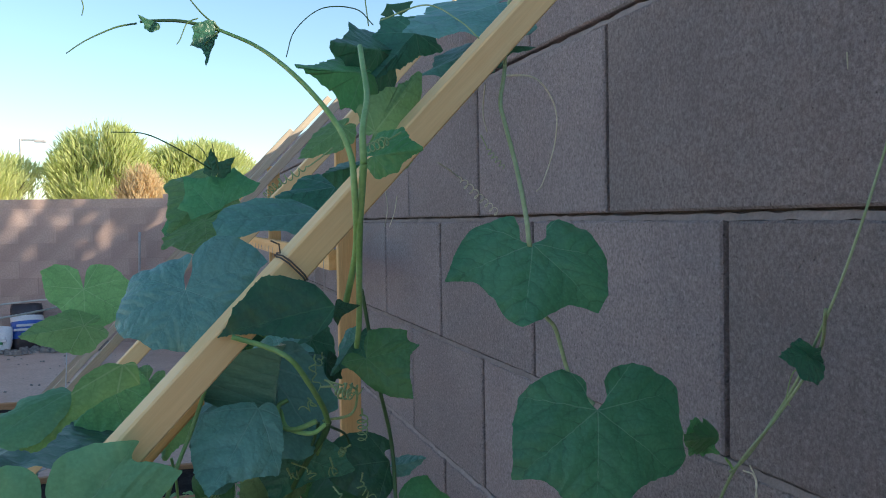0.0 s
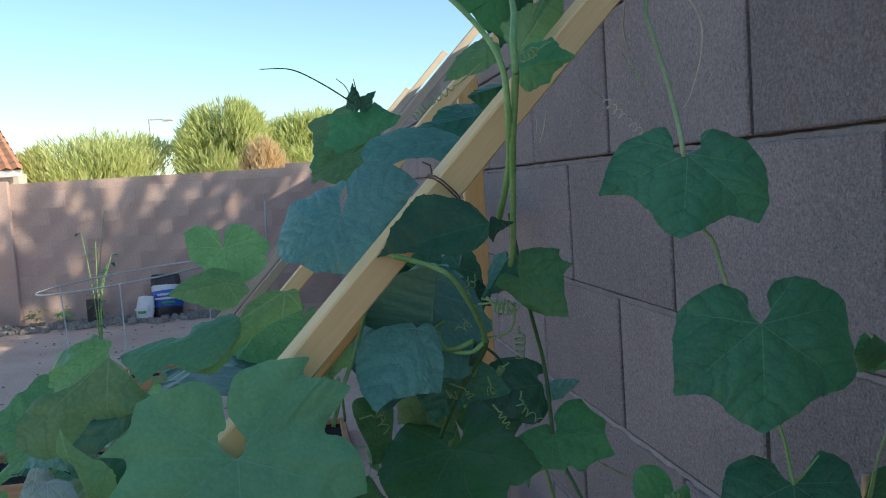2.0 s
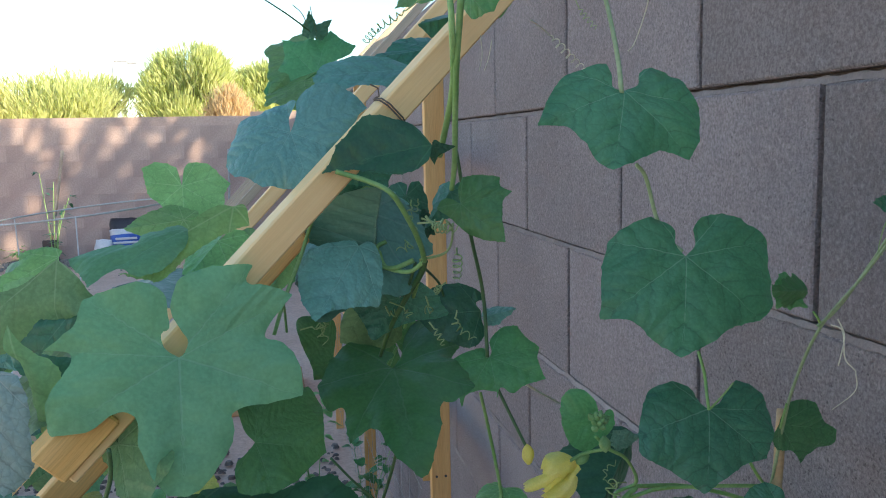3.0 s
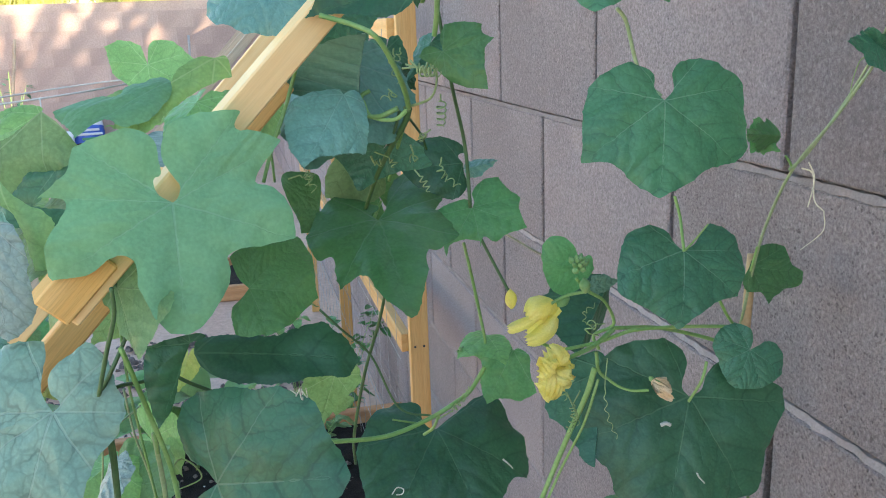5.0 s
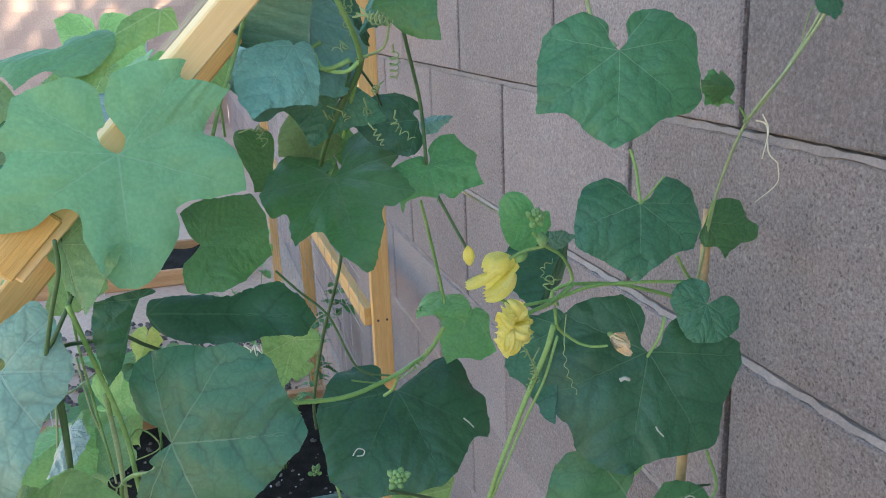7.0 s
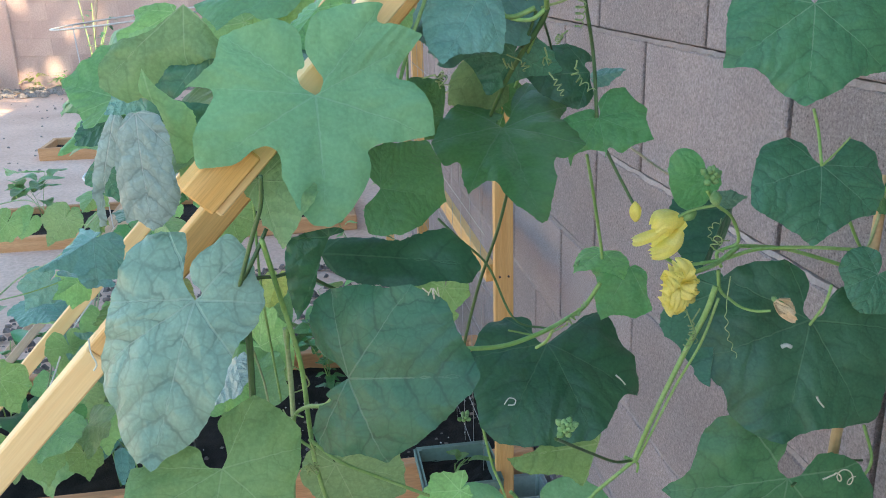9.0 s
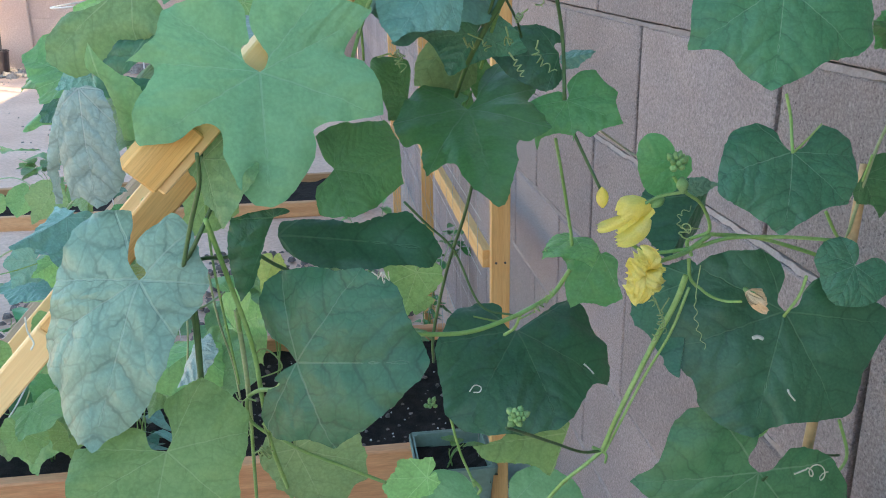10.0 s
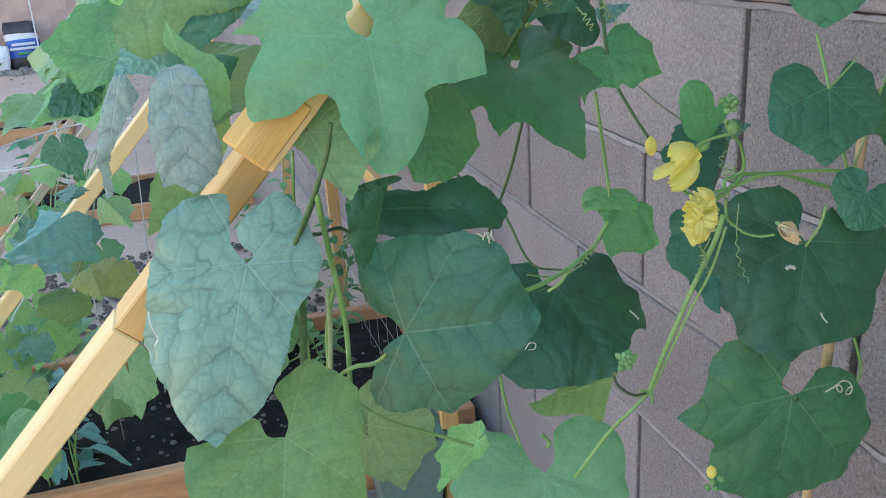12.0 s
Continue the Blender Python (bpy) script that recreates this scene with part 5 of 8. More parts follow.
leaf(trellis_vine, (0.070, 0.840, 1.332), (0.036, 0.820, 1.325), (0.056, 0.850, 1.340), (0.053, 0.810, 1.317), lobes=0.1, back=0.5, seed=139, mat=LEAF_DARK)
leaf(far_vine, (-0.339, 1.300, 0.992), (-0.359, 1.300, 1.037), (-0.370, 1.300, 1.009), (-0.322, 1.300, 1.020), lobes=0.3, back=0.6, seed=140, mat=LEAF_TEAL)
leaf(far_vine, (-0.515, 1.600, 0.833), (-0.530, 1.550, 0.816), (-0.567, 1.600, 0.827), (-0.480, 1.550, 0.821), lobes=0.2, back=0.6, seed=141, mat=LEAF_TEAL)
leaf(far_vine, (-0.418, 1.250, 0.792), (-0.421, 1.200, 0.774), (-0.445, 1.250, 0.787), (-0.380, 1.200, 0.792), lobes=0.2, back=0.6, seed=142, mat=LEAF_YOUNG2)
leaf(far_vine, (-0.385, 1.300, 0.769), (-0.377, 1.250, 0.747), (-0.414, 1.300, 0.764), (-0.361, 1.250, 0.762), lobes=0.2, back=0.6, seed=143, mat=LEAF_OLIVE)
leaf(far_vine, (-0.489, 1.400, 0.672), (-0.460, 1.350, 0.635), (-0.516, 1.400, 0.648), (-0.432, 1.350, 0.668), lobes=0.2, back=0.6, seed=144, mat=LEAF_YOUNG2)
leaf(far_vine, (-0.349, 1.450, 0.872), (-0.388, 1.400, 0.867), (-0.384, 1.450, 0.879), (-0.350, 1.400, 0.852), lobes=0.2, back=0.6, seed=145, mat=LEAF_YOUNG)
leaf(far_vine, (-0.286, 1.450, 0.903), (-0.322, 1.400, 0.887), (-0.330, 1.450, 0.902), (-0.281, 1.400, 0.879), lobes=0.2, back=0.6, seed=146, mat=LEAF_YELLOW)
leaf(far_vine, (-0.394, 1.400, 0.836), (-0.422, 1.400, 0.801), (-0.434, 1.400, 0.844), (-0.381, 1.400, 0.800), lobes=0.2, back=0.6, seed=147, mat=LEAF_TEAL)
leaf(far_vine, (-0.368, 1.500, 0.795), (-0.398, 1.500, 0.756), (-0.411, 1.500, 0.803), (-0.365, 1.500, 0.767), lobes=0.2, back=0.6, seed=148, mat=LEAF_YOUNG)
leaf(far_vine, (-0.296, 1.500, 0.715), (-0.288, 1.450, 0.664), (-0.326, 1.500, 0.684), (-0.260, 1.450, 0.695), lobes=0.3, back=0.7, seed=149, mat=LEAF_OLIVE)
leaf(far_vine, (-0.335, 1.600, 0.644), (-0.350, 1.550, 0.603), (-0.374, 1.600, 0.622), (-0.314, 1.550, 0.615), lobes=0.3, back=0.7, seed=150, mat=LEAF_YOUNG)
leaf(far_vine, (-0.415, 1.300, 0.778), (-0.429, 1.300, 0.741), (-0.433, 1.300, 0.782), (-0.400, 1.300, 0.758), lobes=0.3, back=0.7, seed=151, mat=LEAF_YOUNG2)
leaf(front_vine, (-0.228, 0.950, 1.255), (-0.251, 0.900, 1.229), (-0.251, 0.950, 1.250), (-0.222, 0.900, 1.237), lobes=.05, back=.6, seed=160, mat=LEAF_YOUNG)
leaf(front_vine, (-0.060, 0.980, 1.298), (-0.089, 0.950, 1.268), (-0.090, 1.000, 1.288), (-0.067, 0.950, 1.266), lobes=.1, back=.6, seed=161, mat=LEAF_YOUNG)
leaf(front_vine, (-0.033, 1.000, 1.293), (-0.054, 0.980, 1.264), (-0.062, 1.000, 1.285), (-0.027, 0.980, 1.276), lobes=.1, back=.6, seed=162, mat=LEAF_YOUNG)
leaf(front_vine, (-0.343, 1.200, 1.000), (-0.368, 1.180, 0.989), (-0.365, 1.200, 1.002), (-0.348, 1.180, 0.977), lobes=.4, back=.5, seed=163, mat=LEAF_YOUNG2)
leaf(far_vine, (-0.433, 1.400, 0.937), (-0.469, 1.400, 0.899), (-0.478, 1.400, 0.932), (-0.431, 1.400, 0.904), lobes=.3, back=.5, seed=164, mat=LEAF_TEAL)
leaf(far_vine, (-0.405, 1.300, 0.793), (-0.436, 1.300, 0.759), (-0.436, 1.300, 0.801), (-0.395, 1.300, 0.767), lobes=.3, back=.7, seed=165, mat=LEAF_SMOOTH2)
leaf(far_vine, (-0.454, 1.300, 0.736), (-0.448, 1.300, 0.683), (-0.474, 1.300, 0.704), (-0.421, 1.300, 0.715), lobes=.2, back=.7, seed=166, mat=LEAF_YOUNG2)
leaf(far_vine, (-0.397, 1.300, 0.730), (-0.396, 1.300, 0.686), (-0.419, 1.300, 0.706), (-0.374, 1.300, 0.710), lobes=.2, back=.7, seed=167, mat=LEAF_YOUNG)
leaf(trellis_vine, (0.072, 0.870, 1.229), (0.056, 0.870, 1.267), (0.032, 0.870, 1.244), (0.083, 0.870, 1.252), lobes=.1, back=.7, seed=170, mat=LEAF_SMOOTH2)
# deep green blade filling the dark gap behind the rafter end
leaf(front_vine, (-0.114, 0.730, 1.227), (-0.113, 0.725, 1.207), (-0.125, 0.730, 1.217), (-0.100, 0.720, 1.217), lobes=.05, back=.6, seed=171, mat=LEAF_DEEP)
leaf(far_vine, (-0.157, 1.900, 0.740), (-0.180, 1.880, 0.679), (-0.188, 1.900, 0.721), (-0.142, 1.900, 0.703), lobes=.1, back=.6, seed=172, mat=LEAF_YELLOW)
leaf(far_vine, (-0.178, 1.300, 1.045), (-0.224, 1.300, 0.986), (-0.214, 1.300, 1.035), (-0.174, 1.300, 0.994), lobes=.1, back=.6, seed=173, mat=LEAF_YOUNG)
leaf(far_vine, (-0.138, 1.050, 0.968), (-0.101, 1.000, 0.947), (-0.156, 1.050, 0.944), (-0.101, 1.000, 0.979), lobes=.1, back=.6, seed=174, mat=LEAF_YOUNG)
leaf(far_vine, (-0.173, 1.000, 0.970), (-0.215, 0.950, 0.959), (-0.212, 1.000, 0.966), (-0.176, 0.950, 0.946), lobes=.1, back=.6, seed=175, mat=LEAF_YOUNG2)
leaf(far_vine, (-0.162, 1.000, 0.945), (-0.140, 0.950, 0.928), (-0.184, 1.000, 0.926), (-0.114, 0.950, 0.951), lobes=.1, back=.7, seed=176, mat=LEAF_YOUNG2)
leaf(front_vine, (-0.148, 0.900, 1.022), (-0.166, 0.880, 0.992), (-0.162, 0.900, 1.011), (-0.148, 0.870, 1.009), lobes=0, back=.3, seed=177, mat=LEAF_GREY, fold=.4)
leaf(trellis_vine, (0.096, 0.880, 1.320), (0.091, 0.860, 1.293), (0.082, 0.880, 1.310), (0.108, 0.880, 1.307), lobes=.5, back=.7, seed=178, mat=LEAF_DEEP, point=.8)
leaf(trellis_vine, (0.111, 0.840, 1.342), (0.092, 0.840, 1.315), (0.100, 0.850, 1.335), (0.114, 0.840, 1.322), lobes=.3, back=.6, seed=179, mat=LEAF_DARK)
leaf(trellis_vine, (0.056, 0.900, 1.336), (0.040, 0.900, 1.318), (0.039, 0.900, 1.333), (0.062, 0.900, 1.321), lobes=.1, back=.6, seed=180, mat=LEAF_YOUNG)
leaf(far_vine, (0.042, 1.000, 1.012), (0.015, 1.000, 1.016), (0.027, 1.000, 1.032), (0.040, 1.000, 0.989), lobes=.3, back=.8, seed=181, mat=LEAF_YOUNG)
leaf(far_vine, (-0.439, 1.300, 1.049), (-0.463, 1.300, 1.023), (-0.464, 1.300, 1.051), (-0.437, 1.300, 1.024), lobes=.2, back=.7, seed=182, mat=LEAF_YOUNG2)
leaf(far_vine, (-0.386, 1.350, 1.037), (-0.412, 1.350, 1.002), (-0.417, 1.350, 1.036), (-0.377, 1.350, 1.010), lobes=.2, back=.7, seed=183, mat=LEAF_OLIVE)
leaf(far_vine, (-0.483, 1.300, 0.846), (-0.465, 1.300, 0.796), (-0.496, 1.300, 0.809), (-0.444, 1.300, 0.834), lobes=.2, back=.7, seed=184, mat=LEAF_YOUNG)
leaf(far_vine, (-0.421, 1.400, 0.841), (-0.407, 1.400, 0.787), (-0.442, 1.400, 0.800), (-0.382, 1.400, 0.827), lobes=.2, back=.7, seed=185, mat=LEAF_YOUNG2)
leaf(far_vine, (-0.430, 1.450, 0.747), (-0.468, 1.450, 0.706), (-0.470, 1.450, 0.743), (-0.429, 1.450, 0.701), lobes=.2, back=.7, seed=186, mat=LEAF_OLIVE)
leaf(far_vine, (-0.425, 1.500, 0.673), (-0.418, 1.500, 0.612), (-0.454, 1.500, 0.647), (-0.393, 1.500, 0.638), lobes=.2, back=.7, seed=187, mat=LEAF_YOUNG2)
leaf(far_vine, (-0.477, 1.200, 0.808), (-0.496, 1.200, 0.773), (-0.502, 1.200, 0.804), (-0.464, 1.200, 0.775), lobes=.2, back=.7, seed=188, mat=LEAF_YOUNG)
leaf(wall_vine, (0.337, 0.765, 1.271), (0.310, 0.750, 1.274), (0.324, 0.760, 1.259), (0.324, 0.760, 1.280), lobes=0.2, back=0.5, seed=190, mat=LEAF_SMOOTH2)
leaf(wall_vine, (0.334, 0.765, 1.267), (0.347, 0.760, 1.258), (0.337, 0.765, 1.256), (0.343, 0.765, 1.270), lobes=0.3, back=0.6, seed=191, mat=LEAF_SMOOTH2)
vr = random.Random(31)
for k in range(46):
    fx, fy = vr.uniform(-0.68, -0.30), vr.uniform(1.5, 2.35)
    at = Vector((fx, fy, 1.318 + 1.055 * fx + vr.uniform(-0.16, 0.06)))
    size = vr.uniform(0.030, 0.055)
    turn = vr.uniform(-1.3, 1.3)
    down = Vector((math.sin(turn) * 0.8, -0.45, -math.cos(turn)))
    side = Vector((math.cos(turn), vr.uniform(-0.3, 0.3), math.sin(turn) * 0.8))
    leaf(far_vine, at, at + down * size, at - side * size * 0.8 + down * size * 0.3, at + side * size * 0.8 + down * size * 0.3, lobes=vr.uniform(0.1, 0.35), back=0.7,
         seed=200 + k, mat=(LEAF_YOUNG2, LEAF_OLIVE, LEAF_SMOOTH2, LEAF_YOUNG2, LEAF_TEAL, LEAF_SMOOTH)[k % 6])
for k in range(9):
    fx, fy = vr.uniform(-0.62, -0.34), vr.uniform(1.5, 2.3)
    z = 1.318 + 1.055 * fx
    tube("stem", [(fx, fy, z - 0.12), (fx + 0.05, fy - 0.03, z - 0.02), (fx + 0.07, fy + 0.04, z + 0.07), (fx + 0.14, fy + 0.02, z + 0.13)], .0014, .0011, STEM_PALE, far_vine)
tube("stem", [(0.350, 0.660, 1.367), (0.378, 0.700, 1.334), (0.374, 0.735, 1.287), (0.359, 0.762, 1.244), (0.358, 0.790, 1.195), (0.356, 0.800, 1.159), (0.359, 0.815, 1.118), (0.364, 0.830, 1.093)], .0011, .0013, STEM_PALE, wall_vine)
tube("stem", [(0.408, 0.660, 1.508), (0.405, 0.670, 1.469), (0.385, 0.680, 1.396), (0.378, 0.700, 1.345), (0.379, 0.725, 1.308), (0.367, 0.752, 1.261), (0.356, 0.762, 1.244)], .0009, .0012, STEM_PALE, wall_vine)
tube("stem", [(0.353, 0.830, 1.087), (0.324, 0.830, 1.098), (0.282, 0.815, 1.114), (0.238, 0.800, 1.124)], .0019, .0016, STEM, wall_vine)
tube("stem", [(0.363, 0.820, 1.104), (0.299, 0.800, 1.118), (0.255, 0.800, 1.120), (0.224, 0.795, 1.116), (0.188, 0.785, 1.118), (0.170, 0.780, 1.128)], .0016, .0014, STEM, wall_vine)
tube("stem", [(0.238, 0.800, 1.123), (0.217, 0.790, 1.115), (0.191, 0.770, 1.117), (0.182, 0.765, 1.116)], .002, .0016, STEM, wall_vine)
tube("stem", [(0.226, 0.800, 1.108), (0.222, 0.800, 1.120), (0.238, 0.800, 1.127), (0.224, 0.785, 1.151), (0.204, 0.770, 1.166), (0.190, 0.757, 1.180)], .0014, .0012, STEM, wall_vine)
tube("stem", [(0.206, 0.770, 1.166), (0.188, 0.775, 1.162), (0.173, 0.775, 1.155)], .0013, .0012, STEM, wall_vine)
tube("stem", [(0.232, 0.800, 1.084), (0.243, 0.800, 1.075), (0.253, 0.795, 1.072), (0.264, 0.790, 1.073)], .0012, .0012, STEM, wall_vine)
tube("stem", [(0.224, 0.800, 1.106), (0.226, 0.800, 1.091), (0.232, 0.800, 1.083)], .0015, .0012, STEM, wall_vine)
tube("stem", [(0.223, 0.800, 1.093), (0.216, 0.800, 1.071), (0.201, 0.805, 1.032), (0.181, 0.810, 0.978), (0.169, 0.813, 0.941)], .0024, .0019, STEM, wall_vine)
tube("stem", [(0.226, 0.800, 1.083), (0.214, 0.800, 1.047), (0.197, 0.805, 1.008), (0.179, 0.810, 0.961), (0.171, 0.813, 0.939)], .0012, .001, STEM, wall_vine)
tube("stem", [(0.169, 0.813, 0.941), (0.156, 0.815, 0.928), (0.137, 0.820, 0.907), (0.109, 0.830, 0.862)], .0016, .0016, STEM, wall_vine)
tube("stem", [(0.167, 0.813, 0.941), (0.148, 0.800, 0.950), (0.113, 0.760, 0.986), (0.076, 0.700, 1.033), (0.060, 0.668, 1.056)], .0013, .0011, STEM_DARK, wall_vine)
tube("stem", [(0.161, 0.813, 0.945), (0.172, 0.813, 0.938), (0.171, 0.810, 0.931)], .0016, .0009, STEM, wall_vine)
tube("stem", [(-0.001, 0.800, 1.065), (0.025, 0.808, 1.057), (0.060, 0.812, 1.054), (0.093, 0.820, 1.059), (0.120, 0.836, 1.063), (0.134, 0.842, 1.069), (0.147, 0.845, 1.086)], .0019, .0017, STEM, trellis_vine)
tube("stem", [(0.099, 0.825, 1.059), (0.073, 0.830, 1.068), (0.055, 0.840, 1.109), (0.035, 0.850, 1.129), (0.020, 0.860, 1.144)], .0009, .0011, STEM_DARK, trellis_vine)
tube("stem", [(0.086, 0.820, 1.057), (0.066, 0.820, 1.063)], .0009, .0007, STEM, trellis_vine)
tube("stem", [(0.096, 0.850, 1.032), (0.102, 0.840, 1.042), (0.104, 0.825, 1.061)], .0013, .0013, STEM, trellis_vine)
tube("stem", [(0.113, 0.830, 1.376), (0.123, 0.830, 1.313), (0.133, 0.835, 1.267), (0.132, 0.820, 1.223)], .0013, .0014, STEM_DARK, trellis_vine)
tube("stem", [(0.130, 0.835, 1.193), (0.138, 0.840, 1.159), (0.147, 0.845, 1.115), (0.148, 0.845, 1.105)], .0012, .0013, STEM, trellis_vine)
tube("stem", [(0.138, 0.820, 1.202), (0.145, 0.810, 1.184), (0.153, 0.795, 1.163)], .0012, .0011, STEM_DARK, trellis_vine)
tube("stem", [(0.020, 0.720, 1.362), (0.038, 0.715, 1.356), (0.050, 0.710, 1.349), (0.061, 0.720, 1.333), (0.071, 0.740, 1.316), (0.076, 0.755, 1.304)], .0015, .0017, STEM, trellis_vine)
tube("stem", [(0.076, 0.755, 1.304), (0.075, 0.765, 1.294), (0.068, 0.780, 1.277), (0.060, 0.800, 1.254), (0.056, 0.830, 1.227)], .0023, .0015, STEM_DARK, trellis_vine)
tube("stem", [(0.076, 0.755, 1.304), (0.067, 0.760, 1.297), (0.054, 0.770, 1.299), (0.051, 0.780, 1.308)], .0016, .0012, STEM, trellis_vine)
tube("stem", [(0.072, 0.765, 1.302), (0.069, 0.770, 1.289), (0.065, 0.775, 1.279)], .001, .001, STEM_DARK, trellis_vine)
tube("stem", [(0.077, 0.760, 1.302), (0.076, 0.800, 1.274), (0.074, 0.830, 1.246)], .0013, .0012, STEM, trellis_vine)
tube("stem", [(0.077, 0.770, 1.299), (0.099, 0.830, 1.278), (0.106, 0.845, 1.265)], .0009, .0009, STEM_DARK, trellis_vine)
tube("stem", [(0.073, 0.840, 1.177), (0.065, 0.850, 1.135), (0.053, 0.870, 1.082), (0.045, 0.900, 1.015), (0.047, 0.920, 0.978)], .0012, .0014, STEM_DARK, trellis_vine)
tube("stem", [(0.093, 0.750, 1.348), (0.093, 0.740, 1.366), (0.087, 0.705, 1.413), (0.086, 0.690, 1.440), (0.086, 0.685, 1.452)], .0016, .002, STEM, trellis_vine)
tube("stem", [(0.088, 0.760, 1.369), (0.087, 0.715, 1.407), (0.082, 0.690, 1.437), (0.080, 0.690, 1.458), (0.073, 0.700, 1.477), (0.057, 0.715, 1.500), (0.039, 0.735, 1.519), (0.019, 0.755, 1.532)], .002, .0011, STEM, trellis_vine)
tube("stem", [(0.019, 0.755, 1.532), (0.000, 0.770, 1.539), (-0.015, 0.785, 1.542), (-0.024, 0.790, 1.542)], .0011, .0008, STEM_DARK, trellis_vine)
tube("stem", [(0.086, 0.685, 1.452), (0.087, 0.690, 1.470), (0.096, 0.720, 1.492), (0.102, 0.760, 1.518), (0.105, 0.780, 1.531)], .0019, .0016, STEM, trellis_vine)
tube("stem", [(0.019, 0.755, 1.533), (0.010, 0.760, 1.542), (0.002, 0.765, 1.553)], .0006, .0004, STEM_DARK, trellis_vine)
tube("stem", [(0.019, 0.755, 1.531), (0.013, 0.750, 1.525), (0.011, 0.750, 1.522)], .0007, .0006, STEM_DARK, trellis_vine)
tube("stem", [(0.008, 0.760, 1.539), (0.002, 0.760, 1.536), (-0.002, 0.755, 1.526), (-0.004, 0.750, 1.522)], .0004, .0003, STEM_DARK, trellis_vine)
tube("stem", [(-0.026, 0.790, 1.541), (-0.038, 0.790, 1.538), (-0.054, 0.790, 1.530), (-0.065, 0.790, 1.522)], .0006, .0003, STEM_DARK, trellis_vine)
tube("stem", [(-0.056, 0.790, 1.554), (-0.055, 0.790, 1.549), (-0.056, 0.790, 1.544)], .0004, .0003, STEM_DARK, trellis_vine)
tube("stem", [(0.118, 0.800, 1.549), (0.105, 0.790, 1.556), (0.082, 0.780, 1.553), (0.064, 0.770, 1.537), (0.057, 0.760, 1.519)], .0004, .0003, STEM_DARK, trellis_vine)
tube("tendril", [(0.115, 0.800, 1.548), (0.113, 0.800, 1.566)], .0004, .0004, TENDRIL, trellis_vine)
tube("tendril", [(0.123, 0.800, 1.552), (0.139, 0.750, 1.551), (0.150, 0.720, 1.536), (0.155, 0.700, 1.522)], .0005, .0004, TENDRIL, trellis_vine)
tube("stem", [(0.018, 0.900, 1.462), (-0.003, 0.880, 1.474), (-0.025, 0.860, 1.483), (-0.046, 0.850, 1.483)], .0006, .0003, STEM_DARK, front_vine)
tube("stem", [(0.019, 0.910, 1.462), (0.014, 0.910, 1.475), (0.007, 0.910, 1.482)], .0004, .0003, STEM_DARK, front_vine)
tube("stem", [(0.024, 0.910, 1.462), (0.021, 0.910, 1.475), (0.020, 0.910, 1.481)], .0004, .0003, STEM_DARK, front_vine)
tube("stem", [(0.199, 0.738, 1.405), (0.200, 0.746, 1.425), (0.200, 0.760, 1.454), (0.198, 0.775, 1.485), (0.198, 0.782, 1.499), (0.204, 0.790, 1.519), (0.210, 0.800, 1.547), (0.217, 0.810, 1.577)], .0016, .0013, STEM_PALE, wall_vine)
tube("stem", [(0.212, 0.745, 1.361), (0.220, 0.748, 1.352), (0.229, 0.752, 1.327), (0.235, 0.750, 1.313), (0.243, 0.742, 1.304)], .0013, .0014, STEM_PALE, wall_vine)
tube("stem", [(0.270, 0.770, 1.230), (0.272, 0.765, 1.216), (0.269, 0.755, 1.203), (0.268, 0.750, 1.194)], .0011, .0011, STEM, wall_vine)
tube("stem", [(0.269, 0.750, 1.195), (0.275, 0.745, 1.205), (0.280, 0.740, 1.215)], .0009, .0006, STEM, wall_vine)
tube("stem", [(0.328, 0.800, 1.136), (0.343, 0.810, 1.117), (0.363, 0.825, 1.097)], .0013, .0012, STEM, wall_vine)
tube("stem", [(0.354, 0.800, 1.158), (0.352, 0.790, 1.180)], .001, .001, STEM, wall_vine)
tube("stem", [(0.319, 0.800, 1.086), (0.315, 0.800, 1.070), (0.307, 0.805, 1.051)], .0013, .0013, STEM, wall_vine)
tube("stem", [(0.351, 0.760, 1.255), (0.355, 0.760, 1.250), (0.359, 0.762, 1.244)], .0009, .0009, STEM, wall_vine)
tube("stem", [(0.291, 0.780, 0.922), (0.318, 0.800, 0.920), (0.360, 0.820, 0.912), (0.388, 0.830, 0.904)], .0012, .0011, STEM_DARK, wall_vine)
tube("stem", [(0.363, 0.800, 0.958), (0.374, 0.800, 0.927), (0.370, 0.800, 0.911), (0.356, 0.800, 0.903)], .0014, .0014, STEM, wall_vine)
tube("tendril", [(0.365, 0.760, 1.245), (0.371, 0.755, 1.241), (0.370, 0.750, 1.223), (0.375, 0.745, 1.215)], .0006, .0005, DRY, wall_vine)
tube("tendril", [(0.375, 0.745, 1.215), (0.379, 0.750, 1.199), (0.365, 0.755, 1.185)], .0005, .0003, DRY, wall_vine)
tube("tendril", [(0.367, 0.700, 1.326), (0.359, 0.700, 1.323), (0.358, 0.705, 1.306), (0.361, 0.705, 1.301)], .0005, .0003, TENDRIL, wall_vine)
tube("tendril", [(0.418, 0.720, 1.528), (0.420, 0.720, 1.515), (0.421, 0.710, 1.504), (0.427, 0.700, 1.501), (0.427, 0.690, 1.494)], .0006, .0005, DRY, wall_vine)
tube("tendril", [(0.238, 0.880, 1.533), (0.256, 0.860, 1.528), (0.267, 0.850, 1.506), (0.267, 0.850, 1.480), (0.257, 0.850, 1.450), (0.251, 0.850, 1.442)], .0008, .0005, DRY, wall_vine)
tube("tendril", [(0.219, 0.870, 1.524), (0.217, 0.870, 1.503), (0.220, 0.870, 1.488)], .0006, .0005, DRY, wall_vine)
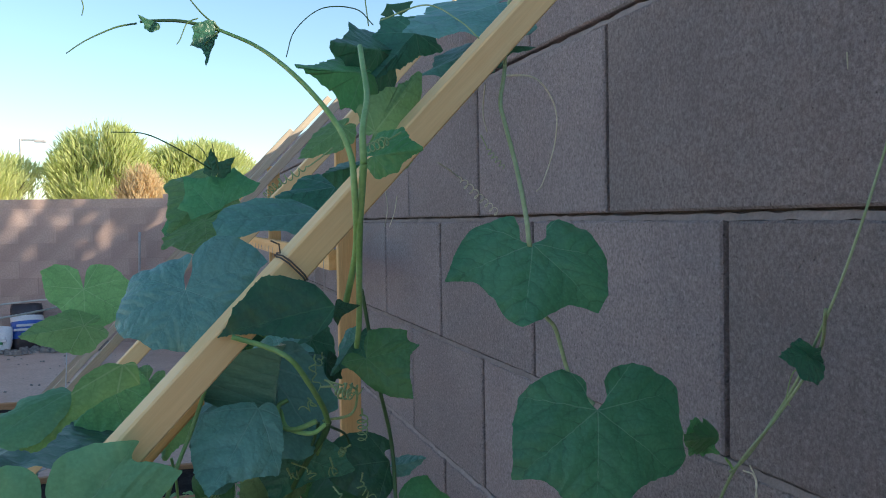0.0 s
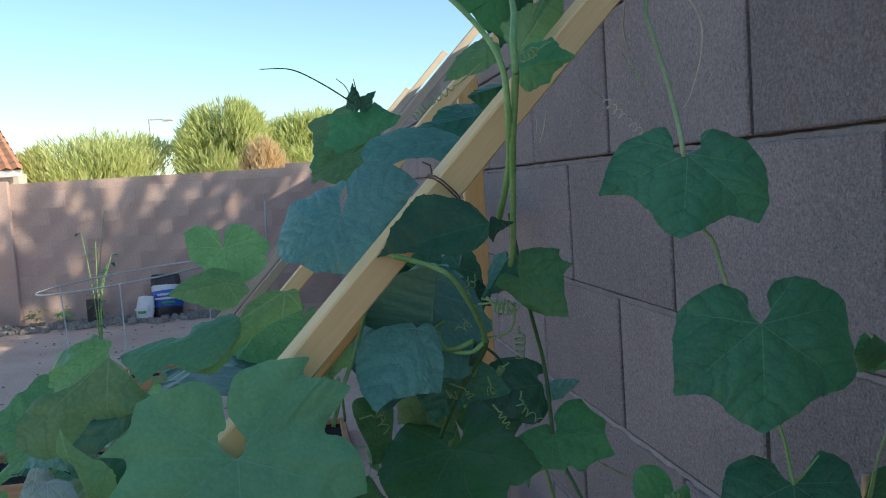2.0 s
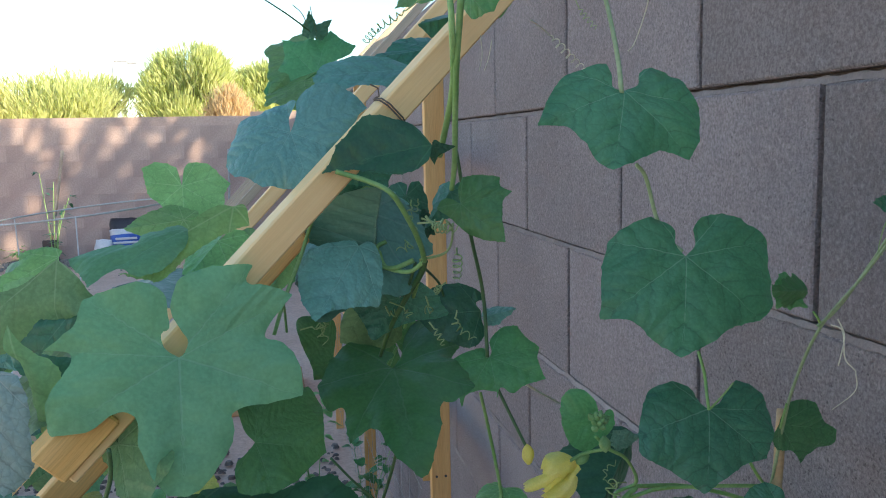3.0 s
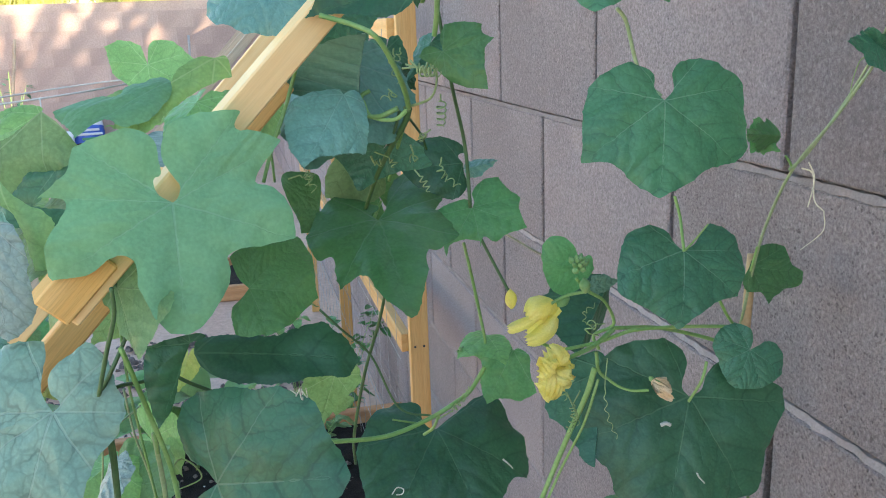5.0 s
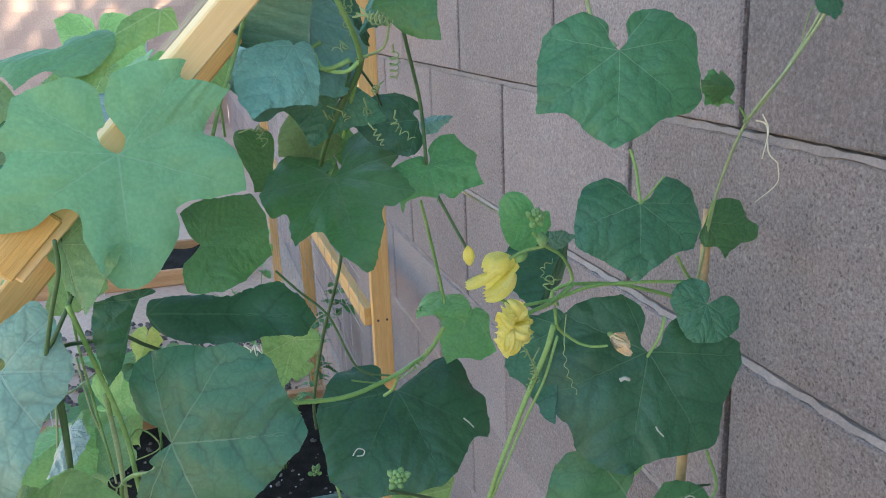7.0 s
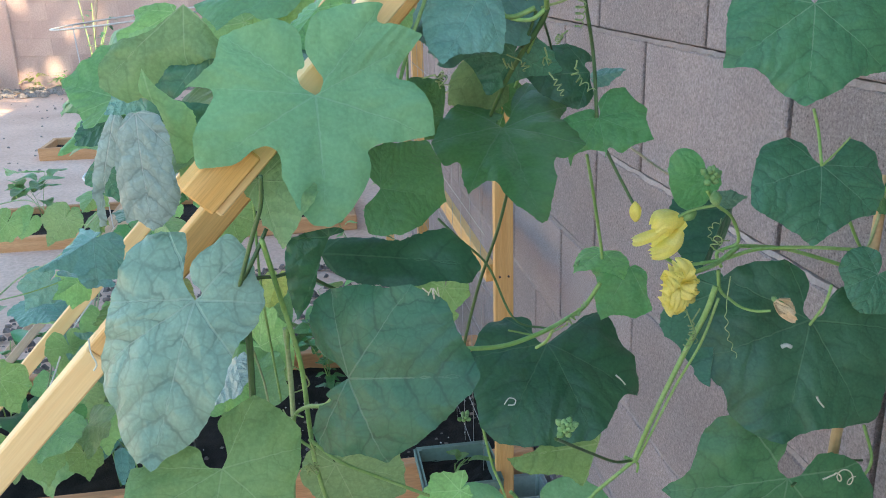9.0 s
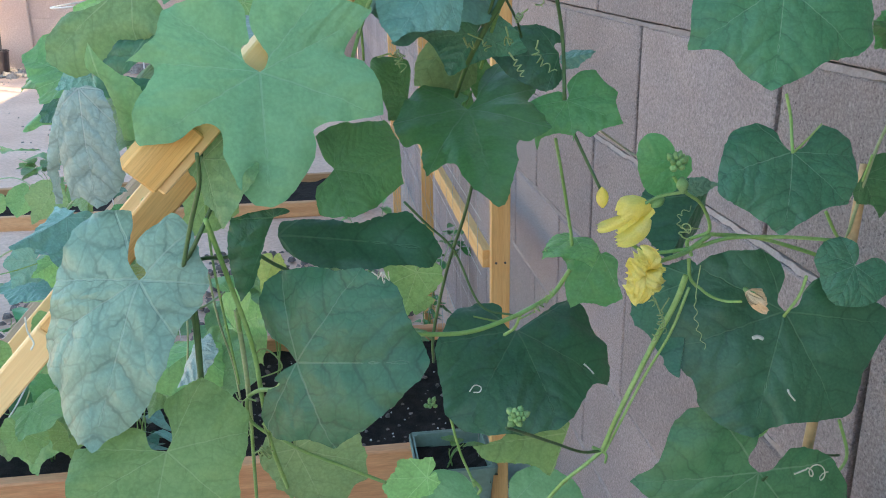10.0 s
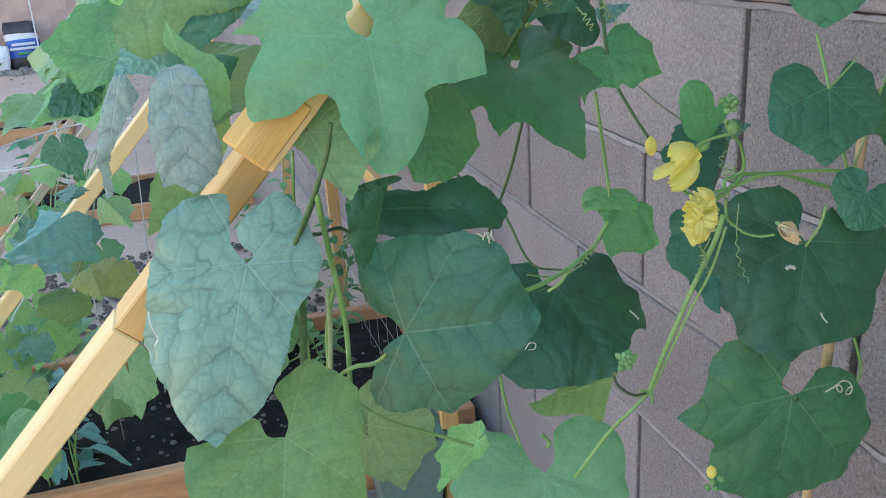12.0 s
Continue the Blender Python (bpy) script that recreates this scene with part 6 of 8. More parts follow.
tube("tendril", [(0.367, 0.755, 1.250), (0.369, 0.750, 1.238), (0.365, 0.750, 1.218)], .0006, .0005, DRY, wall_vine)
tube("tendril", [(0.110, 0.740, 1.440), (0.111, 0.740, 1.429), (0.109, 0.740, 1.419)], .0003, .0002, DRY, trellis_vine)
tube("tendril", [(0.117, 0.740, 1.437), (0.115, 0.740, 1.427), (0.112, 0.740, 1.419)], .0003, .0002, DRY, trellis_vine)
tube("stem", [(-0.120, 0.700, 1.158), (-0.119, 0.710, 1.120), (-0.121, 0.720, 1.081), (-0.123, 0.730, 1.057), (-0.140, 0.800, 0.927)], .0017, .0017, STEM_DARK, front_vine)
tube("stem", [(-0.120, 0.700, 1.158), (-0.110, 0.700, 1.175), (-0.102, 0.705, 1.190)], .0014, .0012, STEM_DARK, front_vine)
tube("stem", [(-0.119, 0.700, 1.159), (-0.109, 0.710, 1.159), (-0.101, 0.730, 1.152), (-0.086, 0.750, 1.147), (-0.073, 0.760, 1.135), (-0.056, 0.770, 1.121)], .0013, .0012, STEM_DARK, front_vine)
tube("stem", [(-0.120, 0.700, 1.158), (-0.110, 0.680, 1.189), (-0.102, 0.670, 1.213), (-0.100, 0.660, 1.231)], .0013, .0012, STEM_DARK, front_vine)
tube("stem", [(-0.096, 0.730, 1.118), (-0.099, 0.760, 1.077), (-0.100, 0.780, 1.028), (-0.110, 0.850, 0.884)], .0014, .0014, STEM, front_vine)
tube("stem", [(-0.110, 0.740, 1.201), (-0.112, 0.760, 1.143), (-0.111, 0.780, 1.094), (-0.108, 0.800, 1.032)], .0009, .0009, STEM, front_vine)
tube("stem", [(-0.105, 0.700, 1.185), (-0.098, 0.720, 1.140), (-0.090, 0.740, 1.087), (-0.088, 0.760, 1.028), (-0.085, 0.780, 0.980), (-0.070, 0.850, 0.860)], .0017, .0017, STEM, front_vine)
tube("stem", [(-0.067, 0.705, 1.085), (-0.076, 0.720, 1.067), (-0.088, 0.735, 1.059), (-0.097, 0.745, 1.048), (-0.097, 0.750, 1.030), (-0.085, 0.745, 1.020)], .0016, .0012, STEM, trellis_vine)
tube("stem", [(-0.089, 0.750, 1.027), (-0.068, 0.740, 1.012), (-0.037, 0.740, 0.994), (-0.009, 0.745, 0.975)], .0014, .0012, STEM, trellis_vine)
tube("stem", [(0.008, 0.760, 1.332), (-0.001, 0.750, 1.309), (-0.011, 0.745, 1.286), (-0.018, 0.740, 1.266)], .0012, .0012, STEM, front_vine)
tube("stem", [(-0.013, 0.750, 1.292), (-0.011, 0.760, 1.277), (-0.010, 0.770, 1.261)], .0009, .0008, STEM, front_vine)
tube("stem", [(-0.075, 0.723, 1.259), (-0.073, 0.760, 1.260), (-0.071, 0.800, 1.261)], .0014, .0012, STEM, front_vine)
tube("stem", [(0.062, 0.834, 1.218), (0.072, 0.860, 1.225)], .0013, .0012, STEM, trellis_vine)
tube("stem", [(0.051, 0.850, 0.964), (0.061, 0.860, 0.921), (0.075, 0.870, 0.878), (0.083, 0.880, 0.821)], .0012, .0012, STEM, wall_vine)
tube("tendril", [(0.165, 0.840, 1.196), (0.198, 0.860, 1.173), (0.226, 0.870, 1.155)], .0010, .0008, DRY, wall_vine)
coil([(0.229, 0.790, 1.104), (0.225, 0.785, 1.083), (0.225, 0.780, 1.062), (0.231, 0.775, 1.044)], 7, .0016, .0005, TENDRIL, wall_vine)
coil([(0.226, 0.790, 1.132), (0.210, 0.785, 1.135), (0.208, 0.785, 1.144), (0.217, 0.785, 1.150)], 5, .002, .0005, TENDRIL, wall_vine)
coil([(0.217, 0.780, 1.127), (0.208, 0.778, 1.131), (0.210, 0.778, 1.137), (0.217, 0.780, 1.134)], 3, .004, .0007, TENDRIL, wall_vine)
coil([(0.209, 0.795, 1.078), (0.203, 0.795, 1.065), (0.207, 0.795, 1.050)], 6, .0028, .0007, TENDRIL, wall_vine)
coil([(0.202, 0.790, 1.090), (0.193, 0.790, 1.082), (0.195, 0.790, 1.075)], 3, .0026, .0007, TENDRIL, wall_vine)
coil([(0.103, 0.825, 1.056), (0.118, 0.830, 1.061), (0.132, 0.835, 1.074)], 9, .0026, .0007, TENDRIL, trellis_vine)
coil([(0.068, 0.730, 1.330), (0.078, 0.720, 1.331), (0.085, 0.715, 1.328)], 5, .0034, .0007, TENDRIL, trellis_vine)
coil([(0.072, 0.740, 1.332), (0.084, 0.735, 1.328), (0.091, 0.730, 1.326)], 5, .0034, .0007, TENDRIL, trellis_vine)
coil([(0.014, 0.790, 1.253), (0.013, 0.790, 1.258), (0.016, 0.790, 1.262)], 5, .003, .0006, TENDRIL, trellis_vine)
coil([(0.087, 0.810, 1.275), (0.086, 0.810, 1.270), (0.087, 0.810, 1.262)], 4, .0036, .0006, TENDRIL, trellis_vine)
coil([(0.078, 0.730, 1.464), (0.067, 0.740, 1.455), (0.051, 0.750, 1.446), (0.043, 0.760, 1.438)], 14, .0028, .0005, TENDRIL, trellis_vine)
coil([(0.110, 0.700, 1.470), (0.101, 0.700, 1.465), (0.089, 0.690, 1.460)], 8, .0032, .0006, TENDRIL, trellis_vine)
coil([(0.172, 0.840, 1.463), (0.188, 0.850, 1.455), (0.208, 0.860, 1.440), (0.228, 0.870, 1.426)], 13, .0035, .0006, DRY, wall_vine)
coil([(0.215, 0.870, 1.486), (0.222, 0.870, 1.473), (0.233, 0.870, 1.461)], 8, .0026, .0004, TENDRIL, wall_vine)
coil([(-0.088, 0.745, 1.027), (-0.085, 0.740, 1.016), (-0.090, 0.735, 1.012), (-0.084, 0.735, 1.014)], 4, .006, .0007, TENDRIL, trellis_vine)
coil([(-0.091, 0.740, 1.049), (-0.098, 0.742, 1.051), (-0.105, 0.745, 1.051)], 1.5, .003, .0007, TENDRIL, trellis_vine)
coil([(-0.014, 0.700, 1.148), (-0.009, 0.700, 1.144), (-0.004, 0.700, 1.145)], 4, .004, .0005, DRY, trellis_vine)
coil([(0.071, 0.720, 1.335), (0.076, 0.715, 1.329), (0.082, 0.710, 1.328)], 6, .0035, .0008, TENDRIL, trellis_vine)
coil([(0.054, 0.780, 1.272), (0.057, 0.780, 1.266), (0.061, 0.780, 1.268)], 2, .003, .0008, TENDRIL, trellis_vine)
coil([(0.079, 0.770, 1.279), (0.081, 0.770, 1.271), (0.078, 0.770, 1.270)], 3, .0035, .0007, TENDRIL, trellis_vine)
tube("tendril", [(0.074, 0.760, 1.304), (0.087, 0.740, 1.311), (0.089, 0.730, 1.325), (0.083, 0.720, 1.332)], .0009, .0006, TENDRIL, trellis_vine)
tube("stem", [(0.070, 0.760, 1.304), (0.058, 0.765, 1.299), (0.050, 0.770, 1.301), (0.049, 0.775, 1.311), (0.055, 0.775, 1.315)], .0018, .0014, STEM, trellis_vine)
tube("stem", [(-0.119, 0.700, 1.154), (-0.118, 0.710, 1.122), (-0.121, 0.720, 1.065)], .0018, .0018, STEM_DARK, front_vine)
tube("stem", [(-0.098, 0.740, 1.113), (-0.098, 0.760, 1.065), (-0.100, 0.780, 1.011)], .0017, .0018, STEM_PALE, front_vine)
tube("stem", [(-0.160, 0.900, 1.055), (-0.147, 0.920, 1.045), (-0.131, 0.950, 1.046)], .0011, .0009, STEM_PALE, far_vine)
tube("stem", [(-0.143, 0.950, 1.063), (-0.139, 0.950, 1.021), (-0.130, 0.950, 0.976), (-0.127, 0.950, 0.942)], .0011, .0011, STEM_PALE, far_vine)
tube("stem", [(-0.169, 0.980, 1.045), (-0.172, 0.980, 0.991), (-0.180, 0.980, 0.936)], .001, .001, STEM_PALE, far_vine)
tube("tendril", [(-0.135, 1.000, 0.923), (-0.110, 1.000, 0.966), (-0.091, 1.000, 0.945), (-0.123, 1.000, 0.933)], .0009, .0007, TENDRIL, far_vine)
tube("stem", [(-0.501, 1.300, 0.925), (-0.439, 1.300, 0.977), (-0.389, 1.300, 1.001), (-0.327, 1.300, 1.060)], .0012, .0010, STEM_PALE, far_vine)
tube("stem", [(-0.502, 1.400, 0.916), (-0.450, 1.400, 0.927), (-0.404, 1.400, 0.946), (-0.367, 1.400, 0.998)], .0010, .0008, STEM, far_vine)
tube("stem", [(-0.523, 1.500, 1.023), (-0.470, 1.500, 1.027), (-0.431, 1.500, 0.990), (-0.393, 1.500, 0.987)], .001, .0008, STEM_PALE, far_vine)
coil([(-0.101, 0.750, 1.044), (-0.104, 0.750, 1.031), (-0.100, 0.750, 1.018)], 5, .004, .0007, TENDRIL, trellis_vine)
coil([(-0.096, 0.740, 1.010), (-0.089, 0.740, 1.013), (-0.087, 0.735, 1.010)], 3, .006, .0007, TENDRIL, trellis_vine)
coil([(0.198, 0.795, 1.078), (0.204, 0.795, 1.060), (0.200, 0.800, 1.042)], 7, .003, .0007, TENDRIL, wall_vine)
coil([(-0.002, 0.760, 1.264), (0.008, 0.755, 1.266), (0.013, 0.755, 1.256)], 4, .004, .0006, TENDRIL, trellis_vine)
coil([(0.311, 0.770, 0.932), (0.325, 0.770, 0.935), (0.340, 0.770, 0.926)], 3, .0064, .0008, DRY, wall_vine)
tube("stem", [(0.058, 0.780, 0.947), (0.064, 0.780, 0.939), (0.062, 0.780, 0.934)], .0016, .0012, STEM, wall_vine)
# loose curls of tendril in the tangle behind the rafter
cr = random.Random(17)
for k in range(9):
    p = Vector((cr.uniform(0.055, 0.10), cr.uniform(0.735, 0.80), cr.uniform(1.235, 1.345)))
    q = p + Vector((cr.uniform(-0.014, 0.014), cr.uniform(-0.01, 0.01), cr.uniform(-0.026, -0.006)))
    coil([p, p.lerp(q, 0.5) + Vector((cr.uniform(-0.006, 0.006), 0, 0)), q], cr.uniform(2.5, 6), cr.uniform(0.0022, 0.0042), 0.0006, TENDRIL, trellis_vine, grow=cr.uniform(0.05, 0.4))
tube("leaf_scar", [(0.063, 0.822, 0.999), (0.067, 0.822, 1.004), (0.072, 0.822, 1.002), (0.071, 0.822, 0.998), (0.066, 0.822, 0.998)], .0005, .0005, SCAR, wall_vine)
tube("leaf_scar", [(0.153, 0.818, 1.017), (0.157, 0.818, 1.013), (0.161, 0.818, 1.008)], .0008, .0006, SCAR, wall_vine)
tube("leaf_scar", [(0.271, 0.782, 1.046), (0.275, 0.782, 1.047), (0.279, 0.782, 1.045)], .0016, .0016, SCAR, wall_vine)
tube("leaf_scar", [(0.294, 0.765, 1.010), (0.296, 0.765, 1.006), (0.301, 0.765, 1.000)], .0008, .0006, SCAR, wall_vine)
tube("leaf_scar", [(-0.199, 0.672, 1.145), (-0.199, 0.672, 1.137), (-0.197, 0.672, 1.130), (-0.199, 0.672, 1.126)], .0005, .0005, SCAR, front_vine)
tube("leaf_scar", [(-0.033, 0.680, 1.068), (-0.030, 0.680, 1.066), (-0.030, 0.680, 1.061)], .0008, .0007, SCAR, trellis_vine)


# ---------------------------------------------------------------- flowers, buds
def petal_bm(bm, base, out, up, length, width, crumple, rnd, steps=7):
    """One wilted petal: a narrow base that widens and crumples."""
    out, up = Vector(out).normalized(), Vector(up).normalized()
    side = out.cross(up).normalized()
    rows = []
    for i in range(steps + 1):
        t = i / steps
        w = width * (0.25 + 0.75 * math.sin(math.pi * min(1, t * 0.8 + 0.12)))
        row = []
        for j in range(6):
            s = j / 5 * 2 - 1
            p = base + out * length * t + side * w * s + up * (length * 0.3 * t * t * (1 - abs(s) * 0.6))
            p += Vector([rnd.uniform(-1, 1) for _ in range(3)]) * crumple * t
            row.append(bm.verts.new(p))
        rows.append(row)
    for a, b in zip(rows, rows[1:]):
        for j in range(5):
            bm.faces.new((a[j], a[j + 1], b[j + 1], b[j]))


def blob_bm(bm, centre, axis, length, radius, rnd, rough=0.06, seg=8, rings=6, tip=1.0):
    """A bud: a lathe body along an axis, pointed towards the end."""
    axis = Vector(axis).normalized()
    a = axis.orthogonal().normalized()
    b = axis.cross(a)
    loops = []
    for i in range(rings + 1):
        t = i / rings
        r = radius * math.sin(math.pi * (0.06 + 0.92 * t ** (0.7 + 0.3 * tip))) ** 0.8
        loops.append([bm.verts.new(centre + axis * length * (t - 0.5) + (a * math.cos(k * 6.2832 / seg) + b * math.sin(k * 6.2832 / seg)) * r * (1 + rnd.uniform(-rough, rough))) for k in range(seg)])
    for p, q in zip(loops, loops[1:]):
        for k in range(seg):
            bm.faces.new((p[k], p[(k + 1) % seg], q[(k + 1) % seg], q[k]))
    bm.faces.new(loops[0][::-1])
    bm.faces.new(loops[-1])


def crumpled_flower(vine, at, axis, size, openness, material, seed, label="", petals=5):
    """A wilting bloom: broad ruffled petals that overlap round a short tube, folded over at the rims, with a green calyx."""
    r = random.Random(seed)
    at, axis = Vector(at), Vector(axis).normalized()
    a = axis.orthogonal().normalized()
    b = axis.cross(a)
    core = bmesh.new()
    blob_bm(core, at + axis * size * 0.1, axis, size * 0.5, size * 0.16, r)
    fl = part("flower", core, material, vine, label, True)
    for k in range(petals):
        ang = k * 6.2832 / petals + r.uniform(-0.25, 0.25)
        rad = a * math.cos(ang) + b * math.sin(ang)
        tan = axis.cross(rad)
        spread = openness * r.uniform(0.75, 1.25)
        length, width = size * r.uniform(0.75, 1.25), size * r.uniform(0.34, 0.46)
        ph = [r.uniform(0, 6.28) for _ in range(4)]
        bm = bmesh.new()
        nu, nv = 14, 12
        grid = []
        for i in range(nu + 1):
            t = i / nu
            w = width * (0.22 + 0.9 * math.sin(math.pi * min(1.0, 0.08 + 0.68 * t)))
            bend = spread * (0.35 + 1.1 * t) - 0.5 * t * t
            row = []
            for jv in range(nv + 1):
                s = jv / nv * 2 - 1
                lift = size * t * (0.10 * math.sin(5 * s + ph[0]) + 0.07 * math.sin(9 * s + 4 * t + ph[1]) + 0.05 * math.sin(15 * s + 9 * t + ph[2]) * t)
                edge = 1 + 0.07 * math.sin(8 * s + ph[3]) * t - 0.22 * s * s * t
                p = at + axis * (length * t * math.cos(bend) * edge) + rad * (size * 0.08 + length * t * math.sin(bend) * edge + 0.25 * width * s * s * -t) + tan * w * s
                row.append(bm.verts.new(p + (rad * math.cos(bend) - axis * math.sin(bend)) * lift))
            grid.append(row)
        for p, q in zip(grid, grid[1:]):
            for jv in range(nv):
                bm.faces.new((p[jv], p[jv + 1], q[jv + 1], q[jv]))
        part("petal", bm, material, fl, smooth=True)
    cal = bmesh.new()
    blob_bm(cal, at - axis * size * 0.1, axis, size * 0.32, size * 0.13, r)
    part("calyx", cal, BUD, fl, smooth=True)
    for k in range(5):
        sp = bmesh.new()
        ang = k * 1.2566 + seed
        d = a * math.cos(ang) + b * math.sin(ang)
        petal_bm(sp, at + d * size * 0.1, axis * 0.7 + d * 0.7, axis, size * 0.28, size * 0.05, size * 0.01, r, 3)
        part("sepal", sp, BUD, fl, smooth=True)
    return fl


def petal(fl, spine, width, up, cup, ruffle, seed, material):
    """One soft petal along a spine: narrow at its base, cupped across, with pleats along it and a crinkled end."""
    r = random.Random(seed)
    line = smooth_line(spine, 8)
    up = Vector(up).normalized()
    ph = [r.uniform(0, 6.28) for _ in range(5)]
    bm = bmesh.new()
    rows = []
    nv = 18
    for i, p in enumerate(line):
        t = i / (len(line) - 1)
        d = (line[min(i + 1, len(line) - 1)] - line[max(i - 1, 0)]).normalized()
        n = (up - up.dot(d) * d).normalized()
        side = d.cross(n)
        w = width * math.sin(math.pi * (0.14 + 0.74 * t)) ** 0.7
        row = []
        for j in range(nv + 1):
            q = j / nv * 2 - 1
            h = -cup * q * q * w + ruffle * (0.4 + t) * (0.6 * math.sin(7 * q + ph[0] + 1.5 * t) + 0.5 * math.sin(13 * q + ph[1]) + 0.5 * t * math.sin(19 * q + 7 * t + ph[2]))
            row.append(bm.verts.new(p + side * w * q * (1 - 0.18 * cup * q * q) + n * h + d * ruffle * t * 1.6 * math.sin(9 * q + ph[3])))
        rows.append(row)
    for a, b in zip(rows, rows[1:]):
        for j in range(nv):
            bm.faces.new((a[j], a[j + 1], b[j + 1], b[j]))
    return part("petal", bm, material, fl, smooth=True)


def flower_core(vine, at, axis, size, label, seed):
    r = random.Random(seed)
    core = bmesh.new()
    blob_bm(core, Vector(at), axis, size, size * 0.34, r)
    return part("flower", core, BUD, vine, label, True)


# the folded bloom: a ribbed hood with two long petals reaching out under it
F = Vector((0.1855, 0.780, 1.1535))
fl = flower_core(wall_vine, F + Vector((0.003, 0, 0.003)), (-0.8, 0, -0.4), 0.012, "wilting yellow flower, folded half shut", 3)
petal(fl, [F, F + Vector((-0.008, -0.006, 0.004)), F + Vector((-0.019, -0.010, 0.0035)), F + Vector((-0.026, -0.009, -0.003))], 0.0125, (0, -0.85, 0.5), 0.95, 0.0006, 31, PETAL)
petal(fl, [F, F + Vector((-0.010, 0.002, -0.006)), F + Vector((-0.020, 0.000, -0.011)), F + Vector((-0.026, -0.003, -0.012))], 0.0085, (0, 0.9, 0.3), 0.5, 0.0008, 32, PETAL)
petal(fl, [F + Vector((-0.016, -0.004, -0.004)), F + Vector((-0.026, -0.006, -0.0075)), F + Vector((-0.036, -0.006, -0.0105)), F + Vector((-0.0405, -0.006, -0.0105))], 0.0052, (0, -0.9, 0.4), 0.9, 0.0003, 33, PETAL)
petal(fl, [F + Vector((-0.004, -0.004, -0.006)), F + Vector((-0.010, -0.008, -0.013)), F + Vector((-0.019, -0.008, -0.0195)), F + Vector((-0.027, -0.007, -0.0215))], 0.0075, (-0.3, -0.9, 0.3), 0.8, 0.0005, 34, PETAL)
# the crumpled bloom: short broad petals pressed into a ruffled cushion
F = Vector((0.1745, 0.766, 1.1135))
fl = flower_core(wall_vine, F + Vector((0.004, 0.004, 0.002)), (-0.3, -0.9, 0), 0.010, "crumpled yellow flower with ruffled petals", 8)
for k, (dx, dz, w, up) in enumerate(((-0.005, 0.0165, 0.012, (-0.2, -0.95, -0.1)), (0.010, 0.010, 0.011, (0.2, -0.95, -0.1)), (0.013, -0.006, 0.010, (0.3, -0.9, 0.1)),
                                     (0.001, -0.017, 0.014, (0.1, -0.95, 0.3)), (-0.012, -0.004, 0.013, (-0.2, -0.95, 0.2)))):
    petal(fl, [F, F + Vector((dx * 0.35, -0.009, dz * 0.35)), F + Vector((dx * 0.8, -0.012, dz * 0.8)), F + Vector((dx, -0.006, dz))], w, up, 0.25, 0.0016, 50 + k, PETAL)
for k, (dx, dz) in enumerate(((-0.004, 0.004), (0.004, -0.002), (-0.003, -0.008))):
    petal(fl, [F + Vector((0, -0.006, 0)), F + Vector((dx * 0.5, -0.014, dz * 0.5)), F + Vector((dx * 1.5, -0.0175, dz * 1.5)), F + Vector((dx * 2.2, -0.014, dz * 2.2))], 0.008, (0.1, -1, 0.1), 0.2, 0.0014, 60 + k, PETAL)
crumpled_flower(wall_vine, (0.2665, 0.788, 1.0815), (0.62, -0.45, -0.65), 0.0165, 0.42, PETAL_DRY, 5, "dried tan flower on a green stalk", 4)
rnd = random.Random(12)


def bud(vine, at, axis, length, radius, material=None, label=""):
    bm = bmesh.new()
    blob_bm(bm, Vector(at), axis, length, radius, rnd, 0.05)
    return part("flower_bud", bm, material or BUD, vine, label, True)


def bud_cluster(vine, at, size, n, seed, axis=(0, -0.7, 0.7)):
    """A raceme of pointed green buds round a short stalk."""
    r = random.Random(seed)
    at = Vector(at)
    axis = Vector(axis).normalized()
    for k in range(n):
        ang = k * 2.39996
        t = k / max(1, n - 1)
        side = axis.orthogonal().normalized()
        oth = axis.cross(side)
        d = (side * math.cos(ang) + oth * math.sin(ang)) * (1 - 0.75 * t) + axis * (0.2 + 0.9 * t)
        p = at + d * size * 0.52
        bud(vine, p, d + Vector((0, 0, 0.3)), size * (0.62 - 0.22 * t), size * (0.23 - 0.08 * t))


bud_cluster(wall_vine, (0.191, 0.757, 1.190), 0.0115, 13, 2, (0.1, -0.75, 0.65))
bud_cluster(wall_vine, (0.066, 0.668, 1.0635), 0.0105, 13, 4, (-0.1, -0.85, 0.5))
bud_cluster(trellis_vine, (0.036, 0.853, 0.973), 0.009, 8, 6)
bud_cluster(trellis_vine, (0.129, 0.85, 1.10), 0.006, 5, 7)
for dx, dz in ((0, 0), (-0.007, -0.004), (0.004, -0.008), (-0.004, -0.011)):
    bud(wall_vine, (0.176 + dx, 0.79, 1.146 + dz), (-1, -0.2, 0.1), 0.0075, 0.0024)
bud(wall_vine, (0.1535, 0.793, 1.1585), (-0.1, -0.1, 1), 0.0155, 0.0046, PETAL, "pointed yellow flower bud")
bud(wall_vine, (0.195, 0.757, 0.892), (-0.15, -0.1, 1), 0.0135, 0.0042, PETAL, "pointed yellow flower bud")
for dx, dz in ((0.001, -0.010), (0.008, -0.009), (-0.004, -0.014), (0.004, -0.017)):
    bud(wall_vine, (0.196 + dx, 0.757, 0.892 + dz), (0.2, -0.4, 0.8), 0.006, 0.003)
bud(wall_vine, (0.196, 0.756, 1.1745), (0, -0.3, -1), 0.011, 0.0042, BUD)

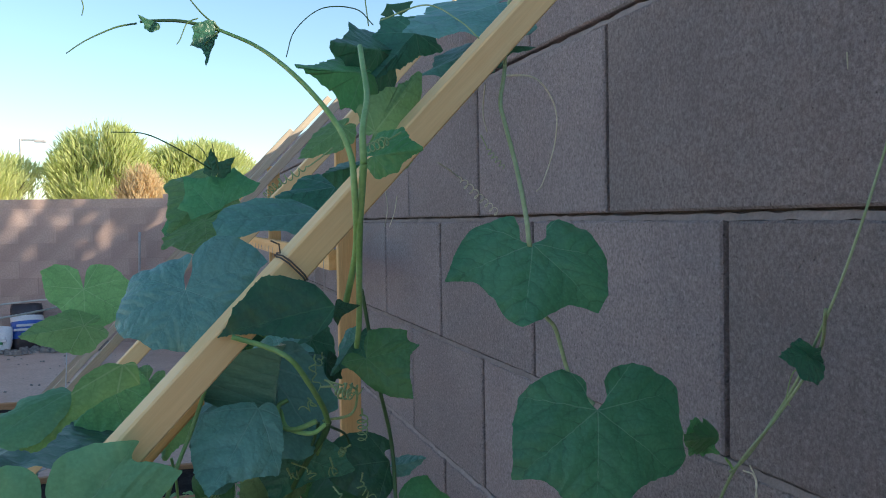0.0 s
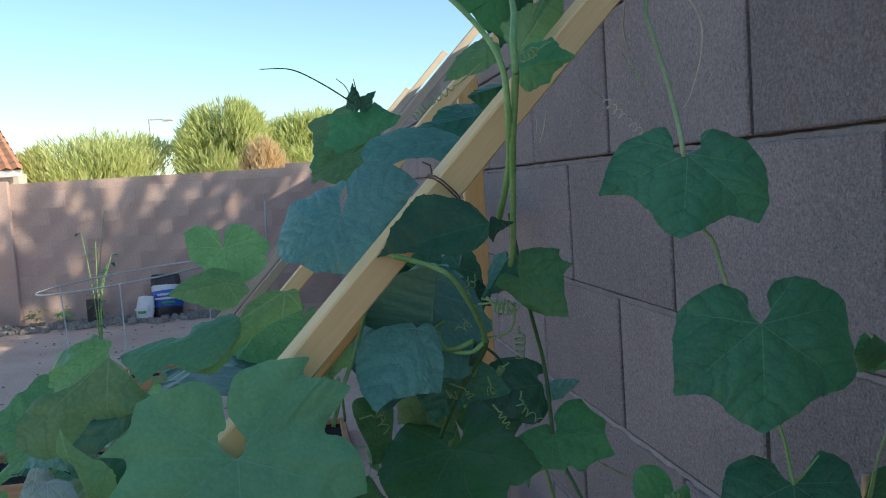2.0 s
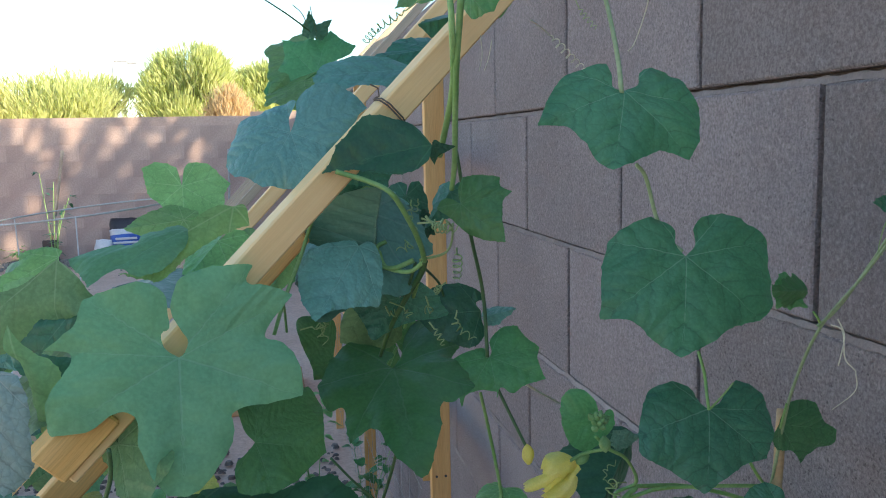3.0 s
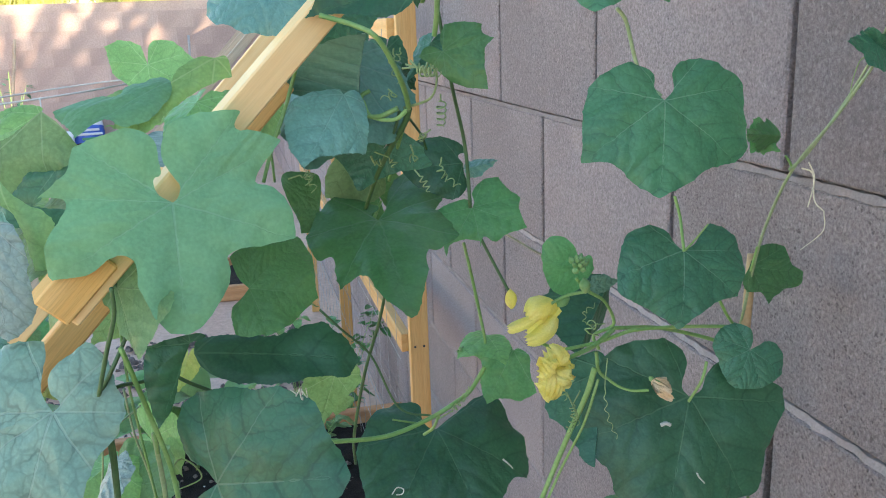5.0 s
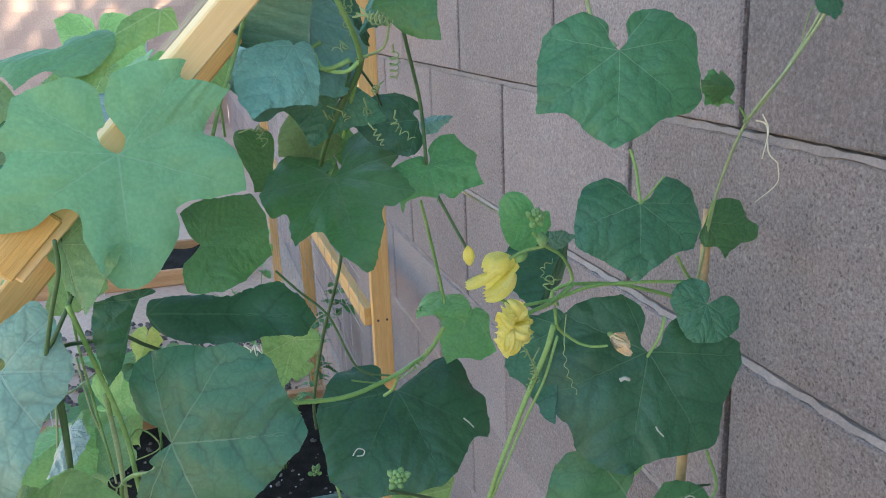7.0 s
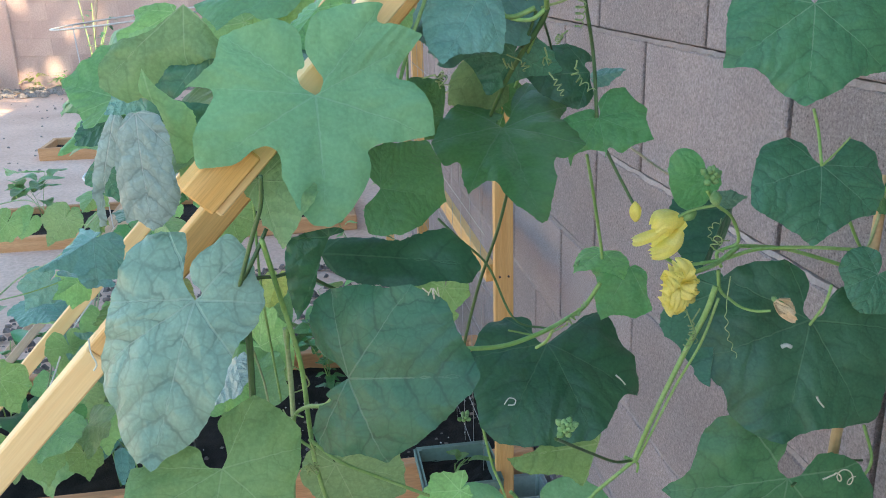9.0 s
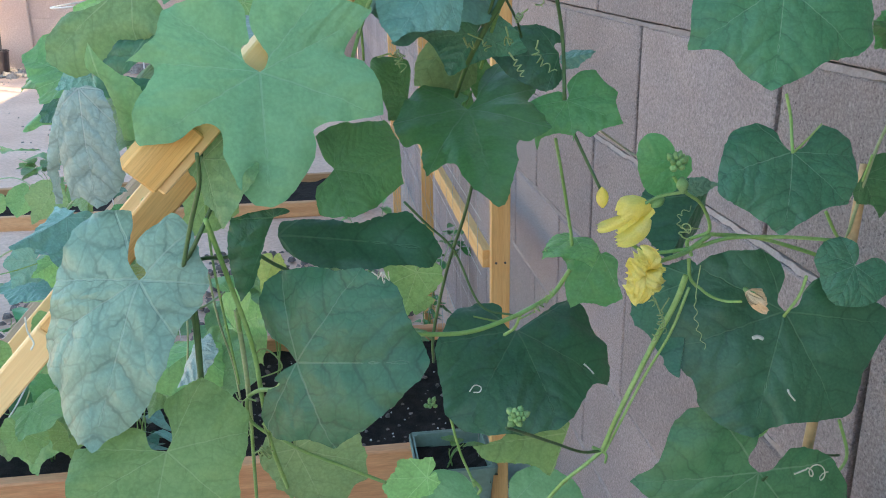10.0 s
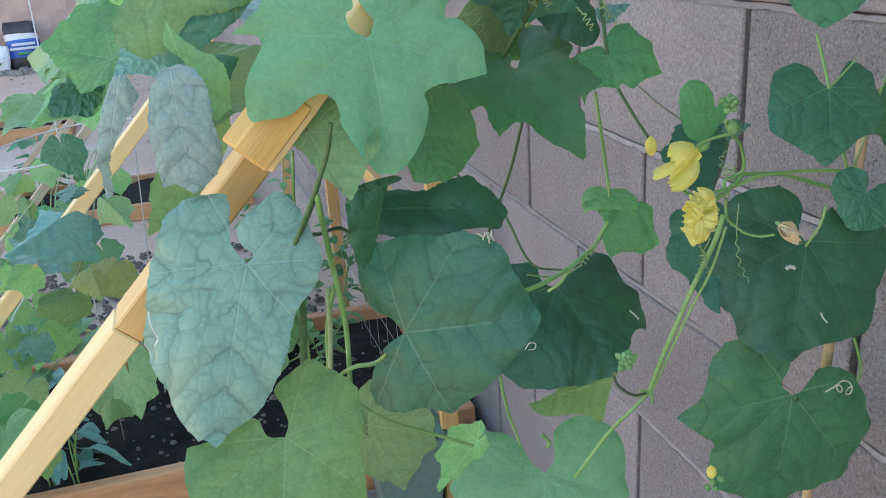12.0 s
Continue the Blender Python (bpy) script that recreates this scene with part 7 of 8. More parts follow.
# ---------------------------------------------------------------- bamboo cane on the wall
cane = thing("bamboo_cane", "thin tan bamboo cane standing against the block wall", "cane")
cane_line = [(0.30, 0.800, 0.0), (0.322, 0.806, 0.45), (0.345, 0.810, 0.93), (0.362, 0.817, 1.09), (0.369, 0.822, 1.165)]
tube("stalk", cane_line, 0.0048, 0.0040, CANE, cane, n=6, sides=8)
for z, x, y in ((0.30, 0.3147, 0.804), (0.62, 0.3305, 0.8075), (0.985, 0.3505, 0.8125), (1.10, 0.363, 0.8175)):
    part("node", tube_bm(smooth_line([(x - 0.0002, y, z - 0.003), (x, y, z), (x + 0.0002, y, z + 0.003)], 2), 0.0053, 0.0053, 8), CANE, cane, smooth=True)

# ---------------------------------------------------------------- raised beds
def raised_bed(label, x0, x1, y0, y1, top, soil_z, front=BED_WOOD):
    b = thing("raised_bed", label, "planter", "raised beds")
    for name, lo, hi in (("board", (x0, y0, 0), (x1, y0 + 0.035, top)), ("board", (x0, y1 - 0.035, 0), (x1, y1, top)),
                         ("board", (x0, y0 + 0.036, 0), (x0 + 0.035, y1 - 0.036, top - 0.003)), ("board", (x1 - 0.035, y0 + 0.036, 0), (x1, y1 - 0.036, top - 0.003))):
        part(name, box_bm(lo, hi, 0.004), front, b)
    bm = bmesh.new()
    nx, ny = max(4, int((x1 - x0) / 0.045)), max(4, int((y1 - y0) / 0.045))
    g = [[bm.verts.new((x0 + 0.036 + (x1 - x0 - 0.072) * i / nx, y0 + 0.036 + (y1 - y0 - 0.072) * j / ny,
                        soil_z + 0.018 * noise.noise((i * 0.31, j * 0.33, x0)) + rnd.uniform(-0.006, 0.006))) for j in range(ny + 1)] for i in range(nx + 1)]
    for i in range(nx):
        for j in range(ny):
            bm.faces.new((g[i][j], g[i + 1][j], g[i + 1][j + 1], g[i][j + 1]))
    part("soil", bm, SOIL, b, smooth=True)
    return b


raised_bed("long raised bed of reddish lumber with dark wet soil", -1.55, 0.40, 1.985, 2.69, 0.235, 0.19)
raised_bed("raised bed across the path, sunlight painted into its orange lumber", -3.2, 0.15, 4.72, 5.36, 0.08, 0.045, BED_SUNLIT)
raised_bed("small raised bed in the pale dirt", -2.06, -0.9, 7.07, 7.52, 0.10, 0.05, BED_SUNLIT)


def scatter(name, label, category, n, area, size, material, z=0.0, seed=1, flat=0.6):
    """Uncountable bits on the ground, joined into one mesh."""
    r = random.Random(seed)
    verts, faces = [], []
    for _ in range(n):
        c = Vector((r.uniform(area[0], area[1]), r.uniform(area[2], area[3]), z))
        s = size * r.uniform(0.4, 1.5)
        k = len(verts)
        base = [c + Vector((s * math.cos(a + r.uniform(-0.3, 0.3)) * r.uniform(0.6, 1.1), s * math.sin(a) * r.uniform(0.5, 1.0), -0.2 * s)) for a in (0.2, 1.5, 2.7, 4.0, 5.3)]
        top = [c + (p - c) * 0.6 + Vector((0, 0, s * flat * r.uniform(0.6, 1.2))) for p in base]
        verts += base + top
        for i in range(5):
            j = (i + 1) % 5
            faces.append((k + i, k + j, k + 5 + j, k + 5 + i))
        faces.append(tuple(k + 5 + i for i in range(5)))
    me = bpy.data.meshes.new(name)
    me.from_pydata([tuple(v) for v in verts], [], faces)
    me.materials.append(material)
    return tagged(new(name, me), label, category, kind="stuff")


scatter("gravel", "grey-pink gravel in front of the raised bed", "gravel", 1500, (-0.9, 0.4, 1.72, 1.98), 0.009, GRAVEL, 0.012, 3)
scatter("wood_chips", "dark wood chips and stones on the path", "mulch", 1100, (-1.3, 0.25, 2.72, 4.15), 0.017, CHIPS, 0.015, 4)
scatter("rubble", "stones and clods along the foot of the far wall", "stones", 420, (-4.2, -0.8, 10.9, 11.5), 0.06, GRAVEL, 0.02, 5)
scatter("pebbles", "pebbles scattered over the dirt", "pebbles", 260, (-4.5, -0.3, 4.9, 10.9), 0.013, GRAVEL, 0.01, 6)
scatter("perlite", "white flecks in the dark soil", "soil flecks", 70, (-0.7, 0.3, 2.05, 2.6), 0.003, BAG_WHITE, 0.196, 7)
scatter("soil_litter", "bits of dry straw and bark on the soil", "litter", 260, (-0.6, 0.35, 2.03, 2.6), 0.007, CHIPS, 0.192, 9)

# ---------------------------------------------------------------- green square pot
pot = thing("plant_pot", "square grey-green plastic pot with dark soil", "pot")


def pot_shell(c, z0, z1, h0, h1, wall):
    bm = bmesh.new()
    loops = []
    for h, z in ((h0, z0), (h1, z1 - 0.018), (h1 + 0.006, z1 - 0.018), (h1 + 0.007, z1), (h1 - wall, z1), (h1 - wall - 0.002, z1 - 0.02), (h0 - wall + 0.002, z0 + 0.006)):
        loops.append([bm.verts.new((c[0] + sx * h, c[1] + sy * h, z)) for sx, sy in ((-1, -1), (1, -1), (1, 1), (-1, 1))])
    for p, q in zip(loops, loops[1:]):
        for k in range(4):
            bm.faces.new((p[k], p[(k + 1) % 4], q[(k + 1) % 4], q[k]))
    bm.faces.new(loops[0][::-1])
    bm.faces.new(loops[-1])
    up = [e for e in bm.edges if abs(e.verts[0].co.z - e.verts[1].co.z) > 0.01]
    bmesh.ops.bevel(bm, geom=up, offset=0.007, segments=2, affect="EDGES")
    return bm


POT_C = (0.197, 1.888)
part("body", pot_shell(POT_C, 0.085, 0.285, 0.062, 0.080, 0.004), POT, pot, smooth=False)
bm = box_bm((POT_C[0] - 0.073, POT_C[1] - 0.073, 0.24), (POT_C[0] + 0.073, POT_C[1] + 0.073, 0.252))
bmesh.ops.subdivide_edges(bm, edges=bm.edges[:], cuts=7, use_grid_fill=True)
for v in bm.verts:
    v.co.z += rnd.uniform(-0.003, 0.005)
part("soil", bm, SOIL, pot)
stone = tagged(mesh_object("stepping_block", box_bm((0.10, 1.79, 0.0), (0.30, 1.975, 0.085), 0.008), GRAVEL), "low rough concrete block under the pot", "block")
pot2 = thing("plant_pot", "pale square plastic pot beside the bed board", "pot")
part("body", pot_shell((0.355, 1.90), 0.0, 0.20, 0.035, 0.045, 0.004), POT_PALE, pot2)


# ---------------------------------------------------------------- bed plants
def simple_leaf(bm, base, d, up, length, width, rnd, uvl, wave=0.08):
    """A small blade of ten quads with a drooping tip, in its own UV."""
    d, up = Vector(d).normalized(), Vector(up)
    side = d.cross(up).normalized()
    nrm = side.cross(d)
    rows = []
    n = 5
    for i in range(n + 1):
        t = i / n
        w = width * math.sin(math.pi * (0.08 + 0.86 * t ** 0.8)) ** 0.9
        mid = base + d * length * t - Vector((0, 0, 1)) * length * 0.28 * t * t + nrm * length * wave * math.sin(5 * t + rnd.uniform(0, 1))
        rows.append([(bm.verts.new(mid + side * w * s + nrm * abs(s) * w * 0.3), (s * w / length, t)) for s in (-1, 0, 1)])
    for a, b in zip(rows, rows[1:]):
        for k in range(2):
            quad = (a[k], a[k + 1], b[k + 1], b[k])
            f = bm.faces.new([q[0] for q in quad])
            for lp, q in zip(f.loops, quad):
                lp[uvl].uv = q[1]


def small_plant(name, label, base, height, n, leaf_len, leaf_wid, material, seed, spread=0.5, stems=3, category="plant", thick=0.0022):
    r = random.Random(seed)
    base = Vector(base)
    pl = thing(name, label, category)
    for s in range(stems):
        ang = r.uniform(0, 6.28)
        lean = Vector((math.cos(ang), math.sin(ang), 0)) * spread * height * r.uniform(0.3, 1)
        top = base + lean + Vector((0, 0, height * r.uniform(0.7, 1.05)))
        line = smooth_line([base + Vector((r.uniform(-0.01, 0.01), r.uniform(-0.01, 0.01), 0)), base + lean * 0.3 + Vector((0, 0, height * 0.5)), top], 6)
        part("stem", tube_bm(line, thick, thick * 0.45, 5), STEM, pl, smooth=True)
        for k in range(max(1, n // stems)):
            bm = bmesh.new()
            uvl = bm.loops.layers.uv.new("UVMap")
            p = line[min(len(line) - 1, 2 + int(r.random() ** 0.7 * (len(line) - 2)))]
            a = r.uniform(0, 6.28)
            d = Vector((math.cos(a), math.sin(a), r.uniform(-0.15, 0.7)))
            ll = leaf_len * r.uniform(0.6, 1.25)
            st = p + d.normalized() * ll * 0.35
            tube_bm([p, p.lerp(st, 0.5), st], 0.0008, 0.0006, 4, bm)
            simple_leaf(bm, st, d, (0, 0, 1), ll, leaf_wid * r.uniform(0.7, 1.2), r, uvl)
            part("leaf", bm, material, pl, smooth=True)
    return pl


plants = (
    ("squash_plant", "low squash plant with drooping light green leaves", (-0.62, 2.35, 0.19), 0.28, 16, 0.12, 0.05, LEAF_OLIVE),
    ("squash_plant", "low squash plant with drooping light green leaves", (-0.35, 2.5, 0.19), 0.22, 14, 0.10, 0.042, LEAF_YOUNG2),
    ("bean_plant", "bushy bean plant with grey-green leaves", (-0.85, 2.3, 0.19), 0.30, 18, 0.11, 0.045, LEAF_SMOOTH2),
    ("bean_plant", "bushy bean plant with grey-green leaves", (-0.72, 2.15, 0.19), 0.20, 14, 0.09, 0.036, LEAF_OLIVE),
    ("bean_plant", "bushy bean plant with grey-green leaves", (-0.5, 2.15, 0.19), 0.16, 10, 0.08, 0.03, LEAF_BLUE),
    ("herb_clump", "dark feathery herb clump in the soil", (-0.06, 2.42, 0.19), 0.22, 46, 0.035, 0.012, LEAF_SMOOTH2),
    ("herb_clump", "dark feathery herb clump in the soil", (0.10, 2.30, 0.19), 0.24, 46, 0.035, 0.012, LEAF_OLIVE),
    ("squash_plant", "young squash plant with yellow-green leaves", (-0.2, 2.52, 0.19), 0.3, 14, 0.11, 0.05, LEAF_YOUNG),
    ("squash_plant", "young squash plant with yellow-green leaves", (0.02, 2.58, 0.19), 0.26, 12, 0.10, 0.045, LEAF_YOUNG),
    ("herb_clump", "green herb clump by the wall", (0.26, 2.95, 0.0), 0.5, 60, 0.045, 0.016, LEAF_SMOOTH2),
    ("herb_clump", "green herb clump by the wall", (0.12, 3.3, 0.0), 0.55, 60, 0.045, 0.016, LEAF_YOUNG2),
    ("vine_seedling", "seedling with pointed grey-green leaves", (-0.56, 2.10, 0.19), 0.24, 9, 0.07, 0.014, LEAF_TEAL),
    ("vine_seedling", "young plant with slender leaves in the bed", (-0.50, 2.05, 0.19), 0.20, 14, 0.075, 0.013, LEAF_TEAL),
    ("bean_plant", "bean plant in the far bed", (-1.5, 5.05, 0.045), 0.30, 16, 0.12, 0.05, LEAF_OLIVE),
    ("bean_plant", "bean plant in the far bed", (-0.9, 5.05, 0.045), 0.34, 18, 0.12, 0.05, LEAF_SMOOTH2),
    ("squash_plant", "squash plant spilling over its bed", (-1.1, 2.45, 0.19), 0.35, 18, 0.14, 0.06, LEAF_OLIVE),
    ("squash_plant", "squash plant spilling over its bed", (-0.75, 2.9, 0.0), 0.30, 16, 0.12, 0.05, LEAF_YELLOW),
    ("pot_seedling", "single light green seedling in the pot", (0.19, 1.875, 0.25), 0.07, 2, 0.06, 0.014, LEAF_YOUNG),
    ("weed", "weeds at the foot of the far wall", (-3.2, 11.3, 0.0), 0.25, 22, 0.10, 0.02, LEAF_YELLOW),
    ("weed", "weeds at the foot of the far wall", (-2.9, 11.35, 0.0), 0.2, 22, 0.10, 0.02, LEAF_YOUNG2),
)
for k, (nm, lab, at, hh, cnt, ll, lw, mt) in enumerate(plants):
    small_plant(nm, lab, at, hh, cnt, ll, lw, mt, 40 + k)

sap = small_plant("sapling", "thin young sapling with sparse leaves by the far wall", (-1.95, 8.9, 0.0), 1.15, 40, 0.075, 0.018, LEAF_DARK, 90, 0.16, 4, "sapling", 0.007)

# ---------------------------------------------------------------- cage, string
cage = thing("tomato_cage", "thin galvanised wire plant cage in the bed", "cage")
for z, rad in ((1.235, 0.20), (0.9, 0.18)):
    ring = [Vector((-0.42 + rad * math.cos(a), 2.36 + rad * math.sin(a) * 1.1, z + 0.02 * math.cos(a))) for a in [k * 2 * math.pi / 28 for k in range(29)]]
    part("ring", tube_bm(ring, 0.0022, 0.0022, 5), CAGE_WIRE, cage, smooth=True)
for a in (0.6, 2.7, 4.8):
    part("leg", tube_bm(smooth_line([(-0.42 + 0.2 * math.cos(a), 2.36 + 0.22 * math.sin(a), 1.237 + 0.02 * math.cos(a)), (-0.42 + 0.13 * math.cos(a), 2.36 + 0.13 * math.sin(a), 0.15)], 4), 0.0015, 0.0015, 5), CAGE_WIRE, cage, smooth=True)
twine = thing("twine", "white garden string tied to a rafter", "string")
tube("cord", [(-0.395, 1.450, 0.888), (-0.415, 1.430, 0.864), (-0.432, 1.410, 0.837), (-0.445, 1.380, 0.802), (-0.466, 1.340, 0.758), (-0.491, 1.300, 0.726), (-0.510, 1.280, 0.708)], 0.0013, 0.0013, STRING, twine, n=8, sides=5)

# ---------------------------------------------------------------- far end of the yard
shovel = thing("shovel", "long-handled shovel leaning on the far wall", "shovel")
tube("handle", [(-2.36, 11.50, 1.35), (-2.44, 11.43, 0.8), (-2.52, 11.36, 0.3)], 0.019, 0.019, HANDLE, shovel, sides=8)
bm = box_bm((-2.62, 11.32, 0.0), (-2.44, 11.345, 0.30), 0.012, 2)
part("blade", bm, BAG_DARK, shovel)
pole = thing("metal_stake", "thin grey metal stake by the far wall", "stake")
tube("rod", [(-0.43, 11.47, 1.33), (-0.47, 11.40, 0.0)], 0.014, 0.014, METAL, pole, sides=8)
black_pot = thing("nursery_pot", "black plastic nursery pot on the dirt", "pot")
bm = bmesh.new()
bmesh.ops.create_cone(bm, cap_ends=True, segments=20, radius1=0.11, radius2=0.14, depth=0.28)
bmesh.ops.transform(bm, matrix=pose(-3.75, 11.2, 0.14), verts=bm.verts)
bmesh.ops.delete(bm, geom=[f for f in bm.faces if f.normal.z > 0.9], context="FACES")
bmesh.ops.solidify(bm, geom=bm.faces[:], thickness=0.008)
part("body", bm, BAG_DARK, black_pot)
part("rim", tube_bm([Vector((-3.75 + 0.14 * math.cos(a), 11.2 + 0.14 * math.sin(a), 0.28)) for a in [k * 0.3142 for k in range(21)]], 0.009, 0.009, 5), BAG_DARK, black_pot, smooth=True)
pole2 = thing("metal_stake", "dark metal stake in the black pot", "stake")
tube("rod", [(-3.72, 11.25, 0.05), (-3.70, 11.40, 1.1)], 0.012, 0.012, BAG_DARK, pole2, sides=8)


def soil_bag(label, centre, w, d, h, cols, yaw, seed):
    """A slumped plastic sack: a pillow with crimped ends and printed panels."""
    r = random.Random(seed)
    bag = thing("soil_bag", label, "bag", "soil bags")
    n, m_ = 16, 12
    mats = list(cols)
    bm = bmesh.new()
    rows = []
    for i in range(n + 1):
        t = i / n
        prof = math.sin(math.pi * min(1, max(0, 0.05 + 0.9 * t))) ** 0.45
        rows.append([bm.verts.new((w / 2 * math.cos(2 * math.pi * k / m_) * (0.82 + 0.18 * prof) * (1 + r.uniform(-0.05, 0.05)),
                                   d / 2 * math.sin(2 * math.pi * k / m_) * prof * (1 + r.uniform(-0.1, 0.1)), h * t + r.uniform(-0.006, 0.006))) for k in range(m_)])
    for i, (a, b) in enumerate(zip(rows, rows[1:])):
        for k in range(m_):
            f = bm.faces.new((a[k], a[(k + 1) % m_], b[(k + 1) % m_], b[k]))
            t = i / n
            f.material_index = 0 if t < 0.22 else (1 if t < 0.62 else (2 if t < 0.72 else 0))
    bm.faces.new(rows[0][::-1])
    bm.faces.new(rows[-1])
    bmesh.ops.transform(bm, matrix=pose(*centre, -14, 0, yaw), verts=bm.verts)
    part("sack", bm, mats, bag, smooth=True)
    for zz, ww in ((0.52, 0.34), (0.43, 0.42), (0.33, 0.22)):
        bar = box_bm((-w * ww, -d / 2 - 0.006, h * zz - 0.014), (w * ww, -d / 2 + 0.012, h * zz + 0.014), 0.004)
        bmesh.ops.transform(bar, matrix=pose(*centre, -14, 0, yaw), verts=bar.verts)
        part("print_bar", bar, BAG_WHITE if zz > 0.35 else BAG_GREEN, bag)
    return bag


soil_bag("slumped blue and black plastic soil bag by the far wall", (-1.66, 11.25, 0.0), 0.36, 0.20, 0.54, (BAG_DARK, BAG_BLUE, BAG_WHITE), 12, 1)
soil_bag("small white plastic bag leaning by the soil bag", (-1.93, 11.15, 0.0), 0.22, 0.16, 0.30, (BAG_WHITE, BAG_WHITE, BAG_WHITE), -20, 2)


def feathery_tree(name, label, x, y, height, rx, n, foliage, seed, base=0.25, category="tree", blade=0.12):
    """Desert tree: forked trunk and limbs, and a loose crown of many thin upward sprays."""
    r = random.Random(seed)
    tr = thing(name, label, category)
    tips = []
    bm = bmesh.new()
    for k in range(9):
        ang = k * 2.4 + r.uniform(-0.3, 0.3)
        reach = rx * r.uniform(0.25, 0.8)
        top = Vector((x + reach * math.cos(ang), y + reach * math.sin(ang), height * r.uniform(0.5, 0.86)))
        line = smooth_line([(x + 0.05 * math.cos(ang), y + 0.05 * math.sin(ang), 0), (x + reach * 0.25 * math.cos(ang), y + reach * 0.25 * math.sin(ang), height * 0.3), top], 5)
        tube_bm(line, 0.05, 0.012, 5, bm)
        tips += line[5:]
    part("trunk", bm, BARK, tr, smooth=True)
    verts, faces = [], []
    lumps = [Vector((r.gauss(0, 0.42), r.gauss(0, 0.42), r.uniform(-0.6, 0.85))) for _ in range(26)]
    for k in range(n):
        l = lumps[r.randrange(26)]
        q = Vector((l.x + r.gauss(0, 0.2), l.y + r.gauss(0, 0.2), l.z + r.gauss(0, 0.2)))
        if q.length > 1.12:
            continue
        h0 = height * base
        p = Vector((x + q.x * rx, y + q.y * rx, h0 + (q.z + 1) / 2 * (height - h0) * 0.93))
        d = Vector((q.x * 0.7 + r.gauss(0, 0.35), q.y * 0.5 + r.gauss(0, 0.3), 0.75 + r.uniform(0, 0.5))).normalized()
        s = d.cross(Vector((r.gauss(0, 1), r.gauss(0, 1), r.gauss(0, 1)))).normalized()
        ln, wd = blade * r.uniform(0.5, 1.9), blade * 0.085 * r.uniform(0.6, 1.4)
        i = len(verts)
        verts += [p - s * wd * 0.5, p + s * wd * 0.5, p + d * ln * 0.6 + s * wd, p + d * ln, p + d * ln * 0.6 - s * wd]
        faces.append((i, i + 1, i + 2, i + 3, i + 4))
    me = bpy.data.meshes.new("crown")
    me.from_pydata([tuple(v) for v in verts], [], faces)
    me.materials.append(foliage)
    cr = new("crown", me)
    cr.parent = tr
    return tr


feathery_tree("palo_verde_tree", "wide yellow-green desert tree beyond the wall", -5.0, 24.5, 3.3, 2.1, 36000, FOLIAGE_SUN, 1, blade=0.17)
feathery_tree("palo_verde_tree", "tall feathery yellow-green desert tree beyond the wall", -1.75, 24.0, 4.0, 1.15, 26000, FOLIAGE_SUN, 2, blade=0.17)
feathery_tree("palo_verde_tree", "rounded yellow-green desert tree beyond the wall", 0.55, 25.0, 3.6, 1.6, 28000, FOLIAGE_SUN, 3, blade=0.17)
feathery_tree("palo_verde_tree", "wide yellow-green desert tree beyond the wall", -8.3, 27.5, 3.1, 1.6, 16000, FOLIAGE_SUN, 4)
feathery_tree("dry_shrub", "dry tan shrub beyond the wall", -0.85, 22.0, 2.8, 0.68, 12000, FOLIAGE_DRY, 5, category="shrub")
feathery_tree("mesquite_tree", "shade tree beyond the block wall", 5.6, 6.0, 5.4, 2.3, 340, FOLIAGE_SUN, 6, base=0.3, blade=0.8)

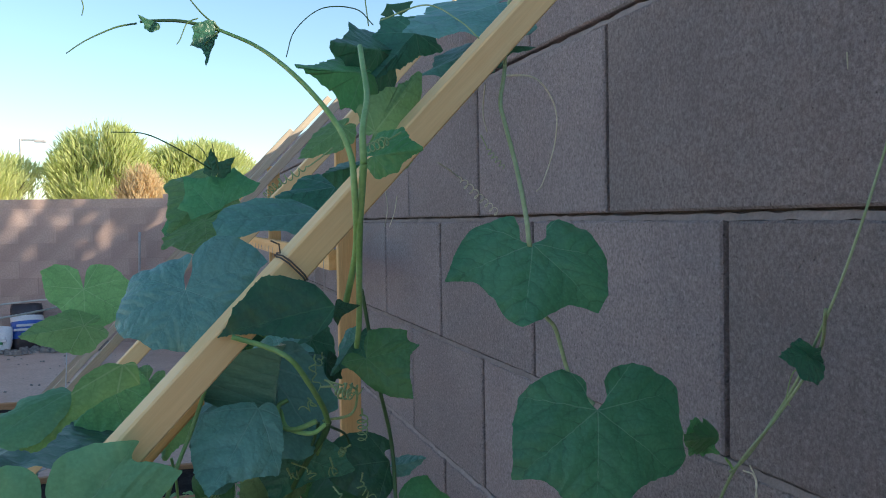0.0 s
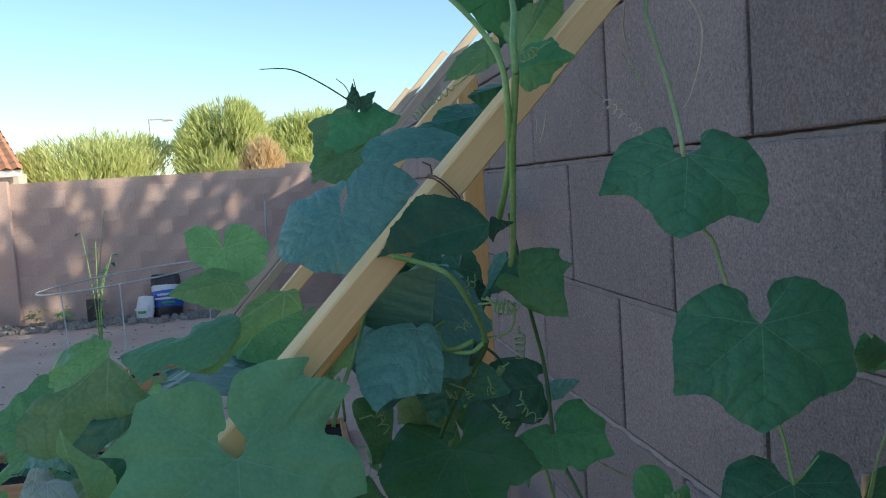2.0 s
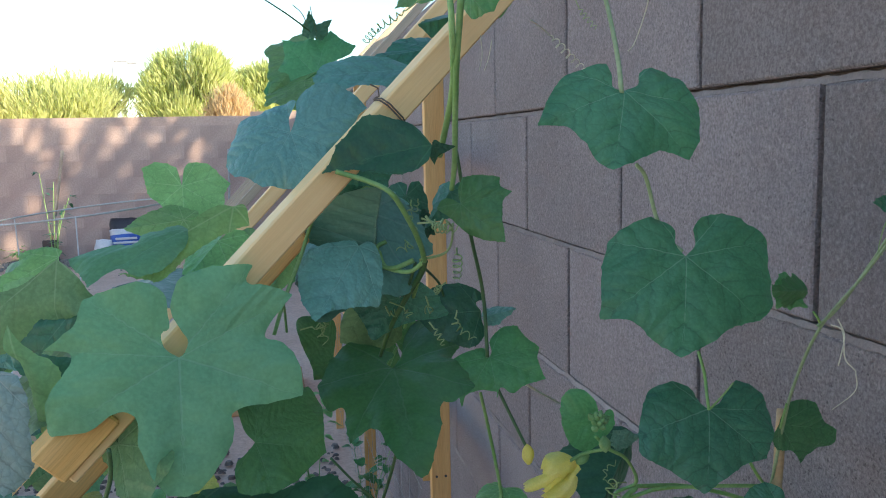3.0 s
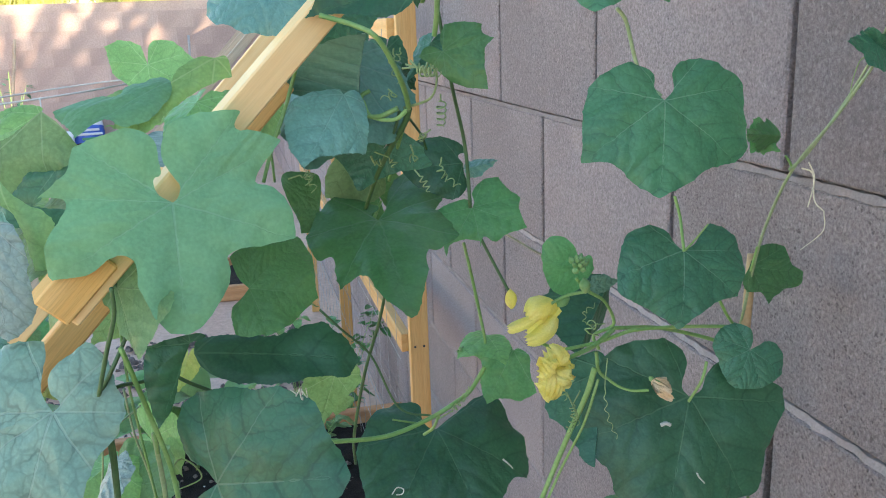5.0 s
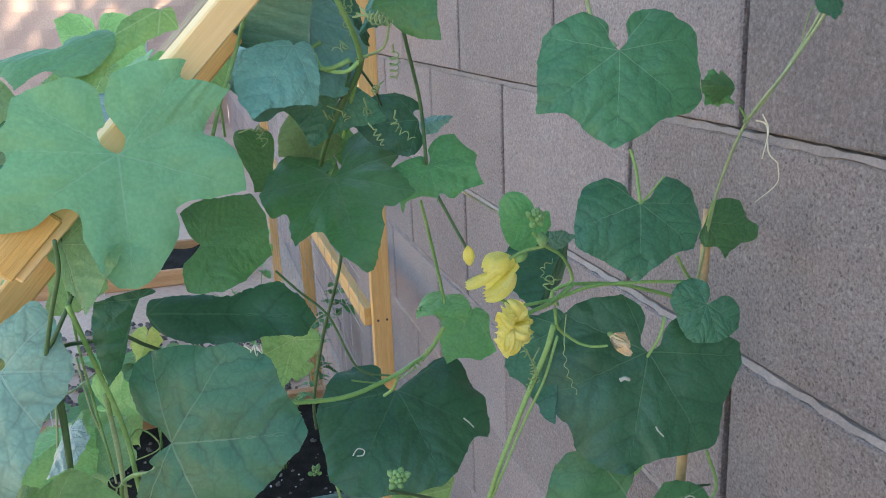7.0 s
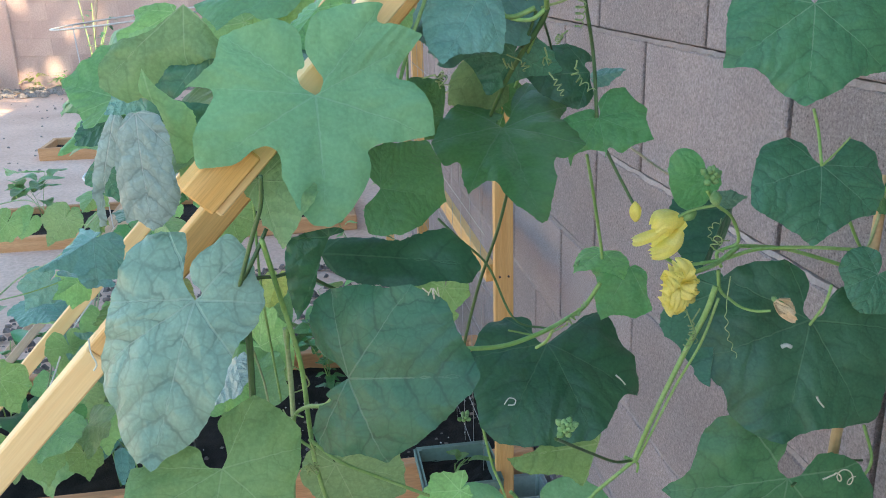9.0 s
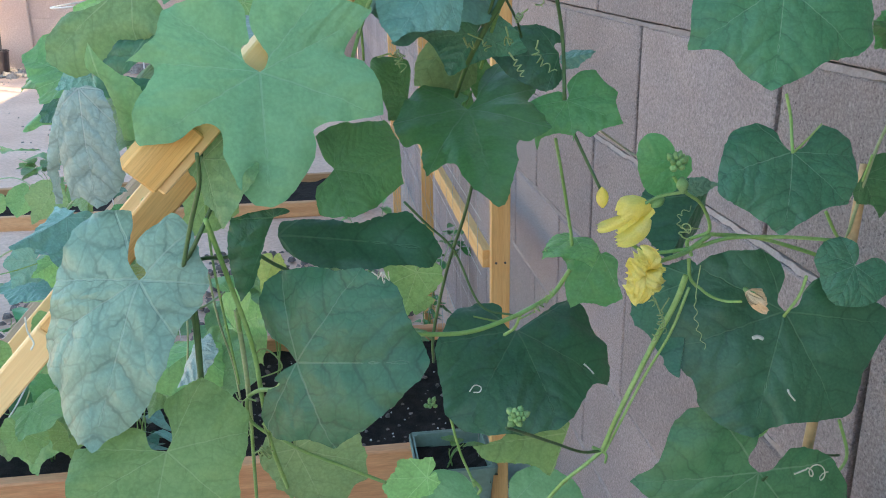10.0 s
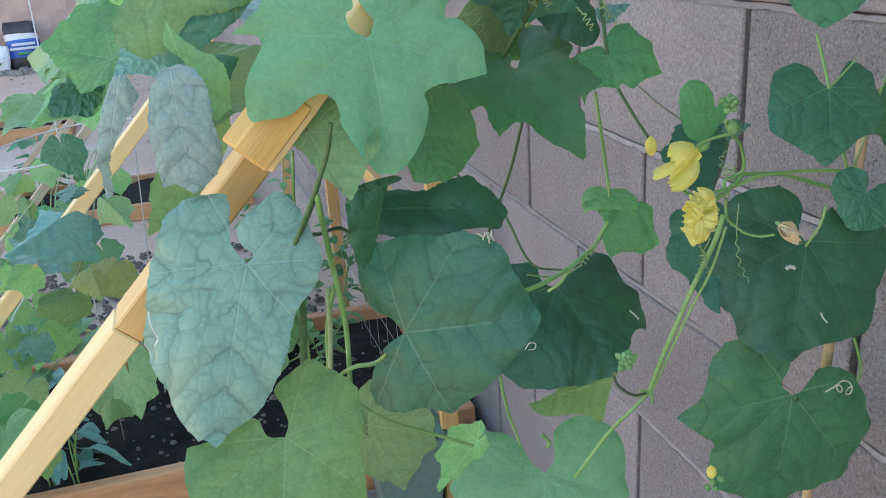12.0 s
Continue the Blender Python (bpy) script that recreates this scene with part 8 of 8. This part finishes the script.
lamp = thing("street_lamp", "slim grey street lamp with one flat arm", "street lamp")
tube("pole", [(-6.03, 40, 0), (-6.03, 40, 5.0)], 0.07, 0.05, METAL, lamp, sides=8)
tube("arm", [(-6.05, 40, 4.97), (-5.4, 40, 4.96)], 0.035, 0.03, METAL, lamp, sides=6)
part("lamp_head", box_bm((-5.5, 39.85, 4.87), (-5.05, 40.15, 4.97), 0.02), METAL, lamp)

house = thing("house", "stucco house with a terracotta tile roof beyond the wall", "house")
part("wall", box_bm((-15, 20, 0), (-5.75, 20.6, 2.2)), STUCCO, house)
part("fascia", box_bm((-15.2, 19.78, 2.13), (-5.62, 19.84, 2.27), 0.004), BAG_WHITE, house)
bm = bmesh.new()
corner, ridge, left, ridge_l, back, back_l = (Vector(v) for v in ((-5.55, 19.7, 2.27), (-7.25, 23.2, 3.9), (-15.3, 19.7, 2.27), (-13.5, 23.2, 3.9), (-8.1, 27.0, 2.27), (-15.3, 27.0, 2.27)))


def tiled_slope(a, b, c, d, nu, nv):
    """A roof slope from the eave a-b up to d-c, waved like barrel tiles."""
    g = []
    for j in range(nv + 1):
        row = []
        for i in range(nu + 1):
            u, v = i / nu, j / nv
            p = (a.lerp(b, u)).lerp(d.lerp(c, u), v)
            row.append(bm.verts.new(p + Vector((0, 0, 0.05 * (i % 2) + (0.035 if j % 2 else 0)))))
        g.append(row)
    for j in range(nv):
        for i in range(nu):
            bm.faces.new((g[j][i], g[j][i + 1], g[j + 1][i + 1], g[j + 1][i]))


tiled_slope(left, corner, ridge, ridge_l, 90, 20)
tiled_slope(corner, back, ridge, ridge, 60, 20)
tiled_slope(back, back_l, ridge_l, ridge, 20, 6)
tiled_slope(back_l, left, ridge_l, ridge_l, 20, 6)
part("roof", bm, TERRACOTTA, house)

hills = bmesh.new()
prev = None
for k in range(60):
    x = -2600 + 60 * k
    h = 70 + 45 * math.sin(k * 0.33) + 26 * math.sin(k * 0.9 + 1) + 10 * math.sin(k * 2.3)
    if x > -250:
        h *= max(0.12, 1 - (x + 250) / 500)
    cur = [hills.verts.new((x, 2400, -5)), hills.verts.new((x, 2480, h * 0.6)), hills.verts.new((x, 2600, h))]
    if prev:
        for i in range(2):
            hills.faces.new((prev[i], cur[i], cur[i + 1], prev[i + 1]))
    prev = cur
tagged(mesh_object("backdrop", hills, HILL, smooth=True), "low hazy brown hills on the horizon", "hills", kind="structure")
